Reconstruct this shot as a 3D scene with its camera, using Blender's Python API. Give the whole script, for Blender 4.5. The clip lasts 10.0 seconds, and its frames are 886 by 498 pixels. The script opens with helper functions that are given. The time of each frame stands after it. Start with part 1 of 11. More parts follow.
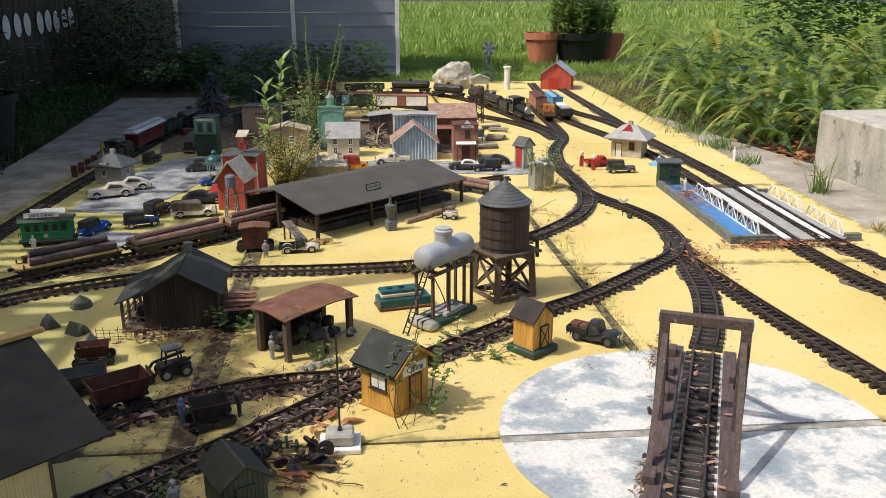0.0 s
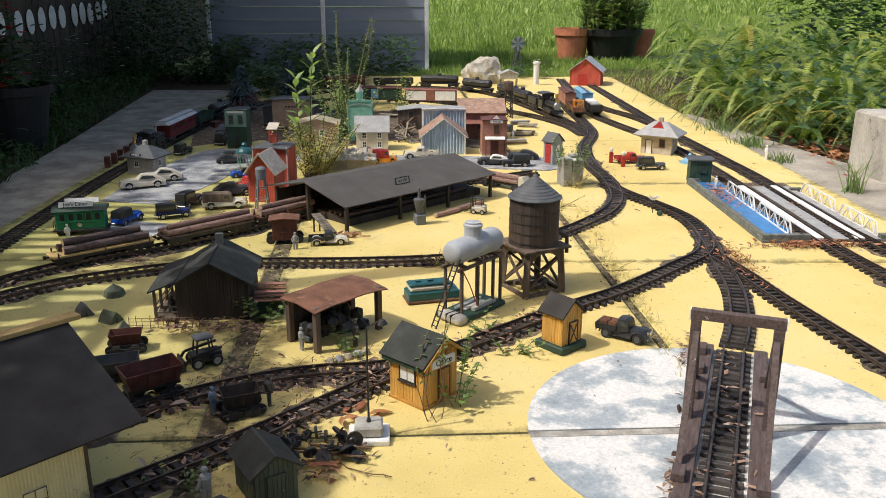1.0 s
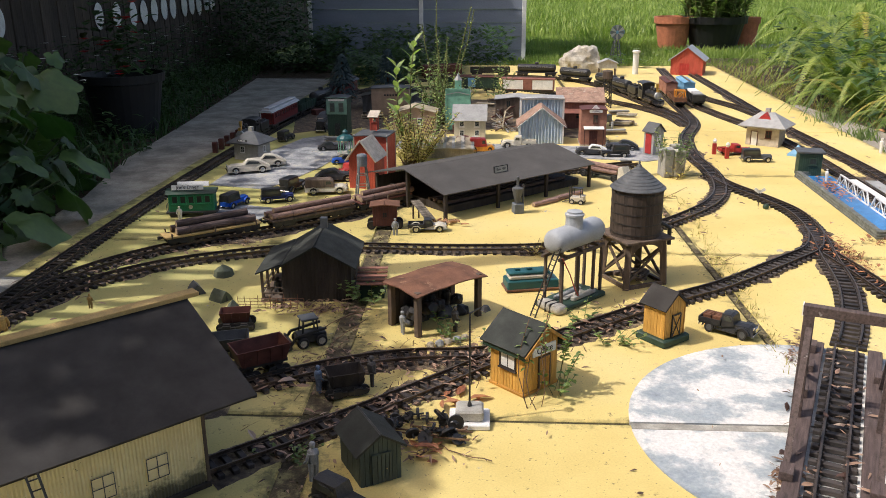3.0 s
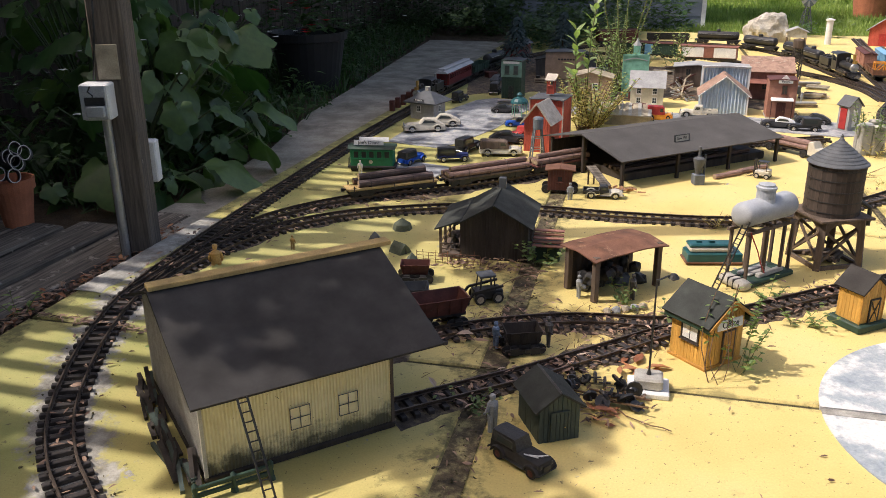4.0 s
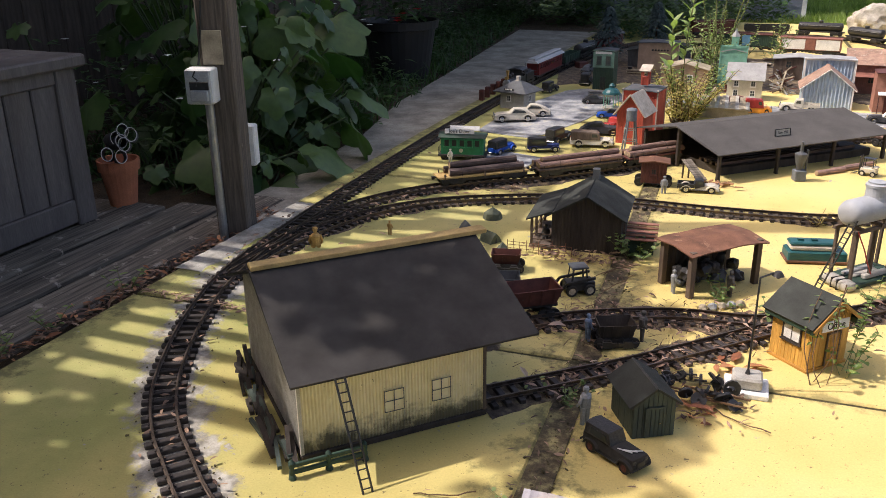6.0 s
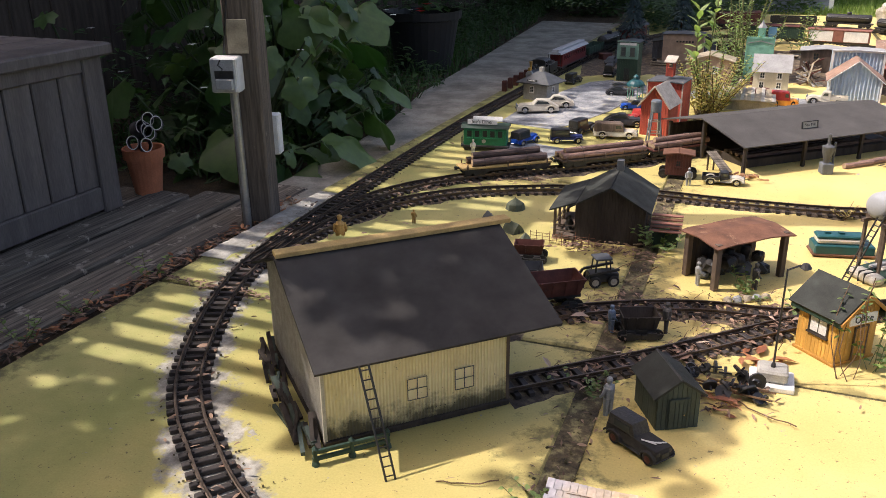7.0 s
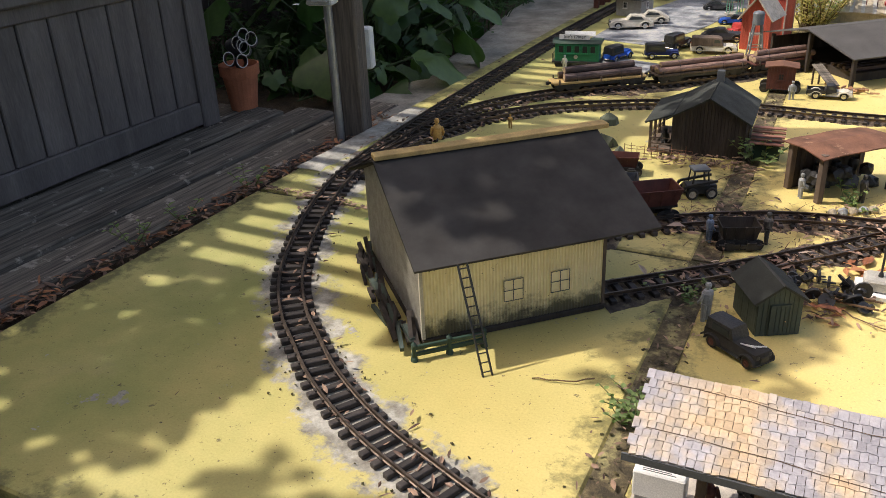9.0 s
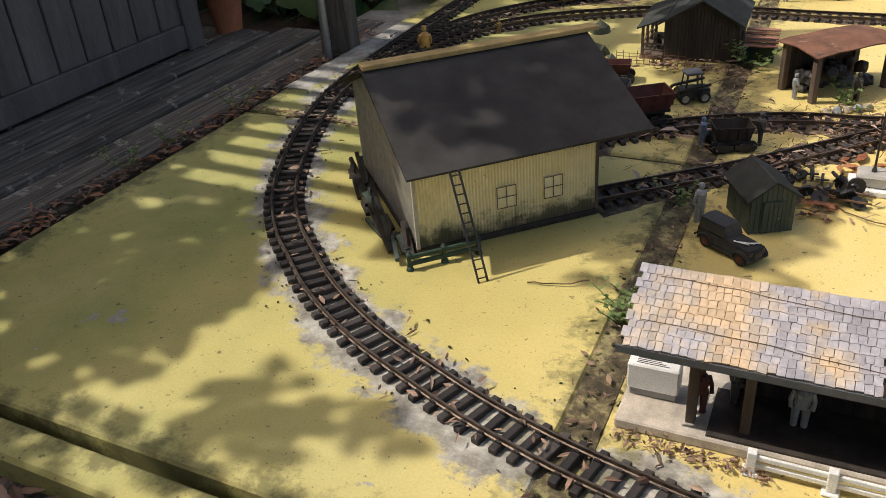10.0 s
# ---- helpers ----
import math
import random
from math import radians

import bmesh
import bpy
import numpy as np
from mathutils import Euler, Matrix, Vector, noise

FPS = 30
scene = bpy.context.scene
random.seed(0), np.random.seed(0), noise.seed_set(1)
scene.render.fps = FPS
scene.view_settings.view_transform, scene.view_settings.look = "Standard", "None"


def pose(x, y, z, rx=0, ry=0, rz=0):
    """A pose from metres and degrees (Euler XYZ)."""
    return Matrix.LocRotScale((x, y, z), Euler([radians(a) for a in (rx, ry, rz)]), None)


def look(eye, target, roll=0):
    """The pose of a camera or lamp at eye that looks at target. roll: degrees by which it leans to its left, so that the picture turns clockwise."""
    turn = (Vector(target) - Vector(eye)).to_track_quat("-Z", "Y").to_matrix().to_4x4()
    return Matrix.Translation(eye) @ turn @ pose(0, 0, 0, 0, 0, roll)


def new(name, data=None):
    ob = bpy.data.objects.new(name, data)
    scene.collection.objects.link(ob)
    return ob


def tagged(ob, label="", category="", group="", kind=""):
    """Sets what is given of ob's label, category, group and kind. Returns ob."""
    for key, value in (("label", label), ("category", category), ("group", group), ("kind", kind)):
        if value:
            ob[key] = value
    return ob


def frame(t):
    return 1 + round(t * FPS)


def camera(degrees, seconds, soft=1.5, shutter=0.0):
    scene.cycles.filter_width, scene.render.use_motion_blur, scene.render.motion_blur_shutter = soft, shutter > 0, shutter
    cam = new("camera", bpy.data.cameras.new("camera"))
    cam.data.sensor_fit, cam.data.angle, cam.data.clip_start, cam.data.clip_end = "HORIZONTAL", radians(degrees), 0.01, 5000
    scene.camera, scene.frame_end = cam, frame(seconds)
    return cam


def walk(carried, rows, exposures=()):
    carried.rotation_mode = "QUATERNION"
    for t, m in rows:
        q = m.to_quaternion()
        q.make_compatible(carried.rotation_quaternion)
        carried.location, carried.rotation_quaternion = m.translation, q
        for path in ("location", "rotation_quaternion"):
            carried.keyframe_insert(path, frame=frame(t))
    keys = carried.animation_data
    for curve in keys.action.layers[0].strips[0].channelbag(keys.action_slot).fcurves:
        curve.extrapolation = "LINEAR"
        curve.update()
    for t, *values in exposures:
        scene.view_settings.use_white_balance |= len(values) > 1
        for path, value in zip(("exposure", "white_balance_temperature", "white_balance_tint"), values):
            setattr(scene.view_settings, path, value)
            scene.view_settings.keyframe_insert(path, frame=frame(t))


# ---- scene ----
import functools

# ---------------------------------------------------------------- camera
cam = camera(55.35, 10.0, soft=0.7)
PATH = [  # seconds, eye x y z, yaw, pitch, roll
    (0.0, 0.0134, 0.0053, 0.8669, -2.417, -17.104, -0.137),
    (0.5, 0.0035, 0.0039, 0.8640, -1.455, -17.298, 0.274),
    (1.0, 0.0014, 0.0026, 0.8642, -0.641, -17.417, 0.171),
    (1.5, 0.0009, 0.0016, 0.8643, -0.219, -17.418, -0.007),
    (2.0, 0.0000, 0.0000, 0.8639, 0.001, -17.460, 0.038),
    (2.2, -0.0005, -0.0002, 0.8637, 0.080, -17.490, 0.050),
    (3.3, -0.0480, -0.0192, 0.8600, 9.395, -18.640, -0.700),
    (3.5, -0.0625, -0.0248, 0.8574, 11.949, -19.102, -0.810),
    (4.0, -0.0933, -0.0370, 0.8505, 16.619, -20.263, -0.379),
    (4.5, -0.1074, -0.0386, 0.8429, 19.822, -21.413, -1.007),
    (5.0, -0.1190, -0.0431, 0.8453, 20.942, -21.159, -0.827),
    (5.5, -0.1225, -0.0465, 0.8462, 21.660, -20.760, -0.663),
    (7.0, -0.1310, -0.0511, 0.8395, 23.784, -21.362, -0.647),
    (7.5, -0.1368, -0.0553, 0.8340, 24.723, -21.722, -0.787),
    (8.0, -0.1379, -0.0606, 0.8299, 26.203, -22.399, -1.272),
    (8.5, -0.1407, -0.0792, 0.8190, 28.679, -23.701, -2.097),
    (9.0, -0.1442, -0.0888, 0.7960, 29.949, -25.825, -2.623),
    (9.5, -0.1443, -0.0923, 0.7835, 30.797, -28.125, -3.776),
    (10.0, -0.1330, -0.0992, 0.7654, 30.074, -30.680, -4.692),
]


def eye_pose(x, y, z, yaw, pitch, roll):
    a, b = radians(yaw), radians(pitch)
    ahead = Vector((-math.sin(a) * math.cos(b), math.cos(a) * math.cos(b), math.sin(b)))
    return look(Vector((x, y, z)), Vector((x, y, z)) + ahead, roll)


walk(cam, [(t, eye_pose(*p)) for t, *p in PATH],
     exposures=[(0.0, 0.78, 6280, 8), (2.2, 0.82, 6280, 9), (4.0, 1.02, 6450, 14), (4.5, 1.19, 6450, 15), (5.0, 1.14, 6480, 16), (5.5, 1.13, 6490, 16), (7.0, 1.26, 6500, 16), (8.0, 1.22, 6520, 15), (9.0, 1.16, 6540, 11), (9.5, 1.10, 6560, 10), (10.0, 0.88, 6610, 9)])

# ---------------------------------------------------------------- world and sun
SUN_AZ, SUN_EL = math.atan2(-0.945, -0.327), radians(53)
world = bpy.data.worlds.new("world")
scene.world = world
world.use_nodes = True
wn = world.node_tree.nodes
sky = wn.new("ShaderNodeTexSky")
sky.sky_type, sky.sun_disc = "NISHITA", False
sky.sun_elevation, sky.sun_rotation = SUN_EL, SUN_AZ
sky.air_density, sky.dust_density, sky.ozone_density = 0.7, 3.0, 0.6
haze = wn.new("ShaderNodeMix")
haze.data_type, haze.blend_type = "RGBA", "MULTIPLY"
haze.inputs[0].default_value, haze.inputs[7].default_value = 1.0, (1.0, 0.91, 0.81, 1.0)
world.node_tree.links.new(sky.outputs[0], haze.inputs[6])
world.node_tree.links.new(haze.outputs[2], wn["Background"].inputs[0])
wn["Background"].inputs[1].default_value = 0.15
sun = new("sun", bpy.data.lights.new("sun", "SUN"))
sun.data.energy, sun.data.angle, sun.data.color = 2.02, radians(0.53), (1.0, 0.94, 0.87)
SUN_FROM = Vector((math.sin(SUN_AZ) * math.cos(SUN_EL), math.cos(SUN_AZ) * math.cos(SUN_EL), math.sin(SUN_EL)))
sun.matrix_world = look(SUN_FROM * 30, (0, 0, 0))

# ---------------------------------------------------------------- materials


def nodes_of(name):
    m = bpy.data.materials.new(name)
    m.use_nodes = True
    t = m.node_tree
    return m, t, t.nodes["Principled BSDF"]


def noise_node(t, scale, detail=4.0, rough=0.55, coord="Object", stretch=None):
    tc = t.nodes.new("ShaderNodeTexCoord")
    n = t.nodes.new("ShaderNodeTexNoise")
    n.inputs["Scale"].default_value = scale
    n.inputs["Detail"].default_value = detail
    n.inputs["Roughness"].default_value = rough
    if stretch:
        mp = t.nodes.new("ShaderNodeMapping")
        mp.inputs["Scale"].default_value = stretch
        t.links.new(tc.outputs[coord], mp.inputs[0])
        t.links.new(mp.outputs[0], n.inputs[0])
    else:
        t.links.new(tc.outputs[coord], n.inputs[0])
    return n


def ramp(t, src, *stops):
    r = t.nodes.new("ShaderNodeValToRGB")
    e = r.color_ramp.elements
    while len(e) < len(stops):
        e.new(0.5)
    for el, (p, c) in zip(e, stops):
        el.position = p
        el.color = (*c, 1) if len(c) == 3 else c
    t.links.new(src, r.inputs[0])
    return r.outputs[0]


def mix(t, fac, a, b, mode="MIX"):
    n = t.nodes.new("ShaderNodeMix")
    n.data_type, n.blend_type = "RGBA", mode
    for sock, v in ((n.inputs[0], fac), (n.inputs[6], a), (n.inputs[7], b)):
        if isinstance(v, (int, float)):
            sock.default_value = v
        elif isinstance(v, tuple):
            sock.default_value = (*v, 1) if len(v) == 3 else v
        else:
            t.links.new(v, sock)
    return n.outputs[2]


def bump(t, bsdf, src, strength=0.3, distance=0.002):
    b = t.nodes.new("ShaderNodeBump")
    b.inputs["Strength"].default_value, b.inputs["Distance"].default_value = strength, distance
    t.links.new(src, b.inputs["Height"])
    t.links.new(b.outputs[0], bsdf.inputs["Normal"])


GREY = (0.5, 0.5, 0.5)


def surface(name, col, rough=0.7, metal=0.0, vary=0.35, scale=60.0, grain=900.0, wear=None, wear_at=0.62,
            stretch=None, relief=0.25, each=0.0, spec=0.4):
    """Paint, plastic, wood or metal: a base colour with stains at one scale, grain at another, and worn spots of colour wear."""
    m, t, b = nodes_of(name)
    big = noise_node(t, scale, 5, 0.6, stretch=stretch)
    fine = noise_node(t, grain, 3, 0.6, stretch=stretch)
    lo = tuple(max(0.0, c * (1 - vary)) for c in col)
    hi = tuple(min(1.0, c * (1 + vary * 0.8)) for c in col)
    c = ramp(t, big.outputs[0], (0.3, lo), (0.7, hi))
    f = ramp(t, fine.outputs[0], (0.3, (0.72, 0.72, 0.72)), (0.7, (1.12, 1.12, 1.12)))
    c = mix(t, 0.8, c, f, "MULTIPLY")
    if wear:
        w = noise_node(t, scale * 1.7, 8, 0.7)
        c = mix(t, ramp(t, w.outputs[0], (wear_at, (0, 0, 0)), (wear_at + 0.05, (1, 1, 1))), c, wear)
    if each:
        oi = t.nodes.new("ShaderNodeObjectInfo")
        r = ramp(t, oi.outputs["Random"], (0.0, (1 - each,) * 3), (1.0, (1 + each,) * 3))
        c = mix(t, 1.0, c, r, "MULTIPLY")
    t.links.new(c, b.inputs["Base Color"])
    b.inputs["Roughness"].default_value, b.inputs["Metallic"].default_value = rough, metal
    b.inputs["Specular IOR Level"].default_value = spec
    if relief:
        bump(t, b, fine.outputs[0], relief, 0.0006)
    return m


def leaf_material(name, a, b2, rough=0.5, through_light=0.35, clump=0.0):
    m, t, b = nodes_of(name)
    g = t.nodes.new("ShaderNodeNewGeometry")
    if clump:
        c = ramp(t, noise_node(t, clump, 4, 0.6).outputs[0], (0.36, a), (0.64, b2))
    else:
        c = ramp(t, g.outputs["Random Per Island"], (0.0, a), (1.0, b2))
    n = noise_node(t, 40.0)
    c = mix(t, 0.6, c, ramp(t, n.outputs[0], (0.3, (0.7, 0.7, 0.7)), (0.7, (1.2, 1.2, 1.1))), "MULTIPLY")
    t.links.new(c, b.inputs["Base Color"])
    b.inputs["Roughness"].default_value = rough
    tr = t.nodes.new("ShaderNodeBsdfTranslucent")
    t.links.new(mix(t, 1.0, c, (1.0, 1.25, 0.5), "MULTIPLY"), tr.inputs[0])
    mx = t.nodes.new("ShaderNodeMixShader")
    mx.inputs[0].default_value = through_light
    t.links.new(b.outputs[0], mx.inputs[1])
    t.links.new(tr.outputs[0], mx.inputs[2])
    t.links.new(mx.outputs[0], t.nodes["Material Output"].inputs[0])
    return m


def yellow_paint():
    """Yellow-painted concrete: faded paint, green algae film in broad patches that also carry shade, grey flakes, dirt
    specks.
    """
    m, t, b = nodes_of("yellow_paint")
    big = noise_node(t, 2.2, 5, 0.6, "Generated")
    tc = t.nodes.new("ShaderNodeTexCoord")
    geo = t.nodes.new("ShaderNodeNewGeometry")

    def wn_(scale, detail, rough):
        n = t.nodes.new("ShaderNodeTexNoise")
        n.inputs["Scale"].default_value, n.inputs["Detail"].default_value, n.inputs["Roughness"].default_value = scale, detail, rough
        t.links.new(geo.outputs["Position"], n.inputs[0])
        return n.outputs[0]
    c = ramp(t, wn_(1.6, 5, 0.6), (0.3, (0.58, 0.45, 0.15)), (0.5, (0.68, 0.54, 0.20)), (0.72, (0.69, 0.575, 0.26)))
    # algae tint towards the planting, its colour deepened to carry the bay's shade
    sep = t.nodes.new("ShaderNodeSeparateXYZ")
    t.links.new(geo.outputs["Position"], sep.inputs[0])
    side = t.nodes.new("ShaderNodeMapRange")
    side.inputs[1].default_value, side.inputs[2].default_value = -0.15, -1.25
    t.links.new(sep.outputs[0], side.inputs[0])
    alg_shade = t.nodes.new("ShaderNodeMath")
    alg_shade.operation = "MULTIPLY"
    t.links.new(side.outputs[0], alg_shade.inputs[0])
    t.links.new(ramp(t, wn_(3.5, 6, 0.65), (0.3, (0.35,) * 3), (0.62, (0.95,) * 3)), alg_shade.inputs[1])
    c = mix(t, alg_shade.outputs[0], c, (0.315, 0.325, 0.105))
    c = mix(t, ramp(t, wn_(6.5, 9, 0.72), (0.60, (0, 0, 0)), (0.72, (0.55,) * 3)), c, (0.42, 0.36, 0.16))
    c = mix(t, ramp(t, wn_(7.0, 6, 0.66), (0.665, (0, 0, 0)), (0.68, (1, 1, 1))), c, mix(t, wn_(90.0, 4, 0.6), (0.24, 0.225, 0.19), (0.46, 0.43, 0.37)))
    c = mix(t, ramp(t, wn_(14.0, 10, 0.75), (0.665, (0, 0, 0)), (0.685, (1, 1, 1))), c, (0.44, 0.42, 0.38))
    c = mix(t, ramp(t, wn_(55.0, 6, 0.7), (0.625, (0, 0, 0)), (0.675, (0.8,) * 3)), c, (0.10, 0.08, 0.045))
    c = mix(t, ramp(t, wn_(150.0, 4, 0.65), (0.645, (0, 0, 0)), (0.69, (0.9,) * 3)), c, (0.07, 0.05, 0.035))

    def near_line(ax, ay, k, wide):
        """1 on the line ax * x + ay * y + k = 0, falling to 0 at the distance wide."""
        dot = t.nodes.new("ShaderNodeVectorMath")
        dot.operation = "DOT_PRODUCT"
        dot.inputs[1].default_value = (ax, ay, 0)
        t.links.new(geo.outputs["Position"], dot.inputs[0])
        add = t.nodes.new("ShaderNodeMath")
        add.inputs[1].default_value = k
        t.links.new(dot.outputs["Value"], add.inputs[0])
        ab = t.nodes.new("ShaderNodeMath")
        ab.operation = "ABSOLUTE"
        t.links.new(add.outputs[0], ab.inputs[0])
        mr = t.nodes.new("ShaderNodeMapRange")
        mr.inputs[1].default_value, mr.inputs[2].default_value = wide, 0.0
        t.links.new(ab.outputs[0], mr.inputs[0])
        return mr.outputs[0]

    # paint worn off to bare concrete along the curve of the main track
    rad = t.nodes.new("ShaderNodeVectorMath")
    rad.operation = "DISTANCE"
    rad.inputs[1].default_value = (-0.180, 1.840, 0)
    t.links.new(geo.outputs["Position"], rad.inputs[0])
    off_ = t.nodes.new("ShaderNodeMath")
    off_.operation = "SUBTRACT"
    off_.inputs[1].default_value = 1.2486
    t.links.new(rad.outputs["Value"], off_.inputs[0])
    ab_ = t.nodes.new("ShaderNodeMath")
    ab_.operation = "ABSOLUTE"
    t.links.new(off_.outputs[0], ab_.inputs[0])
    band = t.nodes.new("ShaderNodeMapRange")
    band.inputs[1].default_value, band.inputs[2].default_value = 0.125, 0.03
    t.links.new(ab_.outputs[0], band.inputs[0])
    gate = t.nodes.new("ShaderNodeMapRange")
    gate.inputs[1].default_value, gate.inputs[2].default_value = 0.10, -0.02
    t.links.new(sep.outputs[0], gate.inputs[0])
    gate2 = t.nodes.new("ShaderNodeMapRange")
    gate2.inputs[1].default_value, gate2.inputs[2].default_value = 1.95, 1.80
    t.links.new(sep.outputs[1], gate2.inputs[0])
    worn = band.outputs[0]
    for g_ in (gate, gate2):
        mul = t.nodes.new("ShaderNodeMath")
        mul.operation = "MULTIPLY"
        t.links.new(worn, mul.inputs[0])
        t.links.new(g_.outputs[0], mul.inputs[1])
        worn = mul.outputs[0]
    wf = t.nodes.new("ShaderNodeMath")
    wf.operation = "MULTIPLY_ADD"
    wf.inputs[1].default_value = 0.36
    t.links.new(worn, wf.inputs[0])
    t.links.new(wn_(11.0, 10, 0.72), wf.inputs[2])
    bare = ramp(t, wn_(24.0, 9, 0.7), (0.34, (0.15, 0.135, 0.105)), (0.5, (0.32, 0.30, 0.25)), (0.66, (0.55, 0.52, 0.45)))
    c = mix(t, ramp(t, wf.outputs[0], (0.69, (0, 0, 0)), (0.77, (1, 1, 1))), c, bare)
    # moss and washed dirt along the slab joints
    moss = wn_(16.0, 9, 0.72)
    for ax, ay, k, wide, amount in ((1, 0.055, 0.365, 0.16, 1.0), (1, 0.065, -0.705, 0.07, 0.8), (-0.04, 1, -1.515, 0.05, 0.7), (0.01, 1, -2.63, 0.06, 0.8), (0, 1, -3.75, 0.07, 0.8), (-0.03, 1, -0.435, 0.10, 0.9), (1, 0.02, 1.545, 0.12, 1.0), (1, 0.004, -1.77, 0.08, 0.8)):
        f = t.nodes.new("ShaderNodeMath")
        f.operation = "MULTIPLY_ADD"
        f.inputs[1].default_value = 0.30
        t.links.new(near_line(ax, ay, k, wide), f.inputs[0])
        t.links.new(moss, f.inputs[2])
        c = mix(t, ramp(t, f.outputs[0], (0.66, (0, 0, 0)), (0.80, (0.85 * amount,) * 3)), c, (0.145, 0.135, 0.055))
    c = mix(t, 0.5, c, ramp(t, wn_(260.0, 3, 0.6), (0.3, (0.8, 0.8, 0.8)), (0.7, (1.1, 1.1, 1.1))), "MULTIPLY")
    t.links.new(c, b.inputs["Base Color"])
    b.inputs["Roughness"].default_value = 0.72
    b.inputs["Specular IOR Level"].default_value = 0.3
    bump(t, b, wn_(120.0, 6, 0.7), 0.35, 0.0015)
    return m


def patchy(name, stops, scale, detail=8, rough=0.7, spec=0.3, relief=0.4, dist=0.003, gloss=0.8, speck=None, each=0.0):
    """A mottled surface in world space, such as bare concrete, soil or peeling whitewash."""
    m, t, b = nodes_of(name)
    geo = t.nodes.new("ShaderNodeNewGeometry")

    def nn(s, d, r):
        n = t.nodes.new("ShaderNodeTexNoise")
        n.inputs["Scale"].default_value, n.inputs["Detail"].default_value, n.inputs["Roughness"].default_value = s, d, r
        t.links.new(geo.outputs["Position"], n.inputs[0])
        return n.outputs[0]
    c = ramp(t, nn(scale, detail, rough), *stops)
    c = mix(t, 0.7, c, ramp(t, nn(scale * 25, 4, 0.65), (0.3, (0.7,) * 3), (0.7, (1.15,) * 3)), "MULTIPLY")
    if speck:
        c = mix(t, ramp(t, nn(scale * 9, 6, 0.7), (0.64, (0, 0, 0)), (0.7, (0.9,) * 3)), c, speck)
    if each:
        oi = t.nodes.new("ShaderNodeObjectInfo")
        c = mix(t, 1.0, c, ramp(t, oi.outputs["Random"], (0.0, (1 - each,) * 3), (1.0, (1 + each,) * 3)), "MULTIPLY")
    t.links.new(c, b.inputs["Base Color"])
    b.inputs["Roughness"].default_value, b.inputs["Specular IOR Level"].default_value = gloss, spec
    bump(t, b, nn(scale * 14, 6, 0.7), relief, dist)
    return m


def shaded_sheet():
    """Yellow corrugated sheet with brown spots, darkened along its foot to paint in the shade there."""
    m, t, b = nodes_of("foot_shaded_sheet")
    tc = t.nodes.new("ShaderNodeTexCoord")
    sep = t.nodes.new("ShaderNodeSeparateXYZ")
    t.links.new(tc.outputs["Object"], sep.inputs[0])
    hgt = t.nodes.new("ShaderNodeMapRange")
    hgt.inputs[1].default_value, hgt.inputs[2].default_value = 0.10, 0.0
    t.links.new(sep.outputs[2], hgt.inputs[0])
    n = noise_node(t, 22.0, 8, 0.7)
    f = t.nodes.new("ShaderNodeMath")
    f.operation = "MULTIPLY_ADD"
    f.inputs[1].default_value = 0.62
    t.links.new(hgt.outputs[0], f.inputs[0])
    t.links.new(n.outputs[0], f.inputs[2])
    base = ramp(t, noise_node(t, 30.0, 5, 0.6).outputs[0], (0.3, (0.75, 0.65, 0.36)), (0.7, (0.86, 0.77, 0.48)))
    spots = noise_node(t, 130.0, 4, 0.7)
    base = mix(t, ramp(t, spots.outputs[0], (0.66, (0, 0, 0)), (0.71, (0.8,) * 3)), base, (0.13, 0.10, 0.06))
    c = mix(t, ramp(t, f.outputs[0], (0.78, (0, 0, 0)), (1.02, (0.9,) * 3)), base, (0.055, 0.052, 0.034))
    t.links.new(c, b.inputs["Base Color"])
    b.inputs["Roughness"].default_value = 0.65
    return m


def glass_material(name, tint=(0.04, 0.05, 0.05)):
    m, t, b = nodes_of(name)
    b.inputs["Base Color"].default_value = (*tint, 1)
    b.inputs["Roughness"].default_value = 0.08
    b.inputs["Specular IOR Level"].default_value = 0.6
    return m


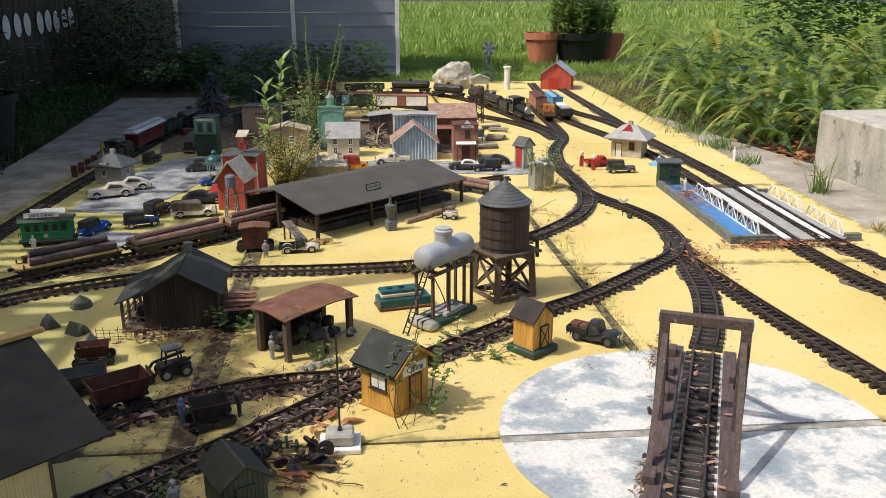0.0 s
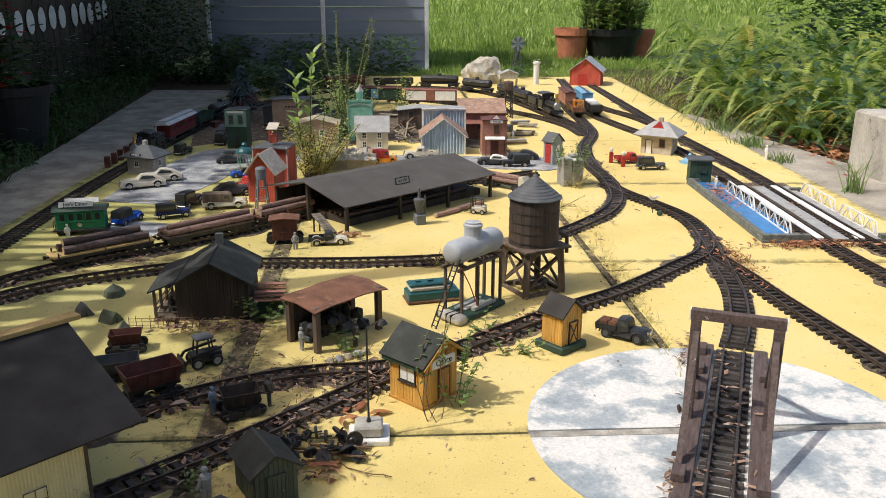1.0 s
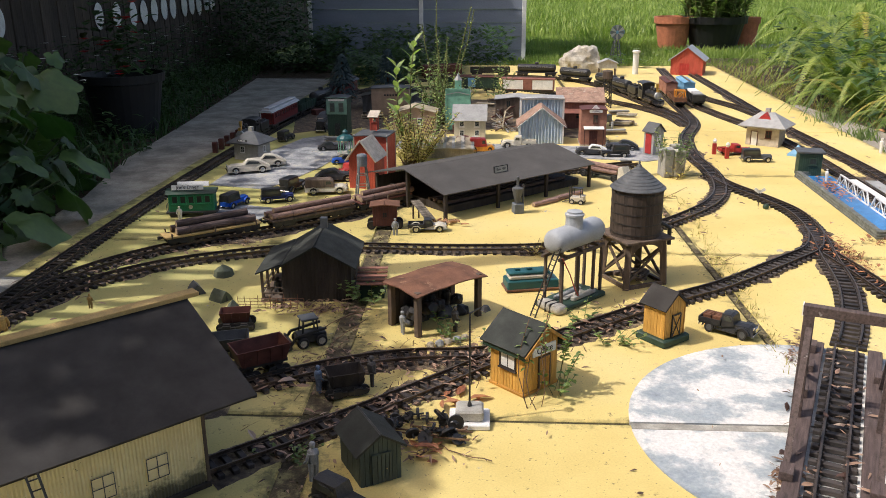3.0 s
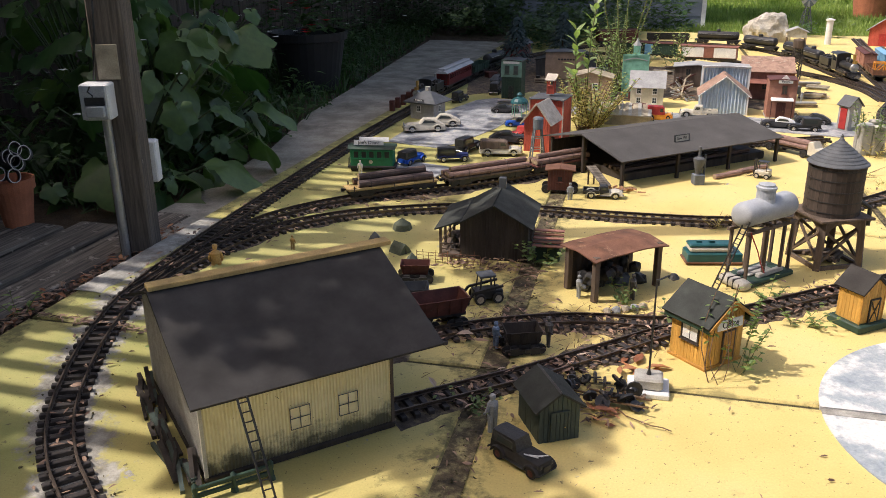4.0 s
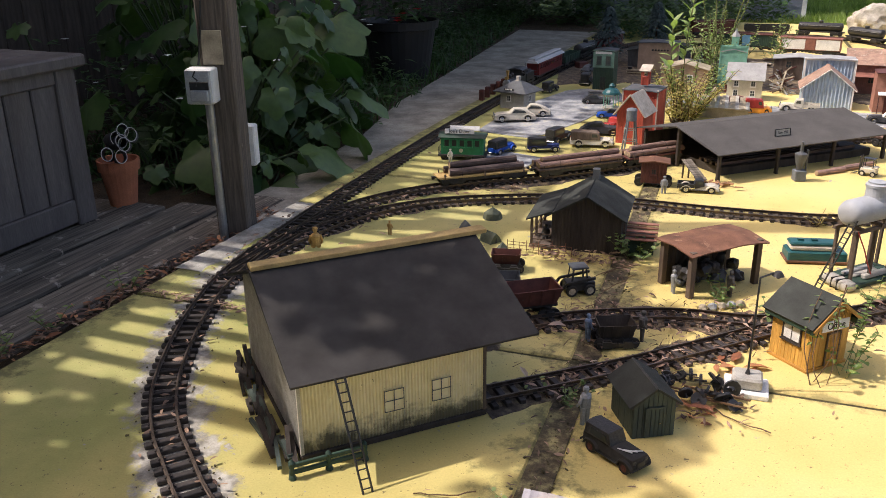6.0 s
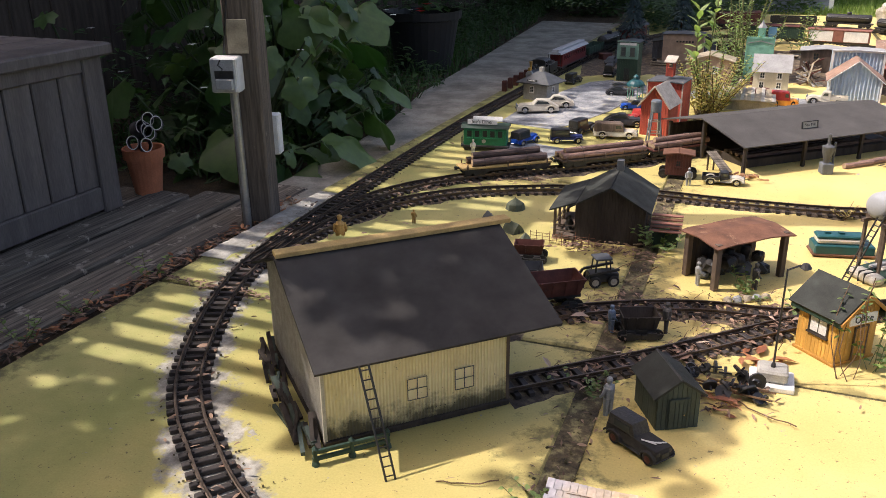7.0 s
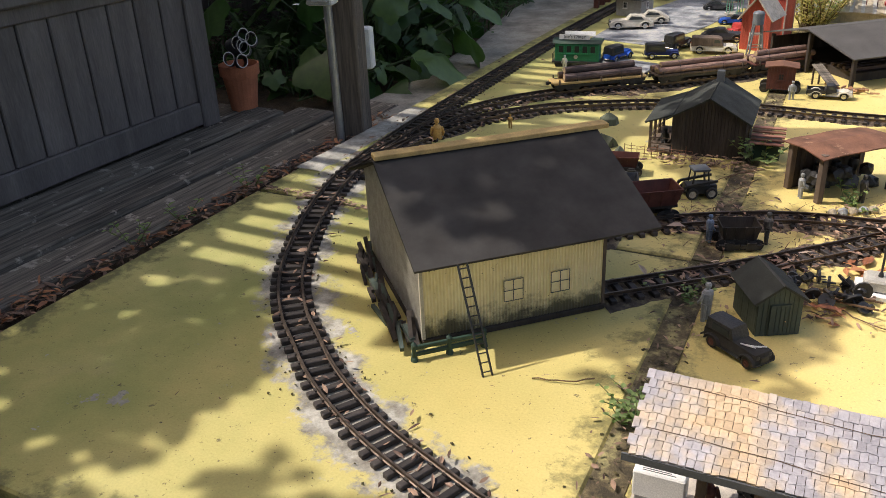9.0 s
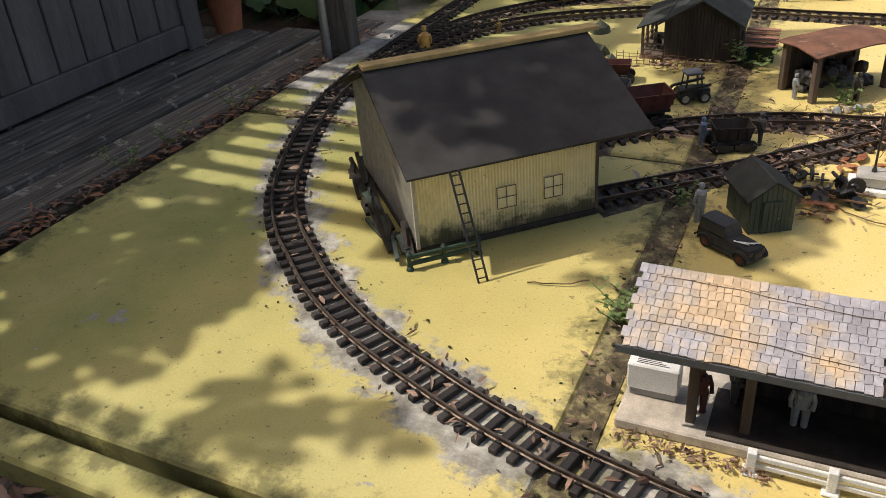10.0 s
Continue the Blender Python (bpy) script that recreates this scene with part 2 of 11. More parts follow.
M = dict(
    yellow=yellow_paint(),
    whitewash=patchy("whitewash", ((0.34, (0.26, 0.31, 0.35)), (0.455, (0.38, 0.42, 0.44)), (0.495, (0.54, 0.56, 0.55)), (0.515, (0.68, 0.67, 0.64)), (0.7, (0.75, 0.74, 0.70))), 6.0, 12, 0.64, relief=0.7),
    concrete=patchy("concrete", ((0.32, (0.17, 0.16, 0.14)), (0.48, (0.34, 0.32, 0.28)), (0.62, (0.50, 0.48, 0.42))), 4.5, speck=(0.14, 0.13, 0.10)),
    grey_patch=patchy("bare_concrete", ((0.35, (0.21, 0.20, 0.17)), (0.52, (0.38, 0.36, 0.31)), (0.7, (0.60, 0.57, 0.50))), 18.0, speck=(0.2, 0.18, 0.14)),
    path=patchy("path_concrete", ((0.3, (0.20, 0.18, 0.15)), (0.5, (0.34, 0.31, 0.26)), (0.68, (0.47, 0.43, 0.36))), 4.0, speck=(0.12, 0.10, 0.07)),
    # path colours copied and partly darkened to carry the shade
    path_dim=patchy("shaded_path_concrete", ((0.3, (0.14, 0.13, 0.105)), (0.46, (0.27, 0.25, 0.205)), (0.58, (0.40, 0.37, 0.305)), (0.72, (0.50, 0.465, 0.39))), 5.0, 10, 0.72, speck=(0.10, 0.08, 0.05)),
    soil=patchy("soil", ((0.3, (0.035, 0.025, 0.016)), (0.6, (0.09, 0.062, 0.035)), (0.75, (0.16, 0.11, 0.06))), 14.0, relief=0.9, dist=0.01),
    strip=patchy("mossy_strip", ((0.40, (0.06, 0.048, 0.030)), (0.52, (0.15, 0.12, 0.065)), (0.60, (0.32, 0.28, 0.13)), (0.72, (0.48, 0.42, 0.18))), 24.0, relief=0.8, dist=0.004),
    trackdirt=patchy("track_dirt", ((0.3, (0.045, 0.035, 0.026)), (0.5, (0.12, 0.09, 0.065)), (0.62, (0.27, 0.21, 0.12)), (0.72, (0.40, 0.33, 0.18))), 28.0, relief=0.9, dist=0.004, speck=(0.05, 0.035, 0.025)),
    moss=patchy("joint_moss", ((0.3, (0.05, 0.045, 0.022)), (0.55, (0.13, 0.11, 0.05)), (0.75, (0.30, 0.25, 0.13))), 40.0, relief=0.9, dist=0.006),
    lawn=patchy("lawn_soil", ((0.3, (0.06, 0.12, 0.02)), (0.7, (0.15, 0.23, 0.045))), 6.0, relief=0.8, dist=0.02),
    timber=surface("weathered_timber", (0.145, 0.124, 0.098), 0.85, vary=0.9, scale=10, grain=70, stretch=(9, 0.4, 9), relief=1.0, each=0.25, wear=(0.31, 0.275, 0.225), wear_at=0.58),
    # dark timber, its tone deepened to stand in for shade too
    cabin_wood=surface("dark_boards", (0.046, 0.036, 0.029), 0.8, vary=0.5, scale=40, grain=500, stretch=(1, 1, 0.15), relief=0.6),
    stone_dark=surface("mossy_stone", (0.15, 0.16, 0.145), 0.85, vary=0.4, scale=40, grain=400, relief=0.7, wear=(0.28, 0.28, 0.25), wear_at=0.62),
    bargewood=surface("faded_trim", (0.50, 0.44, 0.36), 0.7, vary=0.3, scale=40, grain=500),
    tan=surface("tan_stucco", (0.44, 0.31, 0.22), 0.75, vary=0.25, scale=25, grain=500, wear=(0.30, 0.22, 0.17), wear_at=0.66),
    log_dark=surface("dark_bark", (0.11, 0.078, 0.07), 0.9, vary=0.5, scale=50, grain=300, stretch=(1, 5, 5), relief=0.9, each=0.25),
    timber_fine=surface("scale_timber", (0.13, 0.095, 0.07), 0.8, vary=0.5, scale=40, grain=500, stretch=(1, 1, 0.15), relief=0.6, each=0.15),
    bridge_wood=surface("bridge_wood", (0.105, 0.075, 0.067), 0.75, vary=0.5, scale=26, grain=400, stretch=(6, 0.6, 6), relief=0.6, wear=(0.34, 0.31, 0.29), wear_at=0.64),
    sleeper=surface("sleeper_plastic", (0.044, 0.036, 0.032), 0.6, vary=0.5, scale=60, grain=600, each=0.5, wear=(0.16, 0.14, 0.12), wear_at=0.68),
    rail=surface("rail_metal", (0.15, 0.115, 0.09), 0.42, 0.75, vary=0.4, scale=50, grain=500),
    felt=surface("roofing_felt", (0.064, 0.060, 0.056), 0.95, spec=0.04, vary=0.3, scale=12, grain=1400, relief=0.6, wear=(0.10, 0.10, 0.10), wear_at=0.73),
    felt_grey=surface("grey_felt", (0.052, 0.056, 0.050), 0.9, vary=0.35, scale=20, grain=1000, relief=0.5, wear=(0.09, 0.09, 0.085), wear_at=0.7, spec=0.2),
    hut_green=surface("dull_green_boards", (0.060, 0.082, 0.068), 0.7, vary=0.35, scale=25, grain=500, stretch=(1, 1, 0.3)),
    slate_felt=surface("saw_felt", (0.088, 0.083, 0.077), 0.8, spec=0.2, vary=0.2, scale=10, grain=900, relief=0.4),
    black=surface("black_paint", (0.032, 0.032, 0.033), 0.42, vary=0.4, scale=50, grain=700, relief=0.1),
    iron=surface("dark_iron", (0.045, 0.043, 0.042), 0.5, 0.3, vary=0.4, scale=40, grain=600, wear=(0.12, 0.07, 0.04), wear_at=0.68),
    rust=surface("rusty_tin", (0.19, 0.088, 0.050), 0.7, 0.1, vary=0.5, scale=18, grain=500, wear=(0.30, 0.17, 0.10), wear_at=0.6),
    rust_dark=surface("oxide_red", (0.11, 0.036, 0.027), 0.65, vary=0.4, scale=35, grain=600, wear=(0.10, 0.07, 0.05), wear_at=0.62),
    tin_tan=surface("faded_tin", (0.34, 0.215, 0.155), 0.75, vary=0.4, scale=30, grain=400, wear=(0.42, 0.34, 0.27), wear_at=0.58),
    boxcar=surface("boxcar_red", (0.26, 0.11, 0.08), 0.6, vary=0.3, scale=30, grain=600),
    brick_red=surface("brick_red", (0.34, 0.16, 0.11), 0.8, vary=0.3, scale=30, grain=500),
    red=surface("red_paint", (0.42, 0.04, 0.035), 0.45, vary=0.3, scale=30, grain=600),
    barn=surface("barn_red", (0.50, 0.095, 0.06), 0.65, vary=0.3, scale=25, grain=500, stretch=(1, 1, 0.3), wear=(0.35, 0.16, 0.10), wear_at=0.66),
    amber=surface("amber_boards", (0.60, 0.335, 0.075), 0.65, vary=0.25, scale=25, grain=450, stretch=(3, 3, 0.3), relief=0.4),
    amber_trim=surface("amber_trim", (0.50, 0.25, 0.045), 0.6, vary=0.3, scale=25, grain=450),
    post_wood=surface("post_timber", (0.13, 0.105, 0.082), 0.85, vary=0.6, scale=12, grain=130, stretch=(9, 9, 0.45), relief=0.8, wear=(0.26, 0.22, 0.17), wear_at=0.64),
    block=surface("stained_block", (0.40, 0.38, 0.33), 0.85, vary=0.5, scale=5, grain=160, stretch=(1, 1, 0.35), relief=0.6, wear=(0.16, 0.15, 0.13), wear_at=0.58),
    foot_shaded=shaded_sheet(),
    cream=surface("cream_corrugated", (0.62, 0.55, 0.32), 0.55, vary=0.25, scale=14, grain=400, wear=(0.25, 0.2, 0.12), wear_at=0.7),
    ivory=surface("ivory_paint", (0.58, 0.54, 0.44), 0.6, vary=0.2, scale=25, grain=500),
    white=surface("white_paint", (0.78, 0.77, 0.74), 0.5, vary=0.12, scale=25, grain=500, wear=(0.5, 0.48, 0.44), wear_at=0.7),
    grey=surface("grey_paint", (0.36, 0.36, 0.35), 0.6, vary=0.2, scale=25, grain=500),
    tankgrey=surface("tank_grey", (0.40, 0.42, 0.44), 0.55, vary=0.15, scale=25, grain=600, wear=(0.27, 0.28, 0.29), wear_at=0.68),
    bluegrey=surface("blue_grey_paint", (0.15, 0.17, 0.19), 0.6, vary=0.25, scale=40, grain=500),
    darkgrey=surface("dark_grey_paint", (0.09, 0.095, 0.10), 0.6, vary=0.3, scale=25, grain=500),
    stone=surface("cast_stone", (0.42, 0.40, 0.35), 0.8, vary=0.25, scale=40, grain=500, relief=0.5, wear=(0.25, 0.24, 0.2), wear_at=0.66),
    green=surface("coach_green", (0.015, 0.19, 0.085), 0.42, vary=0.25, scale=25, grain=600),
    darkgreen=surface("dark_green", (0.03, 0.062, 0.042), 0.6, vary=0.3, scale=25, grain=500),
    shopgreen=surface("shop_green", (0.19, 0.33, 0.26), 0.6, vary=0.3, scale=25, grain=500),
    palegreen=surface("pale_green", (0.20, 0.44, 0.33), 0.6, vary=0.25, scale=30, grain=500),
    teal=surface("teal_paint", (0.018, 0.095, 0.105), 0.45, vary=0.25, scale=25, grain=600),
    olive=surface("olive_canvas", (0.11, 0.125, 0.085), 0.9, vary=0.3, scale=40, grain=700, relief=0.5),
    blue=surface("blue_paint", (0.02, 0.10, 0.50), 0.35, vary=0.2, scale=25, grain=600),
    skyblue=surface("boxcar_blue", (0.17, 0.38, 0.58), 0.5, vary=0.2, scale=25, grain=600),
    navy=surface("navy_paint", (0.02, 0.03, 0.12), 0.35, vary=0.3, scale=25, grain=600),
    orange=surface("orange_paint", (0.80, 0.32, 0.03), 0.45, vary=0.2, scale=25, grain=600),
    water=surface("blue_water_paint", (0.04, 0.21, 0.50), 0.25, vary=0.2, scale=20, grain=200, relief=0.2),
    tanplank=surface("ridge_plank", (0.52, 0.36, 0.14), 0.7, vary=0.25, scale=30, grain=450, relief=0.4),
    barrel=surface("barrel_wood", (0.068, 0.05, 0.039), 0.75, vary=0.45, scale=30, grain=400, stretch=(4, 4, 0.3), relief=0.6, each=0.25),
    log=surface("bark", (0.28, 0.175, 0.14), 0.9, vary=0.5, scale=50, grain=300, stretch=(1, 5, 5), relief=0.9, each=0.25),
    log_end=surface("sawn_end", (0.40, 0.29, 0.18), 0.8, vary=0.3, scale=80, grain=500),
    firewood=surface("cut_wood", (0.42, 0.23, 0.12), 0.8, vary=0.35, scale=60, grain=500, each=0.3),
    tyre=surface("tyre_rubber", (0.030, 0.029, 0.028), 0.85, vary=0.3, scale=80, grain=900, relief=0.1),
    chrome=surface("chrome_trim", (0.55, 0.55, 0.54), 0.25, 0.9, vary=0.1, relief=0.0),
    brass=surface("brass", (0.60, 0.40, 0.14), 0.3, 0.9, vary=0.2, relief=0.0),
    maroon=surface("coach_maroon", (0.17, 0.022, 0.022), 0.45, vary=0.25, scale=25, grain=600),
    roofsilver=surface("coach_roof", (0.46, 0.47, 0.48), 0.5, 0.1, vary=0.15, scale=25, grain=600),
    glass=glass_material("dark_glass"),
    paneglass=surface("curtained_glass", (0.55, 0.53, 0.47), 0.25, vary=0.25, scale=60, grain=400, relief=0.0),
    darkopen=surface("dark_interior", (0.03, 0.027, 0.024), 0.8, vary=0.3),
    coal=surface("coal", (0.035, 0.034, 0.033), 0.5, vary=0.4, scale=150, grain=300, relief=1.0),
    siding=surface("blue_grey_siding", (0.22, 0.25, 0.31), 0.65, vary=0.12, scale=3, grain=120, stretch=(0.6, 1, 4), relief=0.3, each=0.05),
    planter=surface("grey_resin_boards", (0.135, 0.118, 0.110), 0.75, vary=0.3, scale=6, grain=90, stretch=(3, 3, 0.4), relief=0.5, each=0.1),
    terracotta=surface("terracotta", (0.52, 0.19, 0.095), 0.85, vary=0.25, scale=12, grain=300, wear=(0.5, 0.3, 0.2), wear_at=0.68),
    blackpot=surface("black_plastic", (0.014, 0.014, 0.015), 0.5, vary=0.3, scale=8, grain=300),
    fencewood=surface("dark_fence_wood", (0.072, 0.055, 0.043), 0.85, vary=0.5, scale=8, grain=120, stretch=(5, 5, 0.5), relief=0.6, each=0.25),
    galv=surface("galvanised_steel", (0.45, 0.46, 0.46), 0.4, 0.7, vary=0.2, scale=30, grain=500),
    mattemetal=surface("corrugated_steel", (0.42, 0.44, 0.46), 0.5, 0.25, vary=0.25, scale=18, grain=400),
    bluesteel=surface("blue_corrugated", (0.47, 0.56, 0.65), 0.5, 0.2, vary=0.2, scale=18, grain=400),
    rock=patchy("pale_rock", ((0.3, (0.36, 0.32, 0.25)), (0.6, (0.62, 0.58, 0.48)), (0.75, (0.72, 0.68, 0.58))), 14.0, relief=0.9, dist=0.01),
    asphalt=patchy("model_road", ((0.34, (0.13, 0.135, 0.14)), (0.47, (0.24, 0.25, 0.26)), (0.58, (0.42, 0.42, 0.41)), (0.68, (0.50, 0.46, 0.26))), 9.0, 10, 0.72),
    shingle=patchy("stone_shingle", ((0.40, (0.35, 0.335, 0.36)), (0.47, (0.41, 0.385, 0.40)), (0.52, (0.50, 0.42, 0.34)), (0.60, (0.60, 0.44, 0.28))), 7.0, 4, 0.62, relief=0.6, dist=0.002, each=0.16),
    litter=surface("fallen_leaf", (0.26, 0.11, 0.055), 0.7, vary=0.4, scale=60, grain=300, each=0.5),
    figure=surface("unpainted_figure", (0.30, 0.31, 0.31), 0.6, vary=0.2, scale=90, grain=600),
    figure_blue=surface("figure_denim", (0.16, 0.22, 0.32), 0.6, vary=0.4, scale=90, grain=600),
    figure_dark=surface("figure_dark", (0.08, 0.075, 0.07), 0.6, vary=0.4, scale=90, grain=600),
    figure_yellow=surface("figure_ochre", (0.56, 0.34, 0.10), 0.6, vary=0.3, scale=90, grain=600),
    ink=surface("sign_ink", (0.02, 0.02, 0.025), 0.6, vary=0.2, relief=0.0),
    ply=surface("raw_ply", (0.40, 0.34, 0.24), 0.8, vary=0.35, scale=25, grain=300),
    grass=leaf_material("grass_blade", (0.13, 0.21, 0.035), (0.38, 0.46, 0.13), clump=1.6),
    fern=leaf_material("fern_frond", (0.075, 0.145, 0.028), (0.37, 0.43, 0.095), 0.45, 0.35, 6.0),
    fern_old=leaf_material("fern_yellowing", (0.44, 0.42, 0.07), (0.34, 0.26, 0.07)),
    leaf=leaf_material("broad_leaf", (0.03, 0.078, 0.024), (0.12, 0.19, 0.065), 0.4),
    leaf_dark=leaf_material("shrub_leaf", (0.03, 0.07, 0.022), (0.08, 0.145, 0.05), 0.42),
    weed=leaf_material("weed_leaf", (0.12, 0.19, 0.06), (0.27, 0.34, 0.14), 0.45, 0.45),
    weed_pale=leaf_material("pale_weed_leaf", (0.24, 0.34, 0.12), (0.42, 0.48, 0.24), 0.45, 0.45),
    weed_dry=leaf_material("dry_weed", (0.38, 0.33, 0.10), (0.45, 0.36, 0.16), 0.6),
    spruce=leaf_material("blue_spruce", (0.03, 0.055, 0.06), (0.05, 0.085, 0.09), 0.7, 0.1),
    stem=surface("plant_stem", (0.16, 0.17, 0.06), 0.7, vary=0.3),
    darkstem=surface("vine_stem", (0.05, 0.075, 0.03), 0.7, vary=0.3),
    twig=surface("brown_stem", (0.15, 0.09, 0.05), 0.8, vary=0.3),
    petal=surface("white_petal", (0.8, 0.8, 0.74), 0.6, vary=0.1, relief=0.0),
    petal_red=surface("red_petal", (0.65, 0.02, 0.02), 0.5, vary=0.3, relief=0.0),
)

# ---------------------------------------------------------------- mesh helpers


def finish(bm, mat, smooth=False):
    me = bpy.data.meshes.new("mesh")
    bm.normal_update()
    bm.to_mesh(me)
    bm.free()
    me.materials.append(mat)
    if smooth:
        for p in me.polygons:
            p.use_smooth = True
    return me


def thing(name, label, category, m=None, group="", kind=""):
    e = new(name)
    e.empty_display_size = 0.05
    if m is not None:
        e.matrix_world = m
    return tagged(e, label, category, group, kind)


def part(name, bm, mat, parent, label="", smooth=False, m=None):
    """Links a bmesh, or a ready mesh, as one part under a thing or under a part."""
    me = bm if isinstance(bm, bpy.types.Mesh) else finish(bm, mat, smooth)
    o = new(name, me)
    o.parent = parent
    if m is not None:
        o.matrix_local = m
    if label:
        tagged(o, label)
    return o


def whole(name, bm, mat, label, category, m=None, group="", kind="", smooth=False):
    me = bm if isinstance(bm, bpy.types.Mesh) else finish(bm, mat, smooth)
    o = new(name, me)
    if m is not None:
        o.matrix_world = m
    return tagged(o, label, category, group, kind)


def B():
    return bmesh.new()


def box(bm, x0, x1, y0, y1, z0, z1, m=None):
    v = [bm.verts.new((x, y, z)) for x in (x0, x1) for y in (y0, y1) for z in (z0, z1)]
    for q in ((0, 1, 3, 2), (4, 6, 7, 5), (0, 4, 5, 1), (2, 3, 7, 6), (0, 2, 6, 4), (1, 5, 7, 3)):
        bm.faces.new([v[i] for i in q])
    if m is not None:
        bmesh.ops.transform(bm, matrix=m, verts=v)
    return v


def bbox(bm, x0, x1, y0, y1, z0, z1, bev=0.002, m=None):
    """A box with a small chamfer along its edges."""
    b = min(bev, (x1 - x0) * 0.4, (y1 - y0) * 0.4, (z1 - z0) * 0.4)
    rings = []
    for z, i in ((z0, b), (z0 + b, 0), (z1 - b, 0), (z1, b)):
        c = b
        a0, a1, b0, b1 = x0 + i, x1 - i, y0 + i, y1 - i
        rings.append([bm.verts.new(p) for p in ((a0 + c, b0, z), (a1 - c, b0, z), (a1, b0 + c, z), (a1, b1 - c, z),
                                                (a1 - c, b1, z), (a0 + c, b1, z), (a0, b1 - c, z), (a0, b0 + c, z))])
    skin(bm, rings)
    vs = [v for r in rings for v in r]
    if m is not None:
        bmesh.ops.transform(bm, matrix=m, verts=vs)
    return vs


def skin(bm, rings, close=True, caps=True):
    n = len(rings[0])
    for a, b in zip(rings, rings[1:]):
        for i in range(n if close else n - 1):
            j = (i + 1) % n
            bm.faces.new((a[i], a[j], b[j], b[i]))
    if caps and close:
        bm.faces.new(rings[0][::-1])
        bm.faces.new(rings[-1])


def lathe(bm, profile, n=16, c=(0, 0, 0), axis="z", m=None):
    """A turned body from (radius, height) pairs."""
    rings = []
    for r, h in profile:
        ring = []
        for i in range(n):
            a = 2 * math.pi * i / n
            u, v = r * math.cos(a), r * math.sin(a)
            p = {"z": (u, v, h), "x": (h, u, v), "y": (u, h, v)}[axis]
            ring.append(bm.verts.new((p[0] + c[0], p[1] + c[1], p[2] + c[2])))
        rings.append(ring)
    skin(bm, rings)
    vs = [v for r in rings for v in r]
    if m is not None:
        bmesh.ops.transform(bm, matrix=m, verts=vs)
    return vs


def rod(bm, p, q, r, n=6, r2=None):
    p, q = Vector(p), Vector(q)
    turn = (q - p).to_track_quat("Z", "Y").to_matrix().to_4x4()
    lathe(bm, ((r, 0), (r2 if r2 is not None else r, (q - p).length)), n, m=Matrix.Translation(p) @ turn)


def bar(bm, p, q, w, h=None):
    """A squared timber from p to q."""
    p, q = Vector(p), Vector(q)
    h = w if h is None else h
    turn = (q - p).to_track_quat("Z", "Y").to_matrix().to_4x4()
    box(bm, -w / 2, w / 2, -h / 2, h / 2, 0, (q - p).length, Matrix.Translation(p) @ turn)


def tube(bm, pts, r, n=6):
    """One bent wire or stick through pts."""
    rings = []
    for k, p in enumerate(pts):
        d = (Vector(pts[min(k + 1, len(pts) - 1)]) - Vector(pts[max(k - 1, 0)])).to_track_quat("Z", "Y").to_matrix()
        rings.append([bm.verts.new(Vector(p) + d @ Vector((r * math.cos(2 * math.pi * i / n), r * math.sin(2 * math.pi * i / n), 0))) for i in range(n)])
    skin(bm, rings)


def extrude(bm, pts, axis, a, b, m=None):
    """A prism: the outline pts in the two other axes, from a to b along axis."""
    def at(p, k):
        return {"x": (k, p[0], p[1]), "y": (p[0], k, p[1]), "z": (p[0], p[1], k)}[axis]
    r0 = [bm.verts.new(at(p, a)) for p in pts]
    r1 = [bm.verts.new(at(p, b)) for p in pts]
    skin(bm, [r0, r1])
    bmesh.ops.recalc_face_normals(bm, faces=list({f for v in r0 + r1 for f in v.link_faces}))
    if m is not None:
        bmesh.ops.transform(bm, matrix=m, verts=r0 + r1)


def at_xy(x, y, z=0.0, turn=0.0):
    return pose(x, y, z, 0, 0, turn)


def writing(name, text, size, mat, parent, m, label=""):
    cu = bpy.data.curves.new("text", "FONT")
    cu.body, cu.size, cu.align_x, cu.align_y, cu.extrude = text, size, "CENTER", "CENTER", size * 0.02
    tmp = bpy.data.objects.new("text", cu)
    scene.collection.objects.link(tmp)
    me = bpy.data.meshes.new_from_object(tmp.evaluated_get(bpy.context.evaluated_depsgraph_get()))
    bpy.data.objects.remove(tmp)
    me.materials.clear()
    me.materials.append(mat)
    o = new(name, me)
    o.parent = parent
    o.matrix_local = m
    if label:
        tagged(o, label)
    return o


# ---------------------------------------------------------------- ground and setting
rnd = random.Random(7)


def sheet(name, pts, z, mat, label, category="ground", depth=0.05):
    bm = B()
    extrude(bm, pts, "z", z - depth, z)
    return whole(name, bm, mat, label, category, kind="structure")


# lawn to the horizon, with a gentle swell
bm = B()
bmesh.ops.create_grid(bm, x_segments=60, y_segments=60, size=60)
for v in bm.verts:
    v.co.z = -0.10 + (0.05 * noise.noise(v.co * 0.3) if abs(v.co.x) > 4 or v.co.y > 13 or v.co.y < -4 else 0)
whole("ground", bm, M["lawn"], "short green lawn ground reaching the fence", "ground", kind="structure")
sheet("ground_bed", [(-3.4, -1.5), (-1.60, -1.5), (-1.62, 9.0), (-3.4, 9.0)], -0.045, M["soil"], "dark shaded soil of the planting bed")
sheet("ground_bed_fern", [(1.95, 3.6), (5.5, 3.0), (5.5, 9.5), (1.5, 9.5), (1.80, 6.5)], -0.03, M["soil"], "leaf-strewn soil under the ferns")
sheet("path_shaded", [(-1.80, 2.0), (-1.60, 2.0), (-1.655, 7.4), (-2.42, 7.4), (-2.24, 5.85), (-2.14, 5.05), (-2.03, 4.0), (-1.86, 3.25), (-1.80, 2.6)], -0.017, M["path_dim"], "worn grey concrete path in the shade", "path")
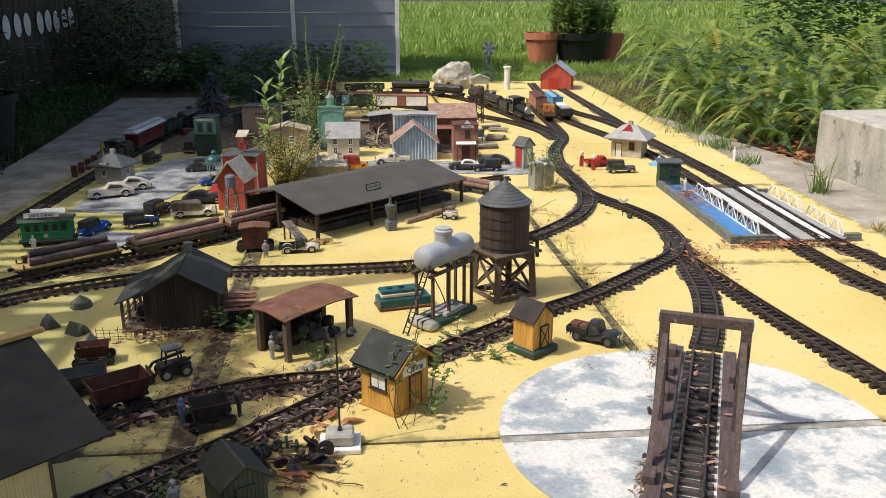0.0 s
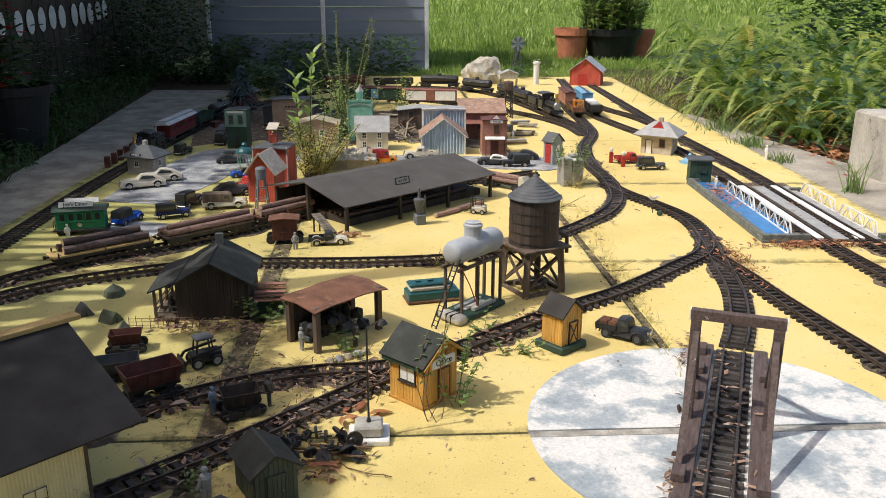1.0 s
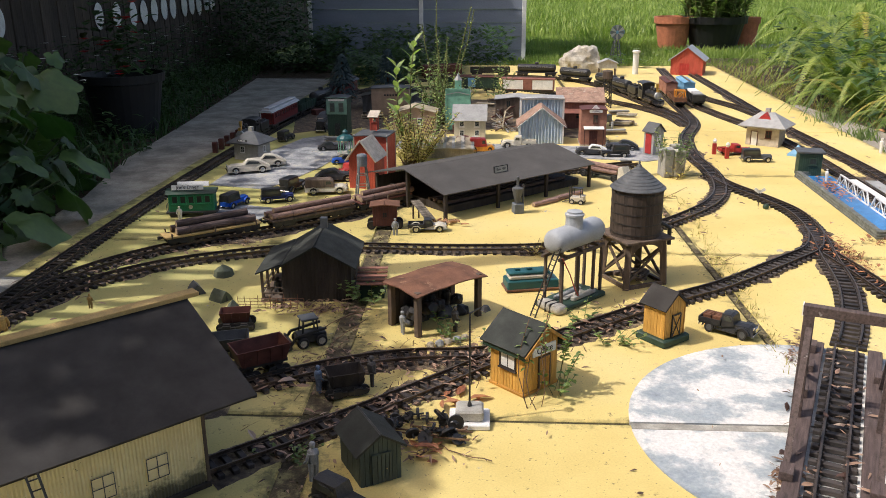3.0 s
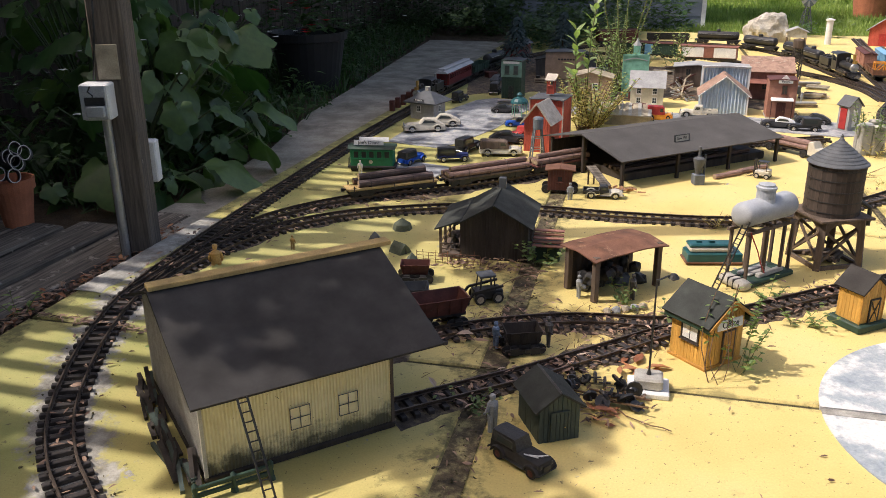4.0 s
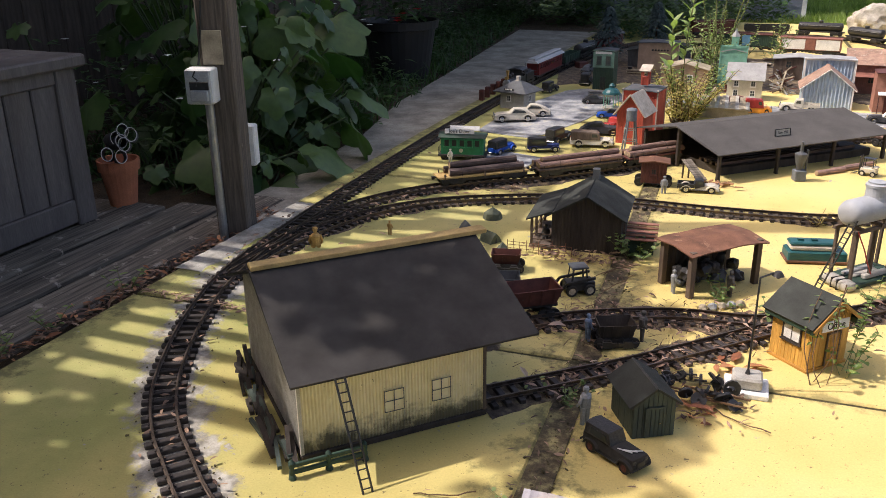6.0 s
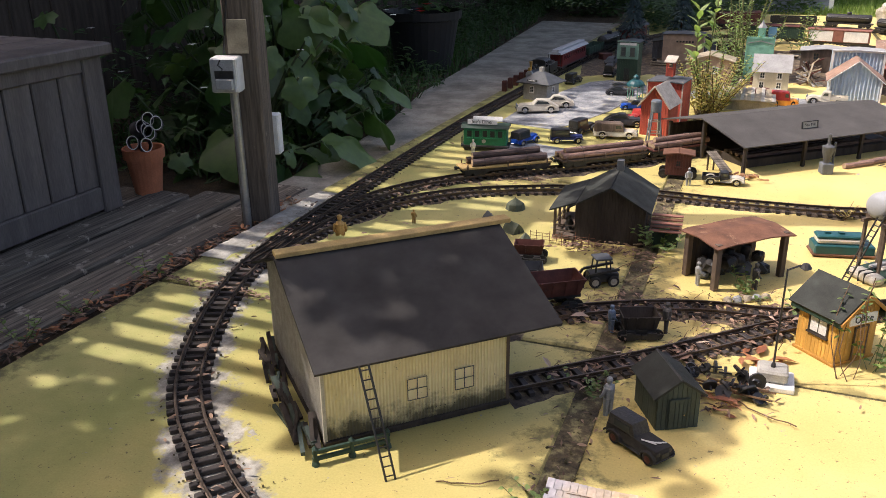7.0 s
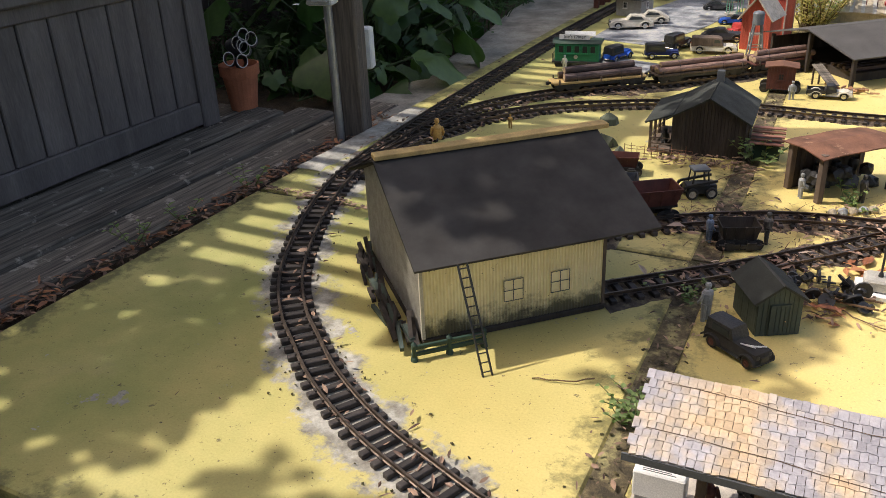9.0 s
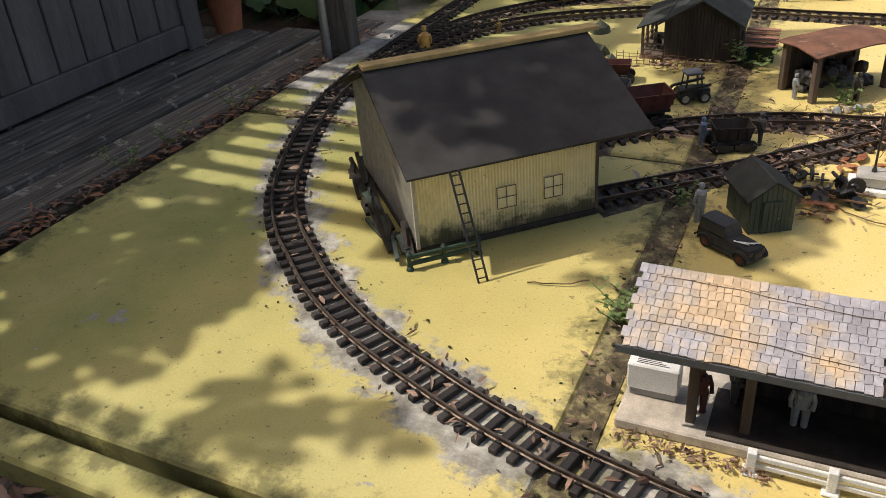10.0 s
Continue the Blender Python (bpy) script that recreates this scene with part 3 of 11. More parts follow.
sheet("path_sunny", [(1.775, 0.2), (2.7, 0.2), (2.7, 3.2), (2.12, 4.3), (1.98, 5.0), (1.83, 6.0), (1.775, 6.0)], -0.012, M["path"], "sunlit grey concrete path beside the layout", "path")

# yellow concrete bays between joints that run slightly askew
XL = [lambda y: -1.545 - 0.02 * y, lambda y: -0.365 - 0.055 * y, lambda y: 0.705 - 0.065 * y, lambda y: 1.77 - 0.004 * y]
YL = [lambda x: 0.435 + 0.03 * x, lambda x: 1.515 + 0.04 * x, lambda x: 2.63 - 0.01 * x, lambda x: 3.75, lambda x: 4.87, lambda x: 5.99, lambda x: 7.1, lambda x: 8.4]
GAP = [0, 0.027, 0.013, 0]


def crossing(i, j):
    y = YL[j](0)
    for _ in range(6):
        x = XL[i](y)
        y = YL[j](x)
    return x, y


slab_root = thing("slab", "yellow-painted concrete slab cast in bays", "slab", kind="structure")
for i in range(3):
    for j in range(len(YL) - 1):
        c = [crossing(i, j), crossing(i + 1, j), crossing(i + 1, j + 1), crossing(i, j + 1)]
        gx0, gx1 = GAP[i], GAP[i + 1]
        gy = 0.006
        pts = [(c[0][0] + gx0, c[0][1] + gy), (c[1][0] - gx1, c[1][1] + gy), (c[2][0] - gx1, c[2][1] - gy), (c[3][0] + gx0, c[3][1] - gy)]
        bm = B()
        base = [bm.verts.new((x, y, -0.11)) for x, y in pts]
        mid = [bm.verts.new((x, y, -0.004)) for x, y in pts]
        cx, cy = sum(p[0] for p in pts) / 4, sum(p[1] for p in pts) / 4
        top = [bm.verts.new((x + (0.004 if x < cx else -0.004), y + (0.004 if y < cy else -0.004), 0)) for x, y in pts]
        skin(bm, [base, mid, top])
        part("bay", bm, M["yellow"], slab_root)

# joints: mossy filler, with old timber strips in the two long ones
bm = B()
box(bm, -1.55, 1.74, 0.46, 8.35, -0.13, -0.005)
whole("joint_filler", bm, M["moss"], "mossy dirt packed in the slab joints", "joint", kind="structure")
strips = thing("joint_strip", "old timber strips set in the slab joints", "timber strip", kind="structure")
for i, w in ((1, 0.053), (2, 0.020)):
    for j in range(4):
        (x0, y0), (x1, y1) = crossing(i, j), crossing(i, j + 1)
        bm = B()
        bar(bm, (x0, y0 + 0.012, -0.010), (x1, y1 - 0.012, -0.010), w, 0.016)
        part("strip", bm, M["strip"], strips)

# narrow kerb strip in front of the slab
bm = B()
bbox(bm, -1.62, 0.9, -0.03, 0.03, -0.1, -0.006, 0.006, pose(0.0, 0.395, 0, 0, 0, 1.7))
whole("kerb_strip", bm, M["yellow"], "narrow yellow-green kerb strip before the slab", "kerb", kind="structure")
# front timber edging below the slab
for k, (y, z) in enumerate(((0.30, -0.05), (0.10, -0.07))):
    bm = B()
    bbox(bm, -1.8, 0.9, -0.075, 0.075, -0.1, 0, 0.008, pose(-0.4, y, z, 0, 0, 1.6))
    whole("edging_timber", bm, M["timber"], "dark weathered timber edging along the slab", "timber", kind="structure")

# deck of old boards beside the slab, two levels
deck = thing("deck", "grey weathered timber deck in the shade", "deck", kind="structure")
for x0, x1, z, y0, y1 in ((-1.80, -1.665, -0.012, -0.6, 2.30), (-1.955, -1.81, -0.002, -0.6, 2.12), (-2.10, -1.965, 0.004, -0.6, 2.05), (-2.25, -2.11, 0.0, -0.6, 2.05)):
    bm = B()
    bbox(bm, x0, x1, y0, y1, z - 0.05, z, 0.006)
    part("board", bm, M["timber"], deck)

# whitewashed turntable disc, in two halves on either side of a joint
TC, TR = (0.595, 1.524), 0.402
tt = thing("turntable_pad", "white and blue-grey peeling painted circle", "painted circle", kind="structure")


def cap_segment(a0, a1, z):
    bm = B()
    ring = [(TC[0] + TR * math.cos(a0 + (a1 - a0) * k / 48), TC[1] + TR * math.sin(a0 + (a1 - a0) * k / 48)) for k in range(49)]
    extrude(bm, ring, "z", -0.02, z)
    return bm


d = 0.036
for a0, a1 in ((d + 0.04, math.pi - d + 0.04), (math.pi + d + 0.04, 2 * math.pi - d + 0.04)):
    part("half", cap_segment(a0, a1, 0.003), M["whitewash"], tt)
bm = B()
box(bm, -TR + 0.001, TR - 0.001, -0.0105, 0.0105, -0.02, 0.0018, pose(TC[0], TC[1], 0, 0, 0, 2.3))
part("joint", bm, M["grey_patch"], tt)
bm = B()
box(bm, -TR + 0.002, TR - 0.002, -0.0145, -0.0110, -0.02, 0.0008, pose(TC[0], TC[1], 0, 0, 0, 2.3))
part("crack", bm, M["cabin_wood"], tt)

# ---------------------------------------------------------------- track


def smooth_line(pts, step):
    """Points at even steps along a Catmull-Rom curve through pts."""
    P = [Vector((*p, 0)) for p in pts]
    P = [2 * P[0] - P[1]] + P + [2 * P[-1] - P[-2]]
    fine = []
    for a, b, c, e in zip(P, P[1:], P[2:], P[3:]):
        for k in range(40):
            u = k / 40
            fine.append(0.5 * (2 * b + (c - a) * u + (2 * a - 5 * b + 4 * c - e) * u * u + (3 * b - a - 3 * c + e) * u ** 3))
    fine.append(P[-2])
    out, left = [], 0.0
    for p, q in zip(fine, fine[1:]):
        L = (q - p).length
        while left <= L and L > 0:
            out.append((p.lerp(q, left / L), (q - p).normalized()))
            left += step
        left -= L
    return out


def sweep(bm, line, profile, lift=0.0):
    rings = []
    for p, d in line:
        side = Vector((d.y, -d.x, 0))
        rings.append([bm.verts.new(p + side * u + Vector((0, 0, v + lift))) for u, v in profile])
    skin(bm, rings)


bm = B()
bbox(bm, -0.041, 0.041, -0.0062, 0.0062, 0.0, 0.0095, 0.0012)
for s in (-1, 1):
    for k in (-1, 1):
        box(bm, s * 0.0225 + k * 0.0045 - 0.0015, s * 0.0225 + k * 0.0045 + 0.0015, -0.004, 0.004, 0.0095, 0.0125)
SLEEPER = finish(bm, M["sleeper"])
RAIL = ((-0.0030, 0.0092), (0.0030, 0.0092), (0.0030, 0.0104), (0.0008, 0.0112), (0.0008, 0.0150), (0.0017, 0.0158), (0.0017, 0.0180),
        (-0.0017, 0.0180), (-0.0017, 0.0158), (-0.0008, 0.0150), (-0.0008, 0.0112), (-0.0030, 0.0104))


def track(pts, label, lift=0.0, pitch=0.029):
    root = thing("track", label, "model track", group="garden railway tracks")
    line = smooth_line(pts, 0.02)
    for s in (-1, 1):
        bm = B()
        sweep(bm, line, [(u + s * 0.0234, v) for u, v in RAIL], lift)
        part("rail", bm, M["rail"], root)
    for p, d in smooth_line(pts, pitch):
        a = math.degrees(math.atan2(d.y, d.x)) - 90 + rnd.uniform(-2, 2)
        part("sleeper", SLEEPER, None, root, m=pose(p.x, p.y, lift, 0, 0, a))
    return root


MAIN = [(-0.02, 0.56), (-0.12, 0.57), (-0.22, 0.585), (-0.32, 0.60), (-0.42, 0.618), (-0.54, 0.65), (-0.65, 0.69), (-0.75, 0.73), (-0.835, 0.775), (-0.92, 0.83),
        (-1.00, 0.896), (-1.08, 0.965), (-1.17, 1.07), (-1.25, 1.205), (-1.33, 1.375), (-1.395, 1.56), (-1.43, 1.75), (-1.455, 2.03), (-1.475, 2.4),
        (-1.50, 3.0), (-1.515, 3.6), (-1.50, 4.6), (-1.44, 5.6), (-1.25, 6.5), (-0.85, 7.15), (-0.3, 7.42), (0.22, 7.3), (0.52, 6.85), (0.68, 6.3), (0.775, 5.9), (0.86, 5.55), (0.93, 5.25)]
track(MAIN, "black-sleepered model track curving across the yellow slab")
track([(-1.41, 1.66), (-1.41, 1.95), (-1.385, 2.2), (-1.32, 2.37), (-1.2, 2.53), (-1.08, 2.645), (-0.92, 2.755), (-0.77, 2.885), (-0.62, 3.04), (-0.45, 3.23), (-0.3, 3.42), (0.1, 3.72), (0.5, 3.95)],
      "model siding track under the log cars")
track([(-1.39, 1.62), (-1.385, 1.85), (-1.345, 2.05), (-1.27, 2.22), (-1.14, 2.37), (-0.96, 2.48), (-0.78, 2.55), (-0.57, 2.585), (-0.28, 2.59), (0.03, 2.625), (0.22, 2.72),
       (0.44, 2.91), (0.59, 3.08), (0.71, 3.27), (0.78, 3.5), (0.80, 3.8), (0.785, 4.15), (0.83, 4.6), (0.95, 5.05), (0.975, 5.5), (0.975, 6.0), (0.985, 6.7)],
      "model main track past the sawmill and water tower")
track([(0.97, 2.92), (0.955, 2.82), (0.90, 2.68), (0.79, 2.56), (0.55, 2.32), (0.37, 2.18), (0.12, 1.96), (-0.10, 1.76), (-0.20, 1.655), (-0.35, 1.50), (-0.48, 1.38), (-0.60, 1.27), (-0.68, 1.19)],
      "leaf-strewn model track behind the yellow office")
track([(0.02, 1.90), (-0.06, 1.83), (-0.15, 1.795), (-0.27, 1.78), (-0.39, 1.74), (-0.51, 1.675), (-0.61, 1.60), (-0.76, 1.46)], "model siding with ore cars among dead leaves")
track([(0.78, 3.72), (0.83, 3.52), (0.91, 3.33), (0.97, 3.14), (0.975, 2.95), (0.955, 2.78), (0.925, 2.6), (0.885, 2.32), (0.812, 2.07), (0.752, 1.925)], "model track leading onto the turntable")
track([(0.935, 2.62), (0.965, 2.45), (0.99, 2.26), (1.03, 2.03), (1.065, 1.85), (1.11, 1.6), (1.16, 1.3), (1.19, 1.0)], "model track running past the turntable")
track([(1.56, 1.7), (1.47, 2.1), (1.40, 2.44), (1.372, 2.69), (1.362, 2.95), (1.362, 3.3), (1.362, 3.7), (1.345, 4.3), (1.28, 4.9), (1.17, 5.4), (1.095, 5.9), (1.10, 6.7)], "model track over the white truss bridge")
track([(1.69, 1.9), (1.60, 2.35), (1.53, 2.75), (1.508, 3.05), (1.506, 3.45), (1.506, 3.85), (1.478, 4.4), (1.44, 5.1), (1.43, 5.8), (1.42, 6.7), (1.40, 8.0)], "outer model track along the slab's edge")
track([(1.44, 5.2), (1.36, 5.7), (1.22, 6.2), (1.16, 7.0), (1.2, 8.1)], "far model yard track")
track([(-1.3, 6.35), (-0.8, 6.62), (-0.3, 6.66), (0.1, 6.42), (0.42, 6.1), (0.68, 5.75), (0.85, 5.35), (0.90, 5.0)], "far model track under the boxcars")

line = smooth_line(MAIN[:20], 0.02)


def dirt_bed(pts, half, seed, lift=0.0016):
    """Uneven layer of dirt and rotted leaves under a length of track."""
    bm = B()
    ln = smooth_line(pts, 0.015)
    rows = []
    for k, (p, d) in enumerate(ln):
        side = Vector((d.y, -d.x, 0))
        q = k * 0.015
        a = half * (0.95 + 0.9 * noise.noise((q * 7, seed, 0)) + 0.45 * noise.noise((q * 30, seed + 3, 0)))
        b = half * (0.95 + 0.9 * noise.noise((q * 7, seed + 7, 0)) + 0.45 * noise.noise((q * 30, seed + 9, 0)))
        rows.append([bm.verts.new(p + side * s + Vector((0, 0, z))) for s, z in ((-a, -0.002), (-a * 0.9, lift), (b * 0.9, lift), (b, -0.002))])
    skin(bm, rows, close=False)
    whole("track_dirt", bm, M["trackdirt"], "dark dirt and rotted leaves under the track", "dirt", kind="structure")


dirt_bed([(0.97, 2.92), (0.90, 2.68), (0.79, 2.56), (0.55, 2.32), (0.37, 2.18), (0.12, 1.96), (-0.10, 1.76), (-0.20, 1.655), (-0.35, 1.50), (-0.48, 1.38), (-0.60, 1.27)], 0.050, 1.5, 0.0012)
dirt_bed([(-1.39, 1.62), (-1.385, 1.85), (-1.345, 2.05), (-1.27, 2.22), (-1.14, 2.37), (-0.96, 2.48), (-0.78, 2.55), (-0.57, 2.585), (-0.28, 2.59), (0.03, 2.625), (0.22, 2.72), (0.44, 2.91), (0.59, 3.08), (0.71, 3.27), (0.78, 3.5), (0.80, 3.8), (0.80, 4.3)], 0.039, 4.5, 0.0014)
dirt_bed([(0.78, 3.72), (0.83, 3.52), (0.91, 3.33), (0.97, 3.14), (0.975, 2.95), (0.955, 2.78), (0.925, 2.6), (0.885, 2.32), (0.80, 2.07)], 0.038, 8.5, 0.0017)
dirt_bed([(0.935, 2.62), (0.965, 2.45), (0.99, 2.26), (1.03, 2.03), (1.065, 1.85), (1.11, 1.6)], 0.034, 11.5, 0.0019)
dirt_bed([(1.56, 1.7), (1.47, 2.1), (1.40, 2.44), (1.372, 2.69), (1.362, 2.95)], 0.040, 14.5, 0.0022)
dirt_bed([(1.69, 1.9), (1.60, 2.35), (1.53, 2.75), (1.508, 3.05), (1.50, 3.45), (1.49, 3.85), (1.46, 4.4), (1.44, 5.1), (1.43, 5.8), (1.42, 6.7)], 0.045, 17.5, 0.0024)
dirt_bed([(-1.32, 2.37), (-1.2, 2.53), (-1.08, 2.645), (-0.92, 2.755), (-0.77, 2.885), (-0.62, 3.04), (-0.45, 3.23)], 0.055, 20.5, 0.0027)
dirt_bed([(0.02, 1.90), (-0.06, 1.83), (-0.15, 1.795), (-0.27, 1.78), (-0.39, 1.74), (-0.51, 1.675), (-0.61, 1.60), (-0.76, 1.46)], 0.060, 23.5, 0.0029)
# ---------------------------------------------------------------- building parts


def face(side, w, d):
    """The pose of a wall face: x along the wall, -y outwards."""
    return {"front": pose(0, -d / 2, 0), "back": pose(0, d / 2, 0, 0, 0, 180), "right": pose(w / 2, 0, 0, 0, 0, 90), "left": pose(-w / 2, 0, 0, 0, 0, -90)}[side]


def board_wall(width, top, t=0.004, pitch=0.009, gap=0.0011, base=0.0):
    """A wall of upright boards in one sheet, with a groove between boards; the tops follow top(x)."""
    bm = B()
    n = max(2, round(width / pitch))
    xs = []
    for k in range(n):
        a, b = -width / 2 + width * k / n, -width / 2 + width * (k + 1) / n
        j = -(k * 37 % 7) * 0.00010
        xs += [(a, 0.0012), (a + gap / 2, j), ((a + b) / 2, j), (b - gap / 2, j)]
    xs.append((width / 2, 0.0012))
    rings = [[bm.verts.new((x, y, base)), bm.verts.new((x, y, top(x))), bm.verts.new((x, t, top(x))), bm.verts.new((x, t, base))] for x, y in xs]
    skin(bm, rings)
    return bm


def lap_wall(width, h, t=0.004, pitch=0.010, base=0.0):
    """A wall of lapped horizontal boards in one sheet."""
    bm = B()
    n = max(1, round((h - base) / pitch))
    outline = []
    for k in range(n):
        z0, z1 = base + (h - base) * k / n, base + (h - base) * (k + 1) / n
        outline += [(-0.0012, z0), (0.0, z1 - 0.0001)]
    extrude(bm, outline + [(0.0, h), (t, h), (t, base)], "x", -width / 2, width / 2)
    return bm


def flat_wall(width, top, t=0.004, base=0.0, parts=8):
    bm = B()
    for k in range(parts):
        v = box(bm, -width / 2 + width * k / parts, -width / 2 + width * (k + 1) / parts, 0, t, base, 1)
        for q in v:
            if q.co.z > 0.5:
                q.co.z = top(q.co.x)
    bmesh.ops.remove_doubles(bm, verts=bm.verts, dist=1e-6)
    return bm


def corrugated(width, top, t=0.002, pitch=0.006, amp=0.0011, base=0.0):
    bm = B()
    n = int(width / pitch * 4)
    lo, hi = [], []
    for k in range(n + 1):
        x = -width / 2 + width * k / n
        y = -amp * math.sin(2 * math.pi * x / pitch)
        lo.append(bm.verts.new((x, y, base)))
        hi.append(bm.verts.new((x, y, top(x))))
    b0, b1 = bm.verts.new((width / 2, t + amp, base)), bm.verts.new((-width / 2, t + amp, base))
    t0, t1 = bm.verts.new((width / 2, t + amp, top(width / 2))), bm.verts.new((-width / 2, t + amp, top(-width / 2)))
    for k in range(n):
        bm.faces.new((lo[k], lo[k + 1], hi[k + 1], hi[k]))
    bm.faces.new((b0, b1, t1, t0))
    return bm


def window(root, m, u, z, w, h, frame_mat, pane_mat, bars=1, cross=1, sill=True):
    fr = B()
    s = min(0.0035, w * 0.14)
    rings = []
    for x, y in ((w / 2, h / 2), (-w / 2, h / 2), (-w / 2, -h / 2), (w / 2, -h / 2), (w / 2, h / 2)):
        ix, iz = x - math.copysign(s, x), y - math.copysign(s, y)
        rings.append([fr.verts.new((u + a, d, z + c)) for a, c, d in ((x, y, 0.001), (x, y, -0.0032), (ix, iz, -0.0032), (ix, iz, 0.001))])
    for p, q in zip(rings, rings[1:]):
        for i in range(4):
            fr.faces.new((p[i], p[(i + 1) % 4], q[(i + 1) % 4], q[i]))
    bmesh.ops.remove_doubles(fr, verts=fr.verts, dist=1e-6)
    bmesh.ops.recalc_face_normals(fr, faces=fr.faces)
    k = s * 0.4
    f = part("window", fr, frame_mat, root, m=m)
    for i in range(1, bars + 1):
        gb = B()
        x = u - w / 2 + w * i / (bars + 1)
        box(gb, x - k / 2, x + k / 2, -0.0026, 0.001, z - h / 2 + s, z + h / 2 - s)
        part("glazing_bar", gb, frame_mat, f)
    for i in range(1, cross + 1):
        gb = B()
        y = z - h / 2 + h * i / (cross + 1)
        box(gb, u - w / 2 + s, u + w / 2 - s, -0.0022, 0.001, y - k / 2, y + k / 2)
        part("glazing_bar", gb, frame_mat, f)
    pn = B()
    box(pn, u - w / 2 + s * 0.6, u + w / 2 - s * 0.6, -0.0018, 0.0005, z - h / 2 + s * 0.6, z + h / 2 - s * 0.6)
    part("pane", pn, pane_mat, f)
    if sill:
        sl = B()
        box(sl, u - w / 2 - 0.002, u + w / 2 + 0.002, -0.0055, 0.001, z - h / 2 - 0.003, z - h / 2)
        part("sill", sl, frame_mat, f)
    return f


def door(root, m, u, w, h, leaf_mat, trim_mat, z=0.0, braces=False):
    lf = board_wall(w, lambda x: h, 0.002, w / 4)
    d = part("door", lf, leaf_mat, root, m=m @ pose(u, -0.0025, z))
    tr = B()
    s = 0.003
    for a, b, c, e in ((-w / 2 - s, -w / 2, 0, h + s), (w / 2, w / 2 + s, 0, h + s), (-w / 2, w / 2, h, h + s)):
        box(tr, a, b, -0.0015, 0.002, c, e)
    if braces:
        bar(tr, (-w / 2, -0.001, 0.002), (w / 2, -0.001, h - 0.002), 0.002)
        bar(tr, (w / 2, -0.001, 0.002), (-w / 2, -0.001, h - 0.002), 0.002)
    part("door_frame", tr, trim_mat, d)
    kb = B()
    lathe(kb, ((0.0006, 0), (0.0014, 0.001), (0.0006, 0.002)), 6, (w * 0.32, -0.003, h * 0.48), "y")
    part("knob", kb, M["brass"], d)
    return d


def slope(bm, y0, z0, y1, z1, x0, x1, t, seg=1):
    """One pitch of a roof: from its eave (y0, z0) to its ridge (y1, z1), t thick."""
    n = Vector((0, -(z1 - z0), (y1 - y0))).normalized() * t
    if n.z < 0:
        n = -n
    extrude(bm, [(y0, z0), (y1, z1), (y1 + n.y, z1 + n.z), (y0 + n.y, z0 + n.z)], "x", x0, x1)


def gable_roof(root, w, d, he, hr, over, gover, mat, t=0.004, name="roof_slope", cap=None):
    """Two pitches with the ridge along local y; eaves at plus and minus w/2 + over."""
    k = (hr - he) / (w / 2)
    made = []
    for s in (-1, 1):
        bm = B()
        slope(bm, s * (w / 2 + over), he - k * over, 0, hr, -d / 2 - gover, d / 2 + gover, t)
        made.append(part(name, bm, mat, root, m=pose(0, 0, 0.0005, 0, 0, 90) if False else Matrix(((0, 1, 0, 0), (-1, 0, 0, 0), (0, 0, 1, 0.0004), (0, 0, 0, 1)))))
    if cap:
        bm = B()
        extrude(bm, [(-0.005, hr + t * 0.6 - 0.002), (0, hr + t + 0.0025), (0.005, hr + t * 0.6 - 0.002), (0, hr + t)], "y", -d / 2 - gover, d / 2 + gover)
        part("ridge_cap", bm, cap, root)
    return made


def gable_top(w, he, hr):
    return lambda x: hr - (hr - he) * abs(x) / (w / 2)


def gabled(root, w, d, he, hr, wall, roof, over=0.012, gover=0.010, style="board", t=0.004, cap=None, base=0.0, roof_t=0.004):
    maker = {"board": board_wall, "flat": flat_wall, "tin": corrugated, "widetin": functools.partial(corrugated, pitch=0.0165, amp=0.0042)}
    for side in ("front", "back"):
        f = maker.get(style, flat_wall)(w, gable_top(w, he, hr), base=base)
        part("wall", f, wall, root, m=face(side, w, d))
    for side in ("left", "right"):
        if style == "lap":
            f = lap_wall(d - 0.008, he, base=base)
        else:
            f = maker[style](d - 0.008, lambda x: he, base=base)
        part("wall", f, wall, root, m=face(side, w, d))
    return gable_roof(root, w, d, he, hr, over, gover, roof, roof_t, cap=cap)


def sign(root, m, w, h, text, size, board_mat=None, ink=None, t=0.003, name="sign_board"):
    bm = B()
    bbox(bm, -w / 2, w / 2, -t, 0, -h / 2, h / 2, 0.0006)
    s = part(name, bm, board_mat or M["white"], root, m=m)
    if text:
        writing("lettering", text, size, ink or M["ink"], s, pose(0, -t - 0.0006, 0, 90, 0, 0))
    return s


def ladder(root, p, q, across, w, rungs, mat, r=0.0012):
    bm = B()
    p, q, a = Vector(p), Vector(q), Vector(across).normalized() * w / 2
    for s in (-1, 1):
        bar(bm, p + a * s, q + a * s, r * 2.4)
    for k in range(rungs):
        c = p.lerp(q, (k + 0.5) / rungs)
        rod(bm, c - a, c + a, r, 5)
    return part("ladder", bm, mat, root)


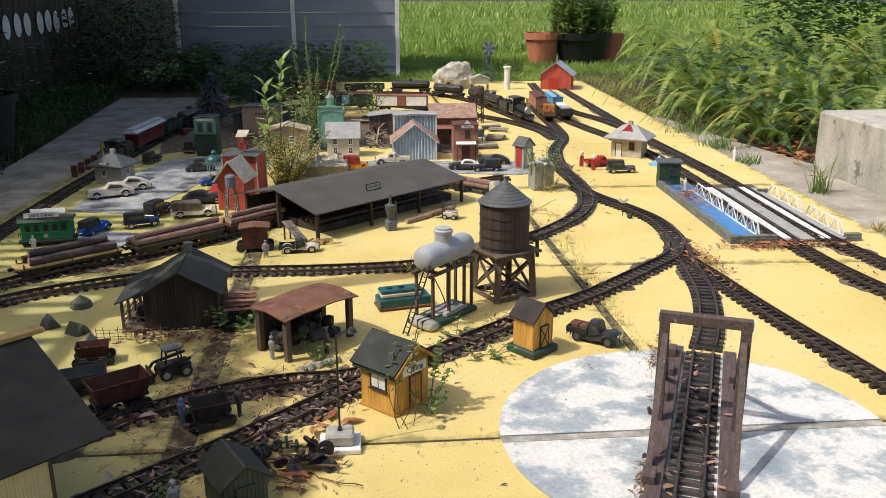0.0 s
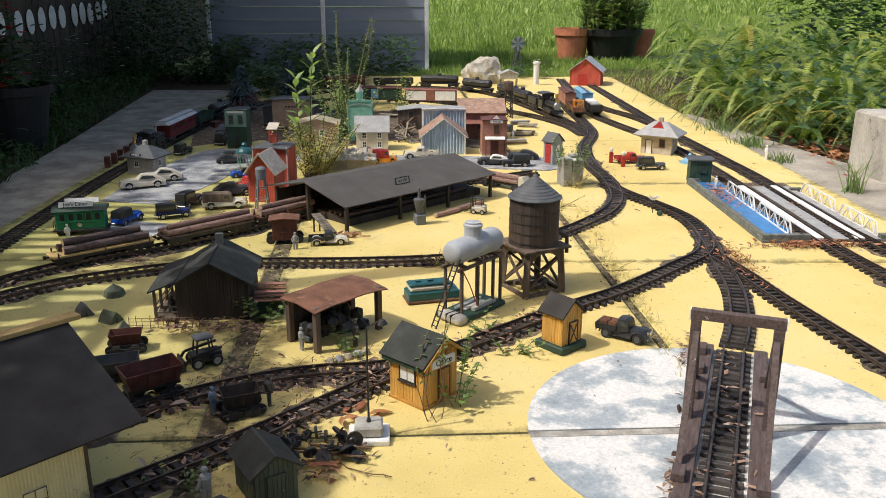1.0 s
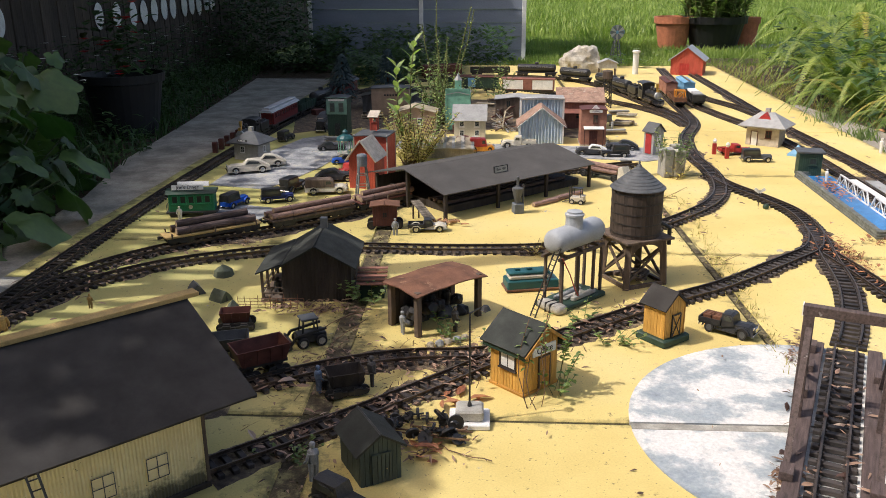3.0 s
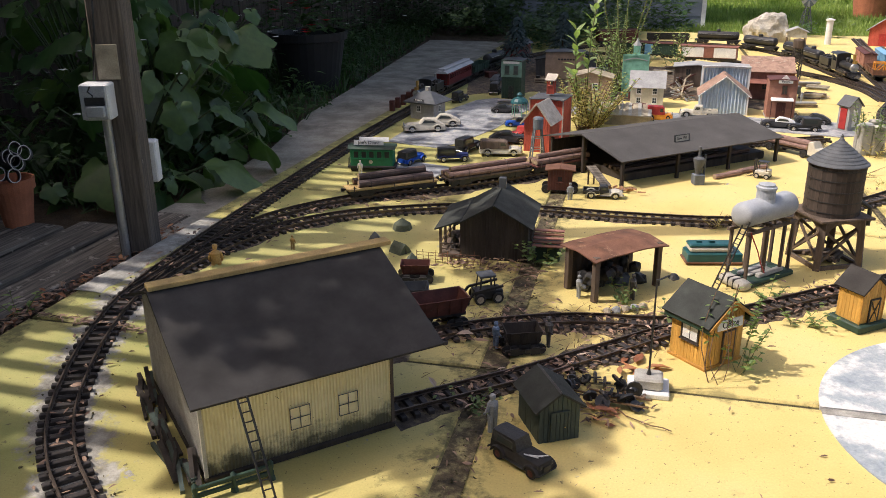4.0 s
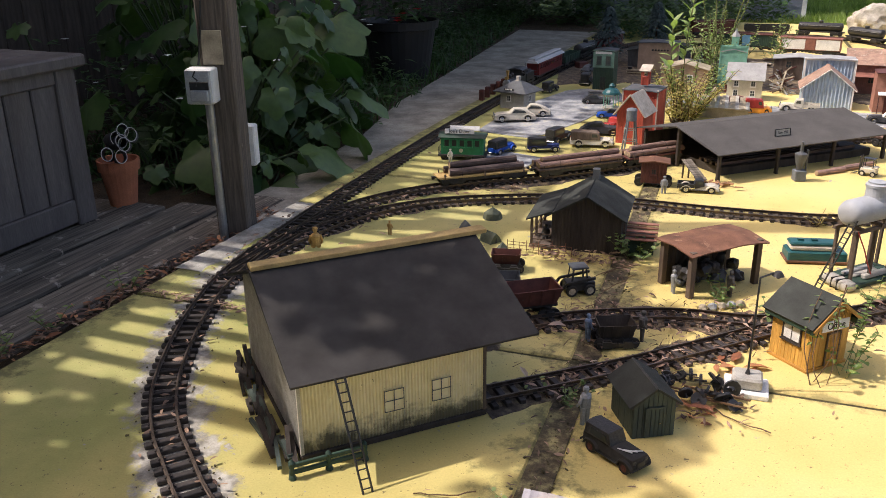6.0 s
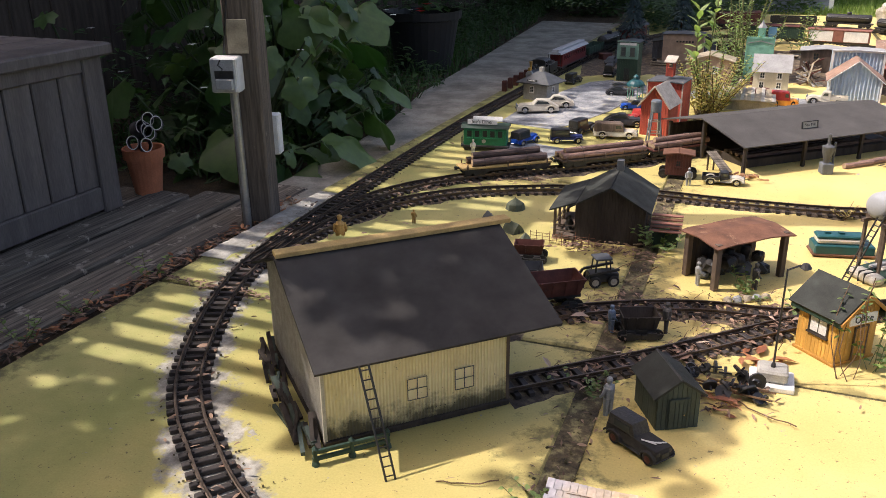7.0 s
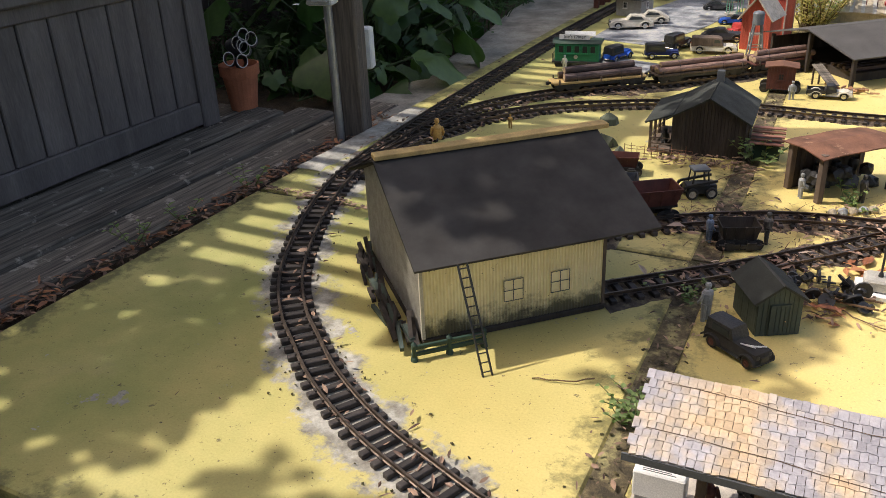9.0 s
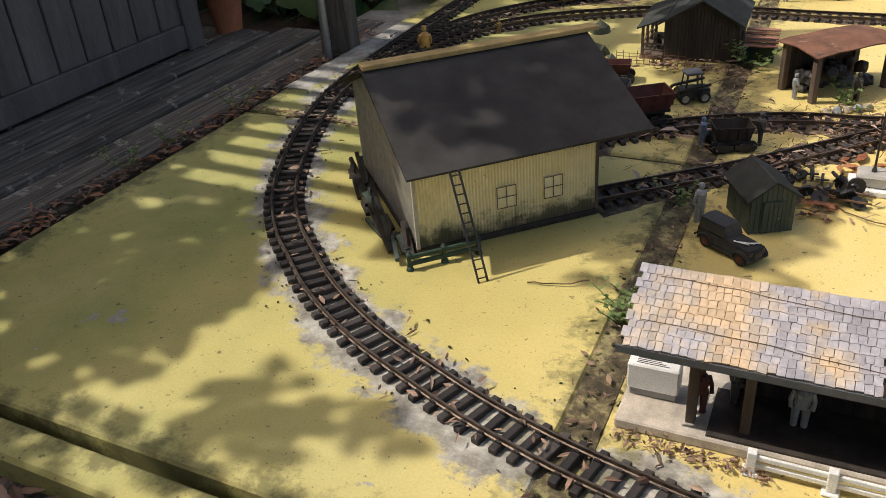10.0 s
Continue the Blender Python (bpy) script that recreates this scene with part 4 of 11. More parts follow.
# ---------------------------------------------------------------- corrugated engine shed
W, D = 0.345, 0.400
shed = thing("engine_shed", "cream corrugated engine shed with a black felt roof", "shed", at_xy(-0.81 + 0.5 * (W * 0.688 - D * 0.725), 0.985 + 0.5 * (W * 0.725 + D * 0.688), 0, 46.5))
ge = lambda x: 0.276 - (0.276 - 0.193) * abs(x) / (D / 2)
part("wall", corrugated(W, lambda x: 0.192, base=0.012), M["foot_shaded"], shed, "yellow corrugated long wall with shade painted along its foot", m=face("front", W, D))
part("wall", corrugated(W, lambda x: 0.192, base=0.012), M["cream"], shed, m=face("back", W, D))
for s in ("left", "right"):
    part("gable_wall", corrugated(D - 0.006, ge, base=0.012), M["stone"], shed, "pale weathered gable wall", m=face(s, W, D))
bm = B()
bbox(bm, -W / 2 - 0.004, W / 2 + 0.004, -D / 2 - 0.005, D / 2 + 0.005, 0, 0.012, 0.002)
part("plinth", bm, M["cabin_wood"], shed)
for s in (-1, 1):
    bm = B()
    slope(bm, s * (D / 2 + 0.056), 0.172, 0, 0.277, -W / 2 - 0.024, W / 2 + 0.078, 0.005)
    part("roof_slope", bm, M["felt"], shed, "black roofing felt")
bm = B()
bbox(bm, -W / 2 - 0.022, W / 2 + 0.10, -0.012, 0.016, 0.281, 0.290, 0.001)
part("ridge_board", bm, M["tanplank"], shed, "yellow-brown ridge plank")
fm = face("front", W, D)
for u in (-0.005, 0.085):
    window(shed, fm @ pose(0, -0.001, 0), u, 0.078, 0.036, 0.042, M["foot_shaded"], M["foot_shaded"], 1, 1, sill=False)
for u in (-0.005, 0.085):
    for a in (-0.018, 0, 0.018):
        bm = B()
        box(bm, u + a - 0.0006, u + a + 0.0006, -0.0052, -0.0040, 0.057, 0.099)
        part("glazing_bar", bm, M["darkgrey"], shed, m=fm)
    for a in (0.057, 0.078, 0.0985):
        bm = B()
        box(bm, u - 0.018, u + 0.018, -0.0053, -0.0042, a - 0.0006, a + 0.0006)
        part("glazing_bar", bm, M["darkgrey"], shed, m=fm)
ladder(shed, (-0.102, -0.331, 0.0), (-0.117, -0.262, 0.178), (1, 0, 0), 0.016, 12, M["black"])
for s in (-1, 1):
    bm = B()
    box(bm, s * W / 2 - 0.003, s * W / 2 + 0.003, -D / 2 - 0.003, -D / 2 + 0.003, 0.012, 0.152)
    part("corner_post", bm, M["ivory"] if s < 0 else M["timber_fine"], shed)
bm = B()
rr = random.Random(5)
for k in range(24):
    x, z = rr.uniform(-W / 2 + 0.01, W / 2 - 0.01), rr.choice((0.03, 0.142, 0.142, rr.uniform(0.03, 0.14)))
    lathe(bm, ((0.0010, 0), (0.0006, -0.0009)), 5, (x, -0.0012, z), "y")
tagged(part("nail_head", bm, M["iron"], shed, m=fm), kind="stuff")

# dark green rail fence by the shed's corner
fence = thing("rail_fence", "dark green miniature rail fence by the shed", "fence", pose(-0.80, 0.935, 0, 0, 0, 47) @ Matrix.Diagonal((1.15, 1.5, 1.3, 1)))
for x in (0.0, 0.055, 0.11):
    bm = B()
    lathe(bm, ((0.006, 0), (0.005, 0.004), (0.0035, 0.006), (0.0035, 0.022), (0.0045, 0.024), (0.001, 0.028)), 8, (x, 0, 0))
    part("post", bm, M["darkgreen"], fence)
for z in (0.009, 0.019):
    bm = B()
    bbox(bm, -0.004, 0.114, -0.002, 0.002, z - 0.003, z + 0.003, 0.0008)
    part("rail", bm, M["darkgreen"], fence)

# stacked timbers and scrap along the shed's gable
pile = thing("scrap_pile", "dark scrap timbers heaped along the shed's end wall", "scrap pile", at_xy(-0.955, 1.105, 0, 46.5))
rr = random.Random(3)
for k in range(40):
    bm = B()
    y = rr.uniform(-0.18, 0.18)
    x = rr.uniform(-0.034, 0.0)
    L = rr.uniform(0.008, 0.05)
    z0 = 0.004 + 0.004 * (k % 4)
    bar(bm, (x, y - L, z0), (x + rr.uniform(-0.012, 0.012), y + L, z0 + rr.uniform(0.0, 0.03)), rr.uniform(0.005, 0.010), rr.uniform(0.005, 0.009))
    part("timber", bm, M["cabin_wood"] if k % 3 else M["hut_green"], pile)

# ---------------------------------------------------------------- station with a stone-shingle roof
sta = thing("station", "open station with a stone-shingled roof", "station", at_xy(-0.365, 0.70, 0, 3.0))
SW = 0.72
bm = B()
bbox(bm, 0, SW, 0.0, 0.29, 0, 0.016, 0.002)
part("platform", bm, M["bargewood"], sta, "tan-painted concrete platform")
# dark sheet added on the platform where the roof's shade falls
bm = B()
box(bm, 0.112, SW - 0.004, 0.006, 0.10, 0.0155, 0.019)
part("floor_mat", bm, M["cabin_wood"], sta, "dark sheet painting the roof's shade on the platform")
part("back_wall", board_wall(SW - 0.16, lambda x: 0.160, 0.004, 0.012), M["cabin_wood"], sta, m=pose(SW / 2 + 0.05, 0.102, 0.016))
for x in (0.09, 0.155, 0.33, 0.52, 0.69):
    bm = B()
    bbox(bm, x - 0.006, x + 0.006, 0.022, 0.034, 0.016, 0.150, 0.001)
    bar(bm, (x, 0.028, 0.105), (x + 0.030, 0.028, 0.148), 0.005)
    bar(bm, (x, 0.028, 0.105), (x - 0.030, 0.028, 0.148), 0.005)
    part("post", bm, M["timber_fine"], sta)
RY0, RZ0, RY1, RZ1 = -0.006, 0.137, 0.102, 0.184
for (a, b, c, e) in ((RY0, RZ0, RY1, RZ1), (RY1 + 0.012, RZ1 - 0.012, RY1, RZ1)):
    bm = B()
    slope(bm, a, b - 0.004, c, e - 0.004, 0.010, SW, 0.004)
    part("roof_slope", bm, M["timber_fine"], sta)
bm = B()
box(bm, 0, SW, RY0 - 0.003, RY0, RZ0 - 0.008, RZ0 + 0.002)
part("fascia", bm, M["darkgrey"], sta)
rows_n = 10
sl = math.hypot(RY1 - RY0, RZ1 - RZ0)
ang = math.degrees(math.atan2(RZ1 - RZ0, RY1 - RY0))
shapes = []
for k in range(5):
    bm = B()
    w_ = 0.0088 + 0.0006 * k
    v = box(bm, 0, w_ - 0.0007, 0, sl / rows_n * 1.25, 0, 0.0030)
    for q in v:
        if q.co.y < 0.001:
            q.co.z += 0.0010
            q.co.y += rnd.uniform(-0.0012, 0.0012)
    shapes.append((w_, finish(bm, M["shingle"])))
for r in range(rows_n):
    x = 0.008 + (r % 2) * -0.005
    while x < 0.285:
        w_, me = rnd.choice(shapes)
        yy = r * sl / rows_n
        part("shingle", me, None, sta, m=pose(x, RY0, RZ0 + 0.0006, ang, 0, 0) @ pose(0, yy + rnd.uniform(-0.001, 0.001), 0.0004 + rnd.uniform(0, 0.0006), 1.2, 0, rnd.uniform(-1.5, 1.5)))
        x += w_
rest = B()
for r in range(rows_n):
    x = 0.292
    while x < SW:
        w_ = rnd.uniform(0.0088, 0.0114)
        box(rest, 0, w_ - 0.0007, 0, sl / rows_n * 1.25, 0, 0.0030, pose(x, RY0, RZ0 + 0.0006, ang, 0, 0) @ pose(0, r * sl / rows_n + rnd.uniform(-0.001, 0.001), 0.0006 + rnd.uniform(0, 0.0006), 1.2, 0, rnd.uniform(-1.5, 1.5)))
        x += w_
tagged(part("shingle", rest, M["shingle"], sta), kind="stuff")
for k in range(44):
    bm = B()
    x = 0.010 + 0.0162 * k
    extrude(bm, [(-0.009, -0.0045), (0.0, 0.0022), (0.009, -0.0045), (0.0075, -0.0065), (0, 0.0), (-0.0075, -0.0065)], "x", x, x + 0.0155, pose(0, RY1, RZ1 + 0.0025 + 0.0006 * (k % 2)))
    part("ridge_tile", bm, M["shingle"], sta)
# thin dry vine trailing over the shingles
bm = B()
for q0, x0, x1, dip in ((0.86, 0.03, 0.42, 0.10), (0.30, 0.02, 0.60, 0.16)):
    pts = []
    for k in range(13):
        u = k / 12
        q = q0 - dip * u + 0.018 * math.sin(9 * u) + 0.008 * math.sin(31 * u)
        pts.append(Vector((x0 + (x1 - x0) * u, RY0 + (RY1 - RY0) * q, RZ0 + (RZ1 - RZ0) * q + 0.0065)))
    tube(bm, pts, 0.00042, 5)
whole("dry_vine", bm, M["twig"], "thin dry vine trailing over the station roof", "vine").matrix_world = sta.matrix_world
# white notice board on the platform
nb = thing("notice_box", "white notice box with rows of small print on the platform", "sign", at_xy(-0.333, 0.768, 0.016, 4))
bm = B()
bbox(bm, -0.030, 0.030, -0.012, 0.018, 0, 0.012, 0.001)
part("foot", bm, M["grey"], nb)
bm = B()
bbox(bm, -0.033, 0.033, -0.016, 0.016, 0.012, 0.052, 0.002)
part("body", bm, M["white"], nb)
bm = B()
for k in range(7):
    box(bm, -0.022, 0.020 - 0.006 * (k % 3), -0.010 + 0.0035 * k, -0.009 + 0.0035 * k, 0.052, 0.0526)
tagged(part("print_line", bm, M["darkgrey"], nb), kind="stuff")
# white rail fence before the platform
wf = thing("white_fence", "white miniature rail fence before the station platform", "fence", at_xy(-0.195, 0.690, 0, 2.5))
for k in range(5):
    bm = B()
    x = 0.088 * k
    bbox(bm, x - 0.010, x + 0.010, -0.010, 0.010, 0, 0.004, 0.0015)
    bbox(bm, x - 0.0055, x + 0.0055, -0.0055, 0.0055, 0.004, 0.034, 0.001)
    part("post", bm, M["white"], wf)
for z in (0.013, 0.025):
    bm = B()
    bbox(bm, 0, 0.352, -0.0022, 0.0022, z - 0.0035, z + 0.0035, 0.0008)
    part("rail", bm, M["white"], wf)

# ---------------------------------------------------------------- yellow office hut
off = thing("office_hut", "weathered yellow board office hut with a dark roof", "hut", at_xy(-0.0215, 1.684, 0, 48))
w, d = 0.108, 0.098
gabled(off, w, d, 0.114, 0.153, M["amber"], M["felt_grey"], over=0.016, gover=0.016, cap=M["felt_grey"])
bm = B()
bbox(bm, -w / 2 - 0.003, w / 2 + 0.003, -d / 2 - 0.003, d / 2 + 0.003, 0, 0.007, 0.001)
part("plinth", bm, M["amber_trim"], off)
window(off, face("left", w, d), 0.004, 0.073, 0.048, 0.040, M["cabin_wood"], M["white"], 1, 0)
door(off, face("front", w, d), 0.010, 0.032, 0.070, M["amber_trim"], M["timber_fine"], 0.006)
sign(off, face("front", w, d) @ pose(-0.008, -0.014, 0.104, -4, 2, 0), 0.074, 0.021, "Office", 0.0205)
for s in (-1, 1):
    bm = B()
    bar(bm, (s * (w / 2 + 0.014), -d / 2 - 0.017, 0.100), (0, -d / 2 - 0.017, 0.150), 0.004, 0.007)
    part("bargeboard", bm, M["amber_trim"], off)
    bm = B()
    bbox(bm, min(s * (w / 2 + 0.001), s * (w / 2 + 0.013)), max(s * (w / 2 + 0.001), s * (w / 2 + 0.013)), -d / 2 - 0.013, d / 2 + 0.013, 0.092, 0.1045, 0.001)
    part("eave_board", bm, M["darkgreen"], off)

# ---------------------------------------------------------------- yellow outhouse
oh = thing("outhouse", "yellow board outhouse on a dark green plinth", "outhouse", at_xy(0.318, 1.945, 0, 41))
bm = B()
bbox(bm, -0.047, 0.047, -0.046, 0.046, 0, 0.019, 0.003)
part("plinth", bm, M["darkgreen"], oh)
w, d = 0.070, 0.066
gabled(oh, w, d, 0.099, 0.130, M["amber"], M["felt"], over=0.008, gover=0.008, base=0.019, cap=M["felt"])
door(oh, face("front", w, d), 0.004, 0.026, 0.054, M["amber"], M["black"], 0.020, braces=True)
for s in (-1, 1):
    bm = B()
    box(bm, s * (w / 2) - 0.0015, s * (w / 2) + 0.0015, -d / 2 - 0.0015, -d / 2 + 0.002, 0.019, 0.097)
    part("corner_trim", bm, M["amber_trim"], oh)

# ---------------------------------------------------------------- water tower
wt = thing("water_tower", "tall dark timber water tower with a conical roof", "water tower", at_xy(0.292, 2.365, 0, 28))
for sx in (-1, 1):
    for sy in (-1, 1):
        bm = B()
        bar(bm, (sx * 0.064, sy * 0.064, 0), (sx * 0.057, sy * 0.057, 0.137), 0.017)
        part("leg", bm, M["timber_fine"], wt)
for a in range(4):
    q = pose(0, 0, 0, 0, 0, 90 * a)
    bm = B()
    bar(bm, (-0.058, -0.060, 0.02), (0.052, -0.056, 0.11), 0.0065)
    part("cross_brace", bm, M["timber_fine"], wt, m=q)
    bm = B()
    bar(bm, (0.058, -0.060, 0.02), (-0.052, -0.056, 0.11), 0.0065)
    part("cross_brace", bm, M["timber_fine"], wt, m=q)
    bm = B()   # arched fascia under the deck
    outl = [(-0.062, 0.137), (0.062, 0.137), (0.062, 0.10)] + [(0.046 * math.cos(t_ * math.pi / 10), 0.097 + 0.030 * math.sin(t_ * math.pi / 10)) for t_ in range(11)] + [(-0.062, 0.10)]
    extrude(bm, outl, "y", -0.064, -0.059)
    part("arched_fascia", bm, M["timber_fine"], wt, m=q)
    bm = B()
    bar(bm, (-0.064, -0.064, 0.005), (0.064, -0.064, 0.005), 0.010)
    part("sill_beam", bm, M["timber_fine"], wt, m=q)
bm = B()
bbox(bm, -0.080, 0.080, -0.080, 0.080, 0.137, 0.144, 0.001)
part("deck", bm, M["timber_fine"], wt)
bm = B()
lathe(bm, ((0.0660, 0.144), (0.0660, 0.284)), 24)
barrel = part("barrel", bm, M["barrel"], wt, "dark brown barrel of upright staves")
NS = 36
bm = B()
box(bm, -0.0061, 0.0061, 0.0655, 0.0714, 0.144, 0.284)
STAVE = finish(bm, M["barrel"])
for k in range(NS):
    part("stave", STAVE, None, barrel, m=pose(0, 0, 0, 0, 0, 360 * k / NS) @ pose(0, 0.0004 * (k * 7 % 3) - 0.0004, 0))
for z in (0.156, 0.185, 0.214, 0.243, 0.270):
    bm = B()
    prof = [(0.0722, z - 0.0014), (0.0732, z - 0.0014), (0.0732, z + 0.0014), (0.0722, z + 0.0014)]
    ring = [[bm.verts.new((r * math.cos(2 * math.pi * i / 40), r * math.sin(2 * math.pi * i / 40), h)) for i in range(40)] for r, h in prof]
    skin(bm, ring + [ring[0]], caps=False)
    part("hoop", bm, M["iron"], wt)
bm = B()
prof = []
for k in range(9):
    prof += [(0.079 - 0.0088 * k, 0.281 + 0.0073 * k), (0.079 - 0.0088 * k - 0.0012, 0.2835 + 0.0073 * k)]
lathe(bm, prof + [(0.002, 0.350)], 28)
part("cone_roof", bm, M["darkgrey"], wt, "dark grey stepped conical roof")
bm = B()
lathe(bm, ((0.0025, 0.347), (0.0035, 0.352), (0.0008, 0.358)), 8)
part("finial", bm, M["darkgrey"], wt)
bm = B()
rod(bm, (0.070, -0.01, 0.175), (0.110, -0.014, 0.150), 0.006, 8)
rod(bm, (0.110, -0.014, 0.152), (0.112, -0.014, 0.100), 0.006, 8)
part("spout", bm, M["iron"], wt)

bm = B()
rr = random.Random(8)
for k in range(9):
    a, z = rr.uniform(0, 3.14), 0.016 + 0.005 * (k % 3)
    x, y = rr.uniform(-0.03, 0.03), rr.uniform(-0.03, 0.03)
    bar(bm, (x - 0.04 * math.cos(a), y - 0.04 * math.sin(a), z), (x + 0.04 * math.cos(a), y + 0.04 * math.sin(a), z), 0.010, 0.008)
tagged(part("beam_scrap", bm, M["timber_fine"], wt), kind="stuff")

# ---------------------------------------------------------------- raised tank with a ladder
tk = thing("raised_tank", "pale grey domed tank raised on a timber stand", "storage tank", at_xy(0.105, 2.185, 0, 50))
bm = B()
bbox(bm, -0.10, 0.10, -0.046, 0.046, 0, 0.014, 0.003)
part("footing", bm, M["darkgreen"], tk, "dull green timber footing")
for k, (a0, a1, b0, b1) in enumerate(((-0.04, 0.05, -0.012, 0.004), (-0.05, 0.06, 0.008, 0.022), (-0.03, 0.07, -0.034, -0.02))):
    bm = B()
    bbox(bm, a0, a1, b0, b1, 0.014, 0.020 + 0.003 * k, 0.002)
    part("footing_plank", bm, M["stone"] if k != 1 else M["grey"], tk)
for x in (-0.080, -0.01, 0.060, 0.095):
    for y in (-0.028, 0.028):
        bm = B()
        bar(bm, (x, y, 0.012), (x, y, 0.143), 0.007)
        part("post", bm, M["timber_fine"], tk)
for y in (-0.028, 0.028):
    bm = B()
    bar(bm, (-0.095, y, 0.146), (0.105, y, 0.146), 0.008)
    part("beam", bm, M["timber_fine"], tk)
for x in (-0.07, 0.0, 0.07):
    bm = B()
    bar(bm, (x, -0.036, 0.153), (x, 0.036, 0.153), 0.007)
    part("cradle", bm, M["timber_fine"], tk)
bm = B()
lathe(bm, ((0.004, -0.098), (0.020, -0.096), (0.029, -0.090), (0.033, -0.080), (0.034, 0.094), (0.029, 0.106), (0.018, 0.114), (0.004, 0.116)), 22, (0, 0, 0.188), "x")
part("barrel", bm, M["tankgrey"], tk, smooth=True)
bm = B()
lathe(bm, ((0.027, 0.206), (0.0235, 0.220), (0.0235, 0.243), (0.026, 0.2435), (0.026, 0.249), (0.021, 0.252), (0.021, 0.256), (0.004, 0.259)), 20, (0.002, 0, 0))
part("dome", bm, M["tankgrey"], tk)
ladder(tk, (-0.163, 0.0, 0.0), (-0.088, -0.020, 0.178), (0.15, 0.99, 0), 0.018, 14, M["iron"])
bm = B()
pts_ = [(-0.085, -0.032, 0.150), (-0.06, -0.040, 0.10), (-0.045, -0.045, 0.06), (-0.02, -0.040, 0.03)]
for p, q in zip(pts_, pts_[1:]):
    rod(bm, p, q, 0.0016, 6)
part("hose", bm, M["red"], tk)

# pale wrapped bundle at the tank's foot
wb = thing("wrapped_bundle", "pale canvas bundle tied with dark cord", "bundle", at_xy(0.052, 2.106, 0, -48))
bm = B()
rings = []
for k in range(9):
    u = k / 8
    q = 1 - 0.16 * (2 * u - 1) ** 6 + 0.05 * noise.noise((u * 6, 1, 0))
    rings.append([bm.verts.new((-0.040 + 0.08 * u, 0.020 * q * math.copysign(abs(math.cos(a)) ** 0.6, math.cos(a)), 0.013 + 0.013 * q * math.copysign(abs(math.sin(a)) ** 0.6, math.sin(a)))) for a in [2 * math.pi * j / 12 for j in range(12)]])
skin(bm, rings)
part("canvas", bm, M["stone"], wb, smooth=True)
for x in (-0.006, 0.012):
    bm = B()
    bbox(bm, x - 0.0016, x + 0.0016, -0.0212, 0.0212, 0.0, 0.0275, 0.001)
    part("cord", bm, M["iron"], wb)

# ---------------------------------------------------------------- open lean-to with a rusty roof
ls = thing("lean_to", "open lean-to shelter with a rusty tin roof", "shelter", at_xy(-0.252, 2.018, 0, 47))
w, d = 0.205, 0.105
for x in (-w / 2, w / 2):
    for y in (-d / 2, d / 2):
        bm = B()
        bbox(bm, x - 0.0075, x + 0.0075, y - 0.0075, y + 0.0075, 0, 0.118, 0.001)
        part("post", bm, M["timber_fine"], ls)
part("back_wall", board_wall(w, lambda x: 0.112, 0.004, 0.012), M["cabin_wood"], ls, m=pose(0, d / 2 - 0.002, 0))
bm = B()
n = 12
top, bot = [], []
for i in range(n + 1):
    x = -w / 2 - 0.018 + (w + 0.036) * i / n
    rt, rb = [], []
    for y, z in ((-d / 2 - 0.018, 0.116), (0.0, 0.126), (d / 2 + 0.016, 0.120)):
        zz = z + 0.0030 * noise.noise((x * 14, y * 14, 3)) - 0.004 * (abs(x) / (w / 2)) ** 3
        rt.append(bm.verts.new((x, y, zz + 0.003)))
        rb.append(bm.verts.new((x, y, zz)))
    top.append(rt + rb[::-1])
skin(bm, top)
part("roof_sheet", bm, M["rust"], ls, "rusty brown tin sheet roof")
for k in range(6):
    bm = B()
    lathe(bm, ((0.011, 0), (0.0135, 0.012), (0.0135, 0.020), (0.011, 0.032)), 12, (-0.070 + 0.026 * k, 0.022 + 0.008 * (k % 2), 0.0))
    if k % 2:
        lathe(bm, ((0.010, 0.032), (0.0125, 0.044), (0.0125, 0.050), (0.010, 0.060)), 12, (-0.070 + 0.026 * k, 0.026, 0.0))
    whole("barrel", bm, M["iron"], "dark drum standing inside the lean-to", "drum", ls.matrix_world.copy(), "drums in the lean-to")

# dark scrap lumps, also added to blacken the lean-to's shaded interior
rr = random.Random(44)
for k in range(16):
    bm = B()
    bmesh.ops.create_icosphere(bm, subdivisions=2, radius=rr.uniform(0.012, 0.022))
    for v in bm.verts:
        v.co *= 1 + 0.55 * noise.noise(v.co * 90 + Vector((k * 3, 0, 0)))
        v.co.z = max(v.co.z, -0.010)
    whole("scrap_lump", bm, M["iron"] if k % 4 else M["darkgrey"], "dark lump of scrap in the lean-to", "scrap", ls.matrix_world @ pose(rr.uniform(-0.085, 0.085), rr.uniform(-0.015, 0.035), 0.010 + 0.03 * (k % 2), 0, 0, rr.uniform(0, 360)), "scrap in the lean-to")

# ---------------------------------------------------------------- dark cabin with a porch
cb = thing("cabin", "dark brown cabin with a grey roof and porch", "cabin", at_xy(-0.600, 2.228, 0, 5))
w, d = 0.190, 0.215
gabled(cb, w, d, 0.105, 0.160, M["cabin_wood"], M["felt_grey"], over=0.014, gover=0.014)
bm = B()
slope(bm, -w / 2 - 0.070, 0.083, -w / 2 + 0.004, 0.110, -d / 2 - 0.010, d / 2 + 0.010, 0.004)
part("porch_roof", bm, M["felt_grey"], cb, m=Matrix(((0, 1, 0, 0), (-1, 0, 0, 0), (0, 0, 1, 0), (0, 0, 0, 1))) @ pose(0, 0, 0, 0, 0, 0))
bm = B()
bbox(bm, -w / 2 - 0.062, -w / 2, -d / 2, d / 2, 0, 0.010, 0.001)
part("porch_floor", bm, M["timber_fine"], cb)
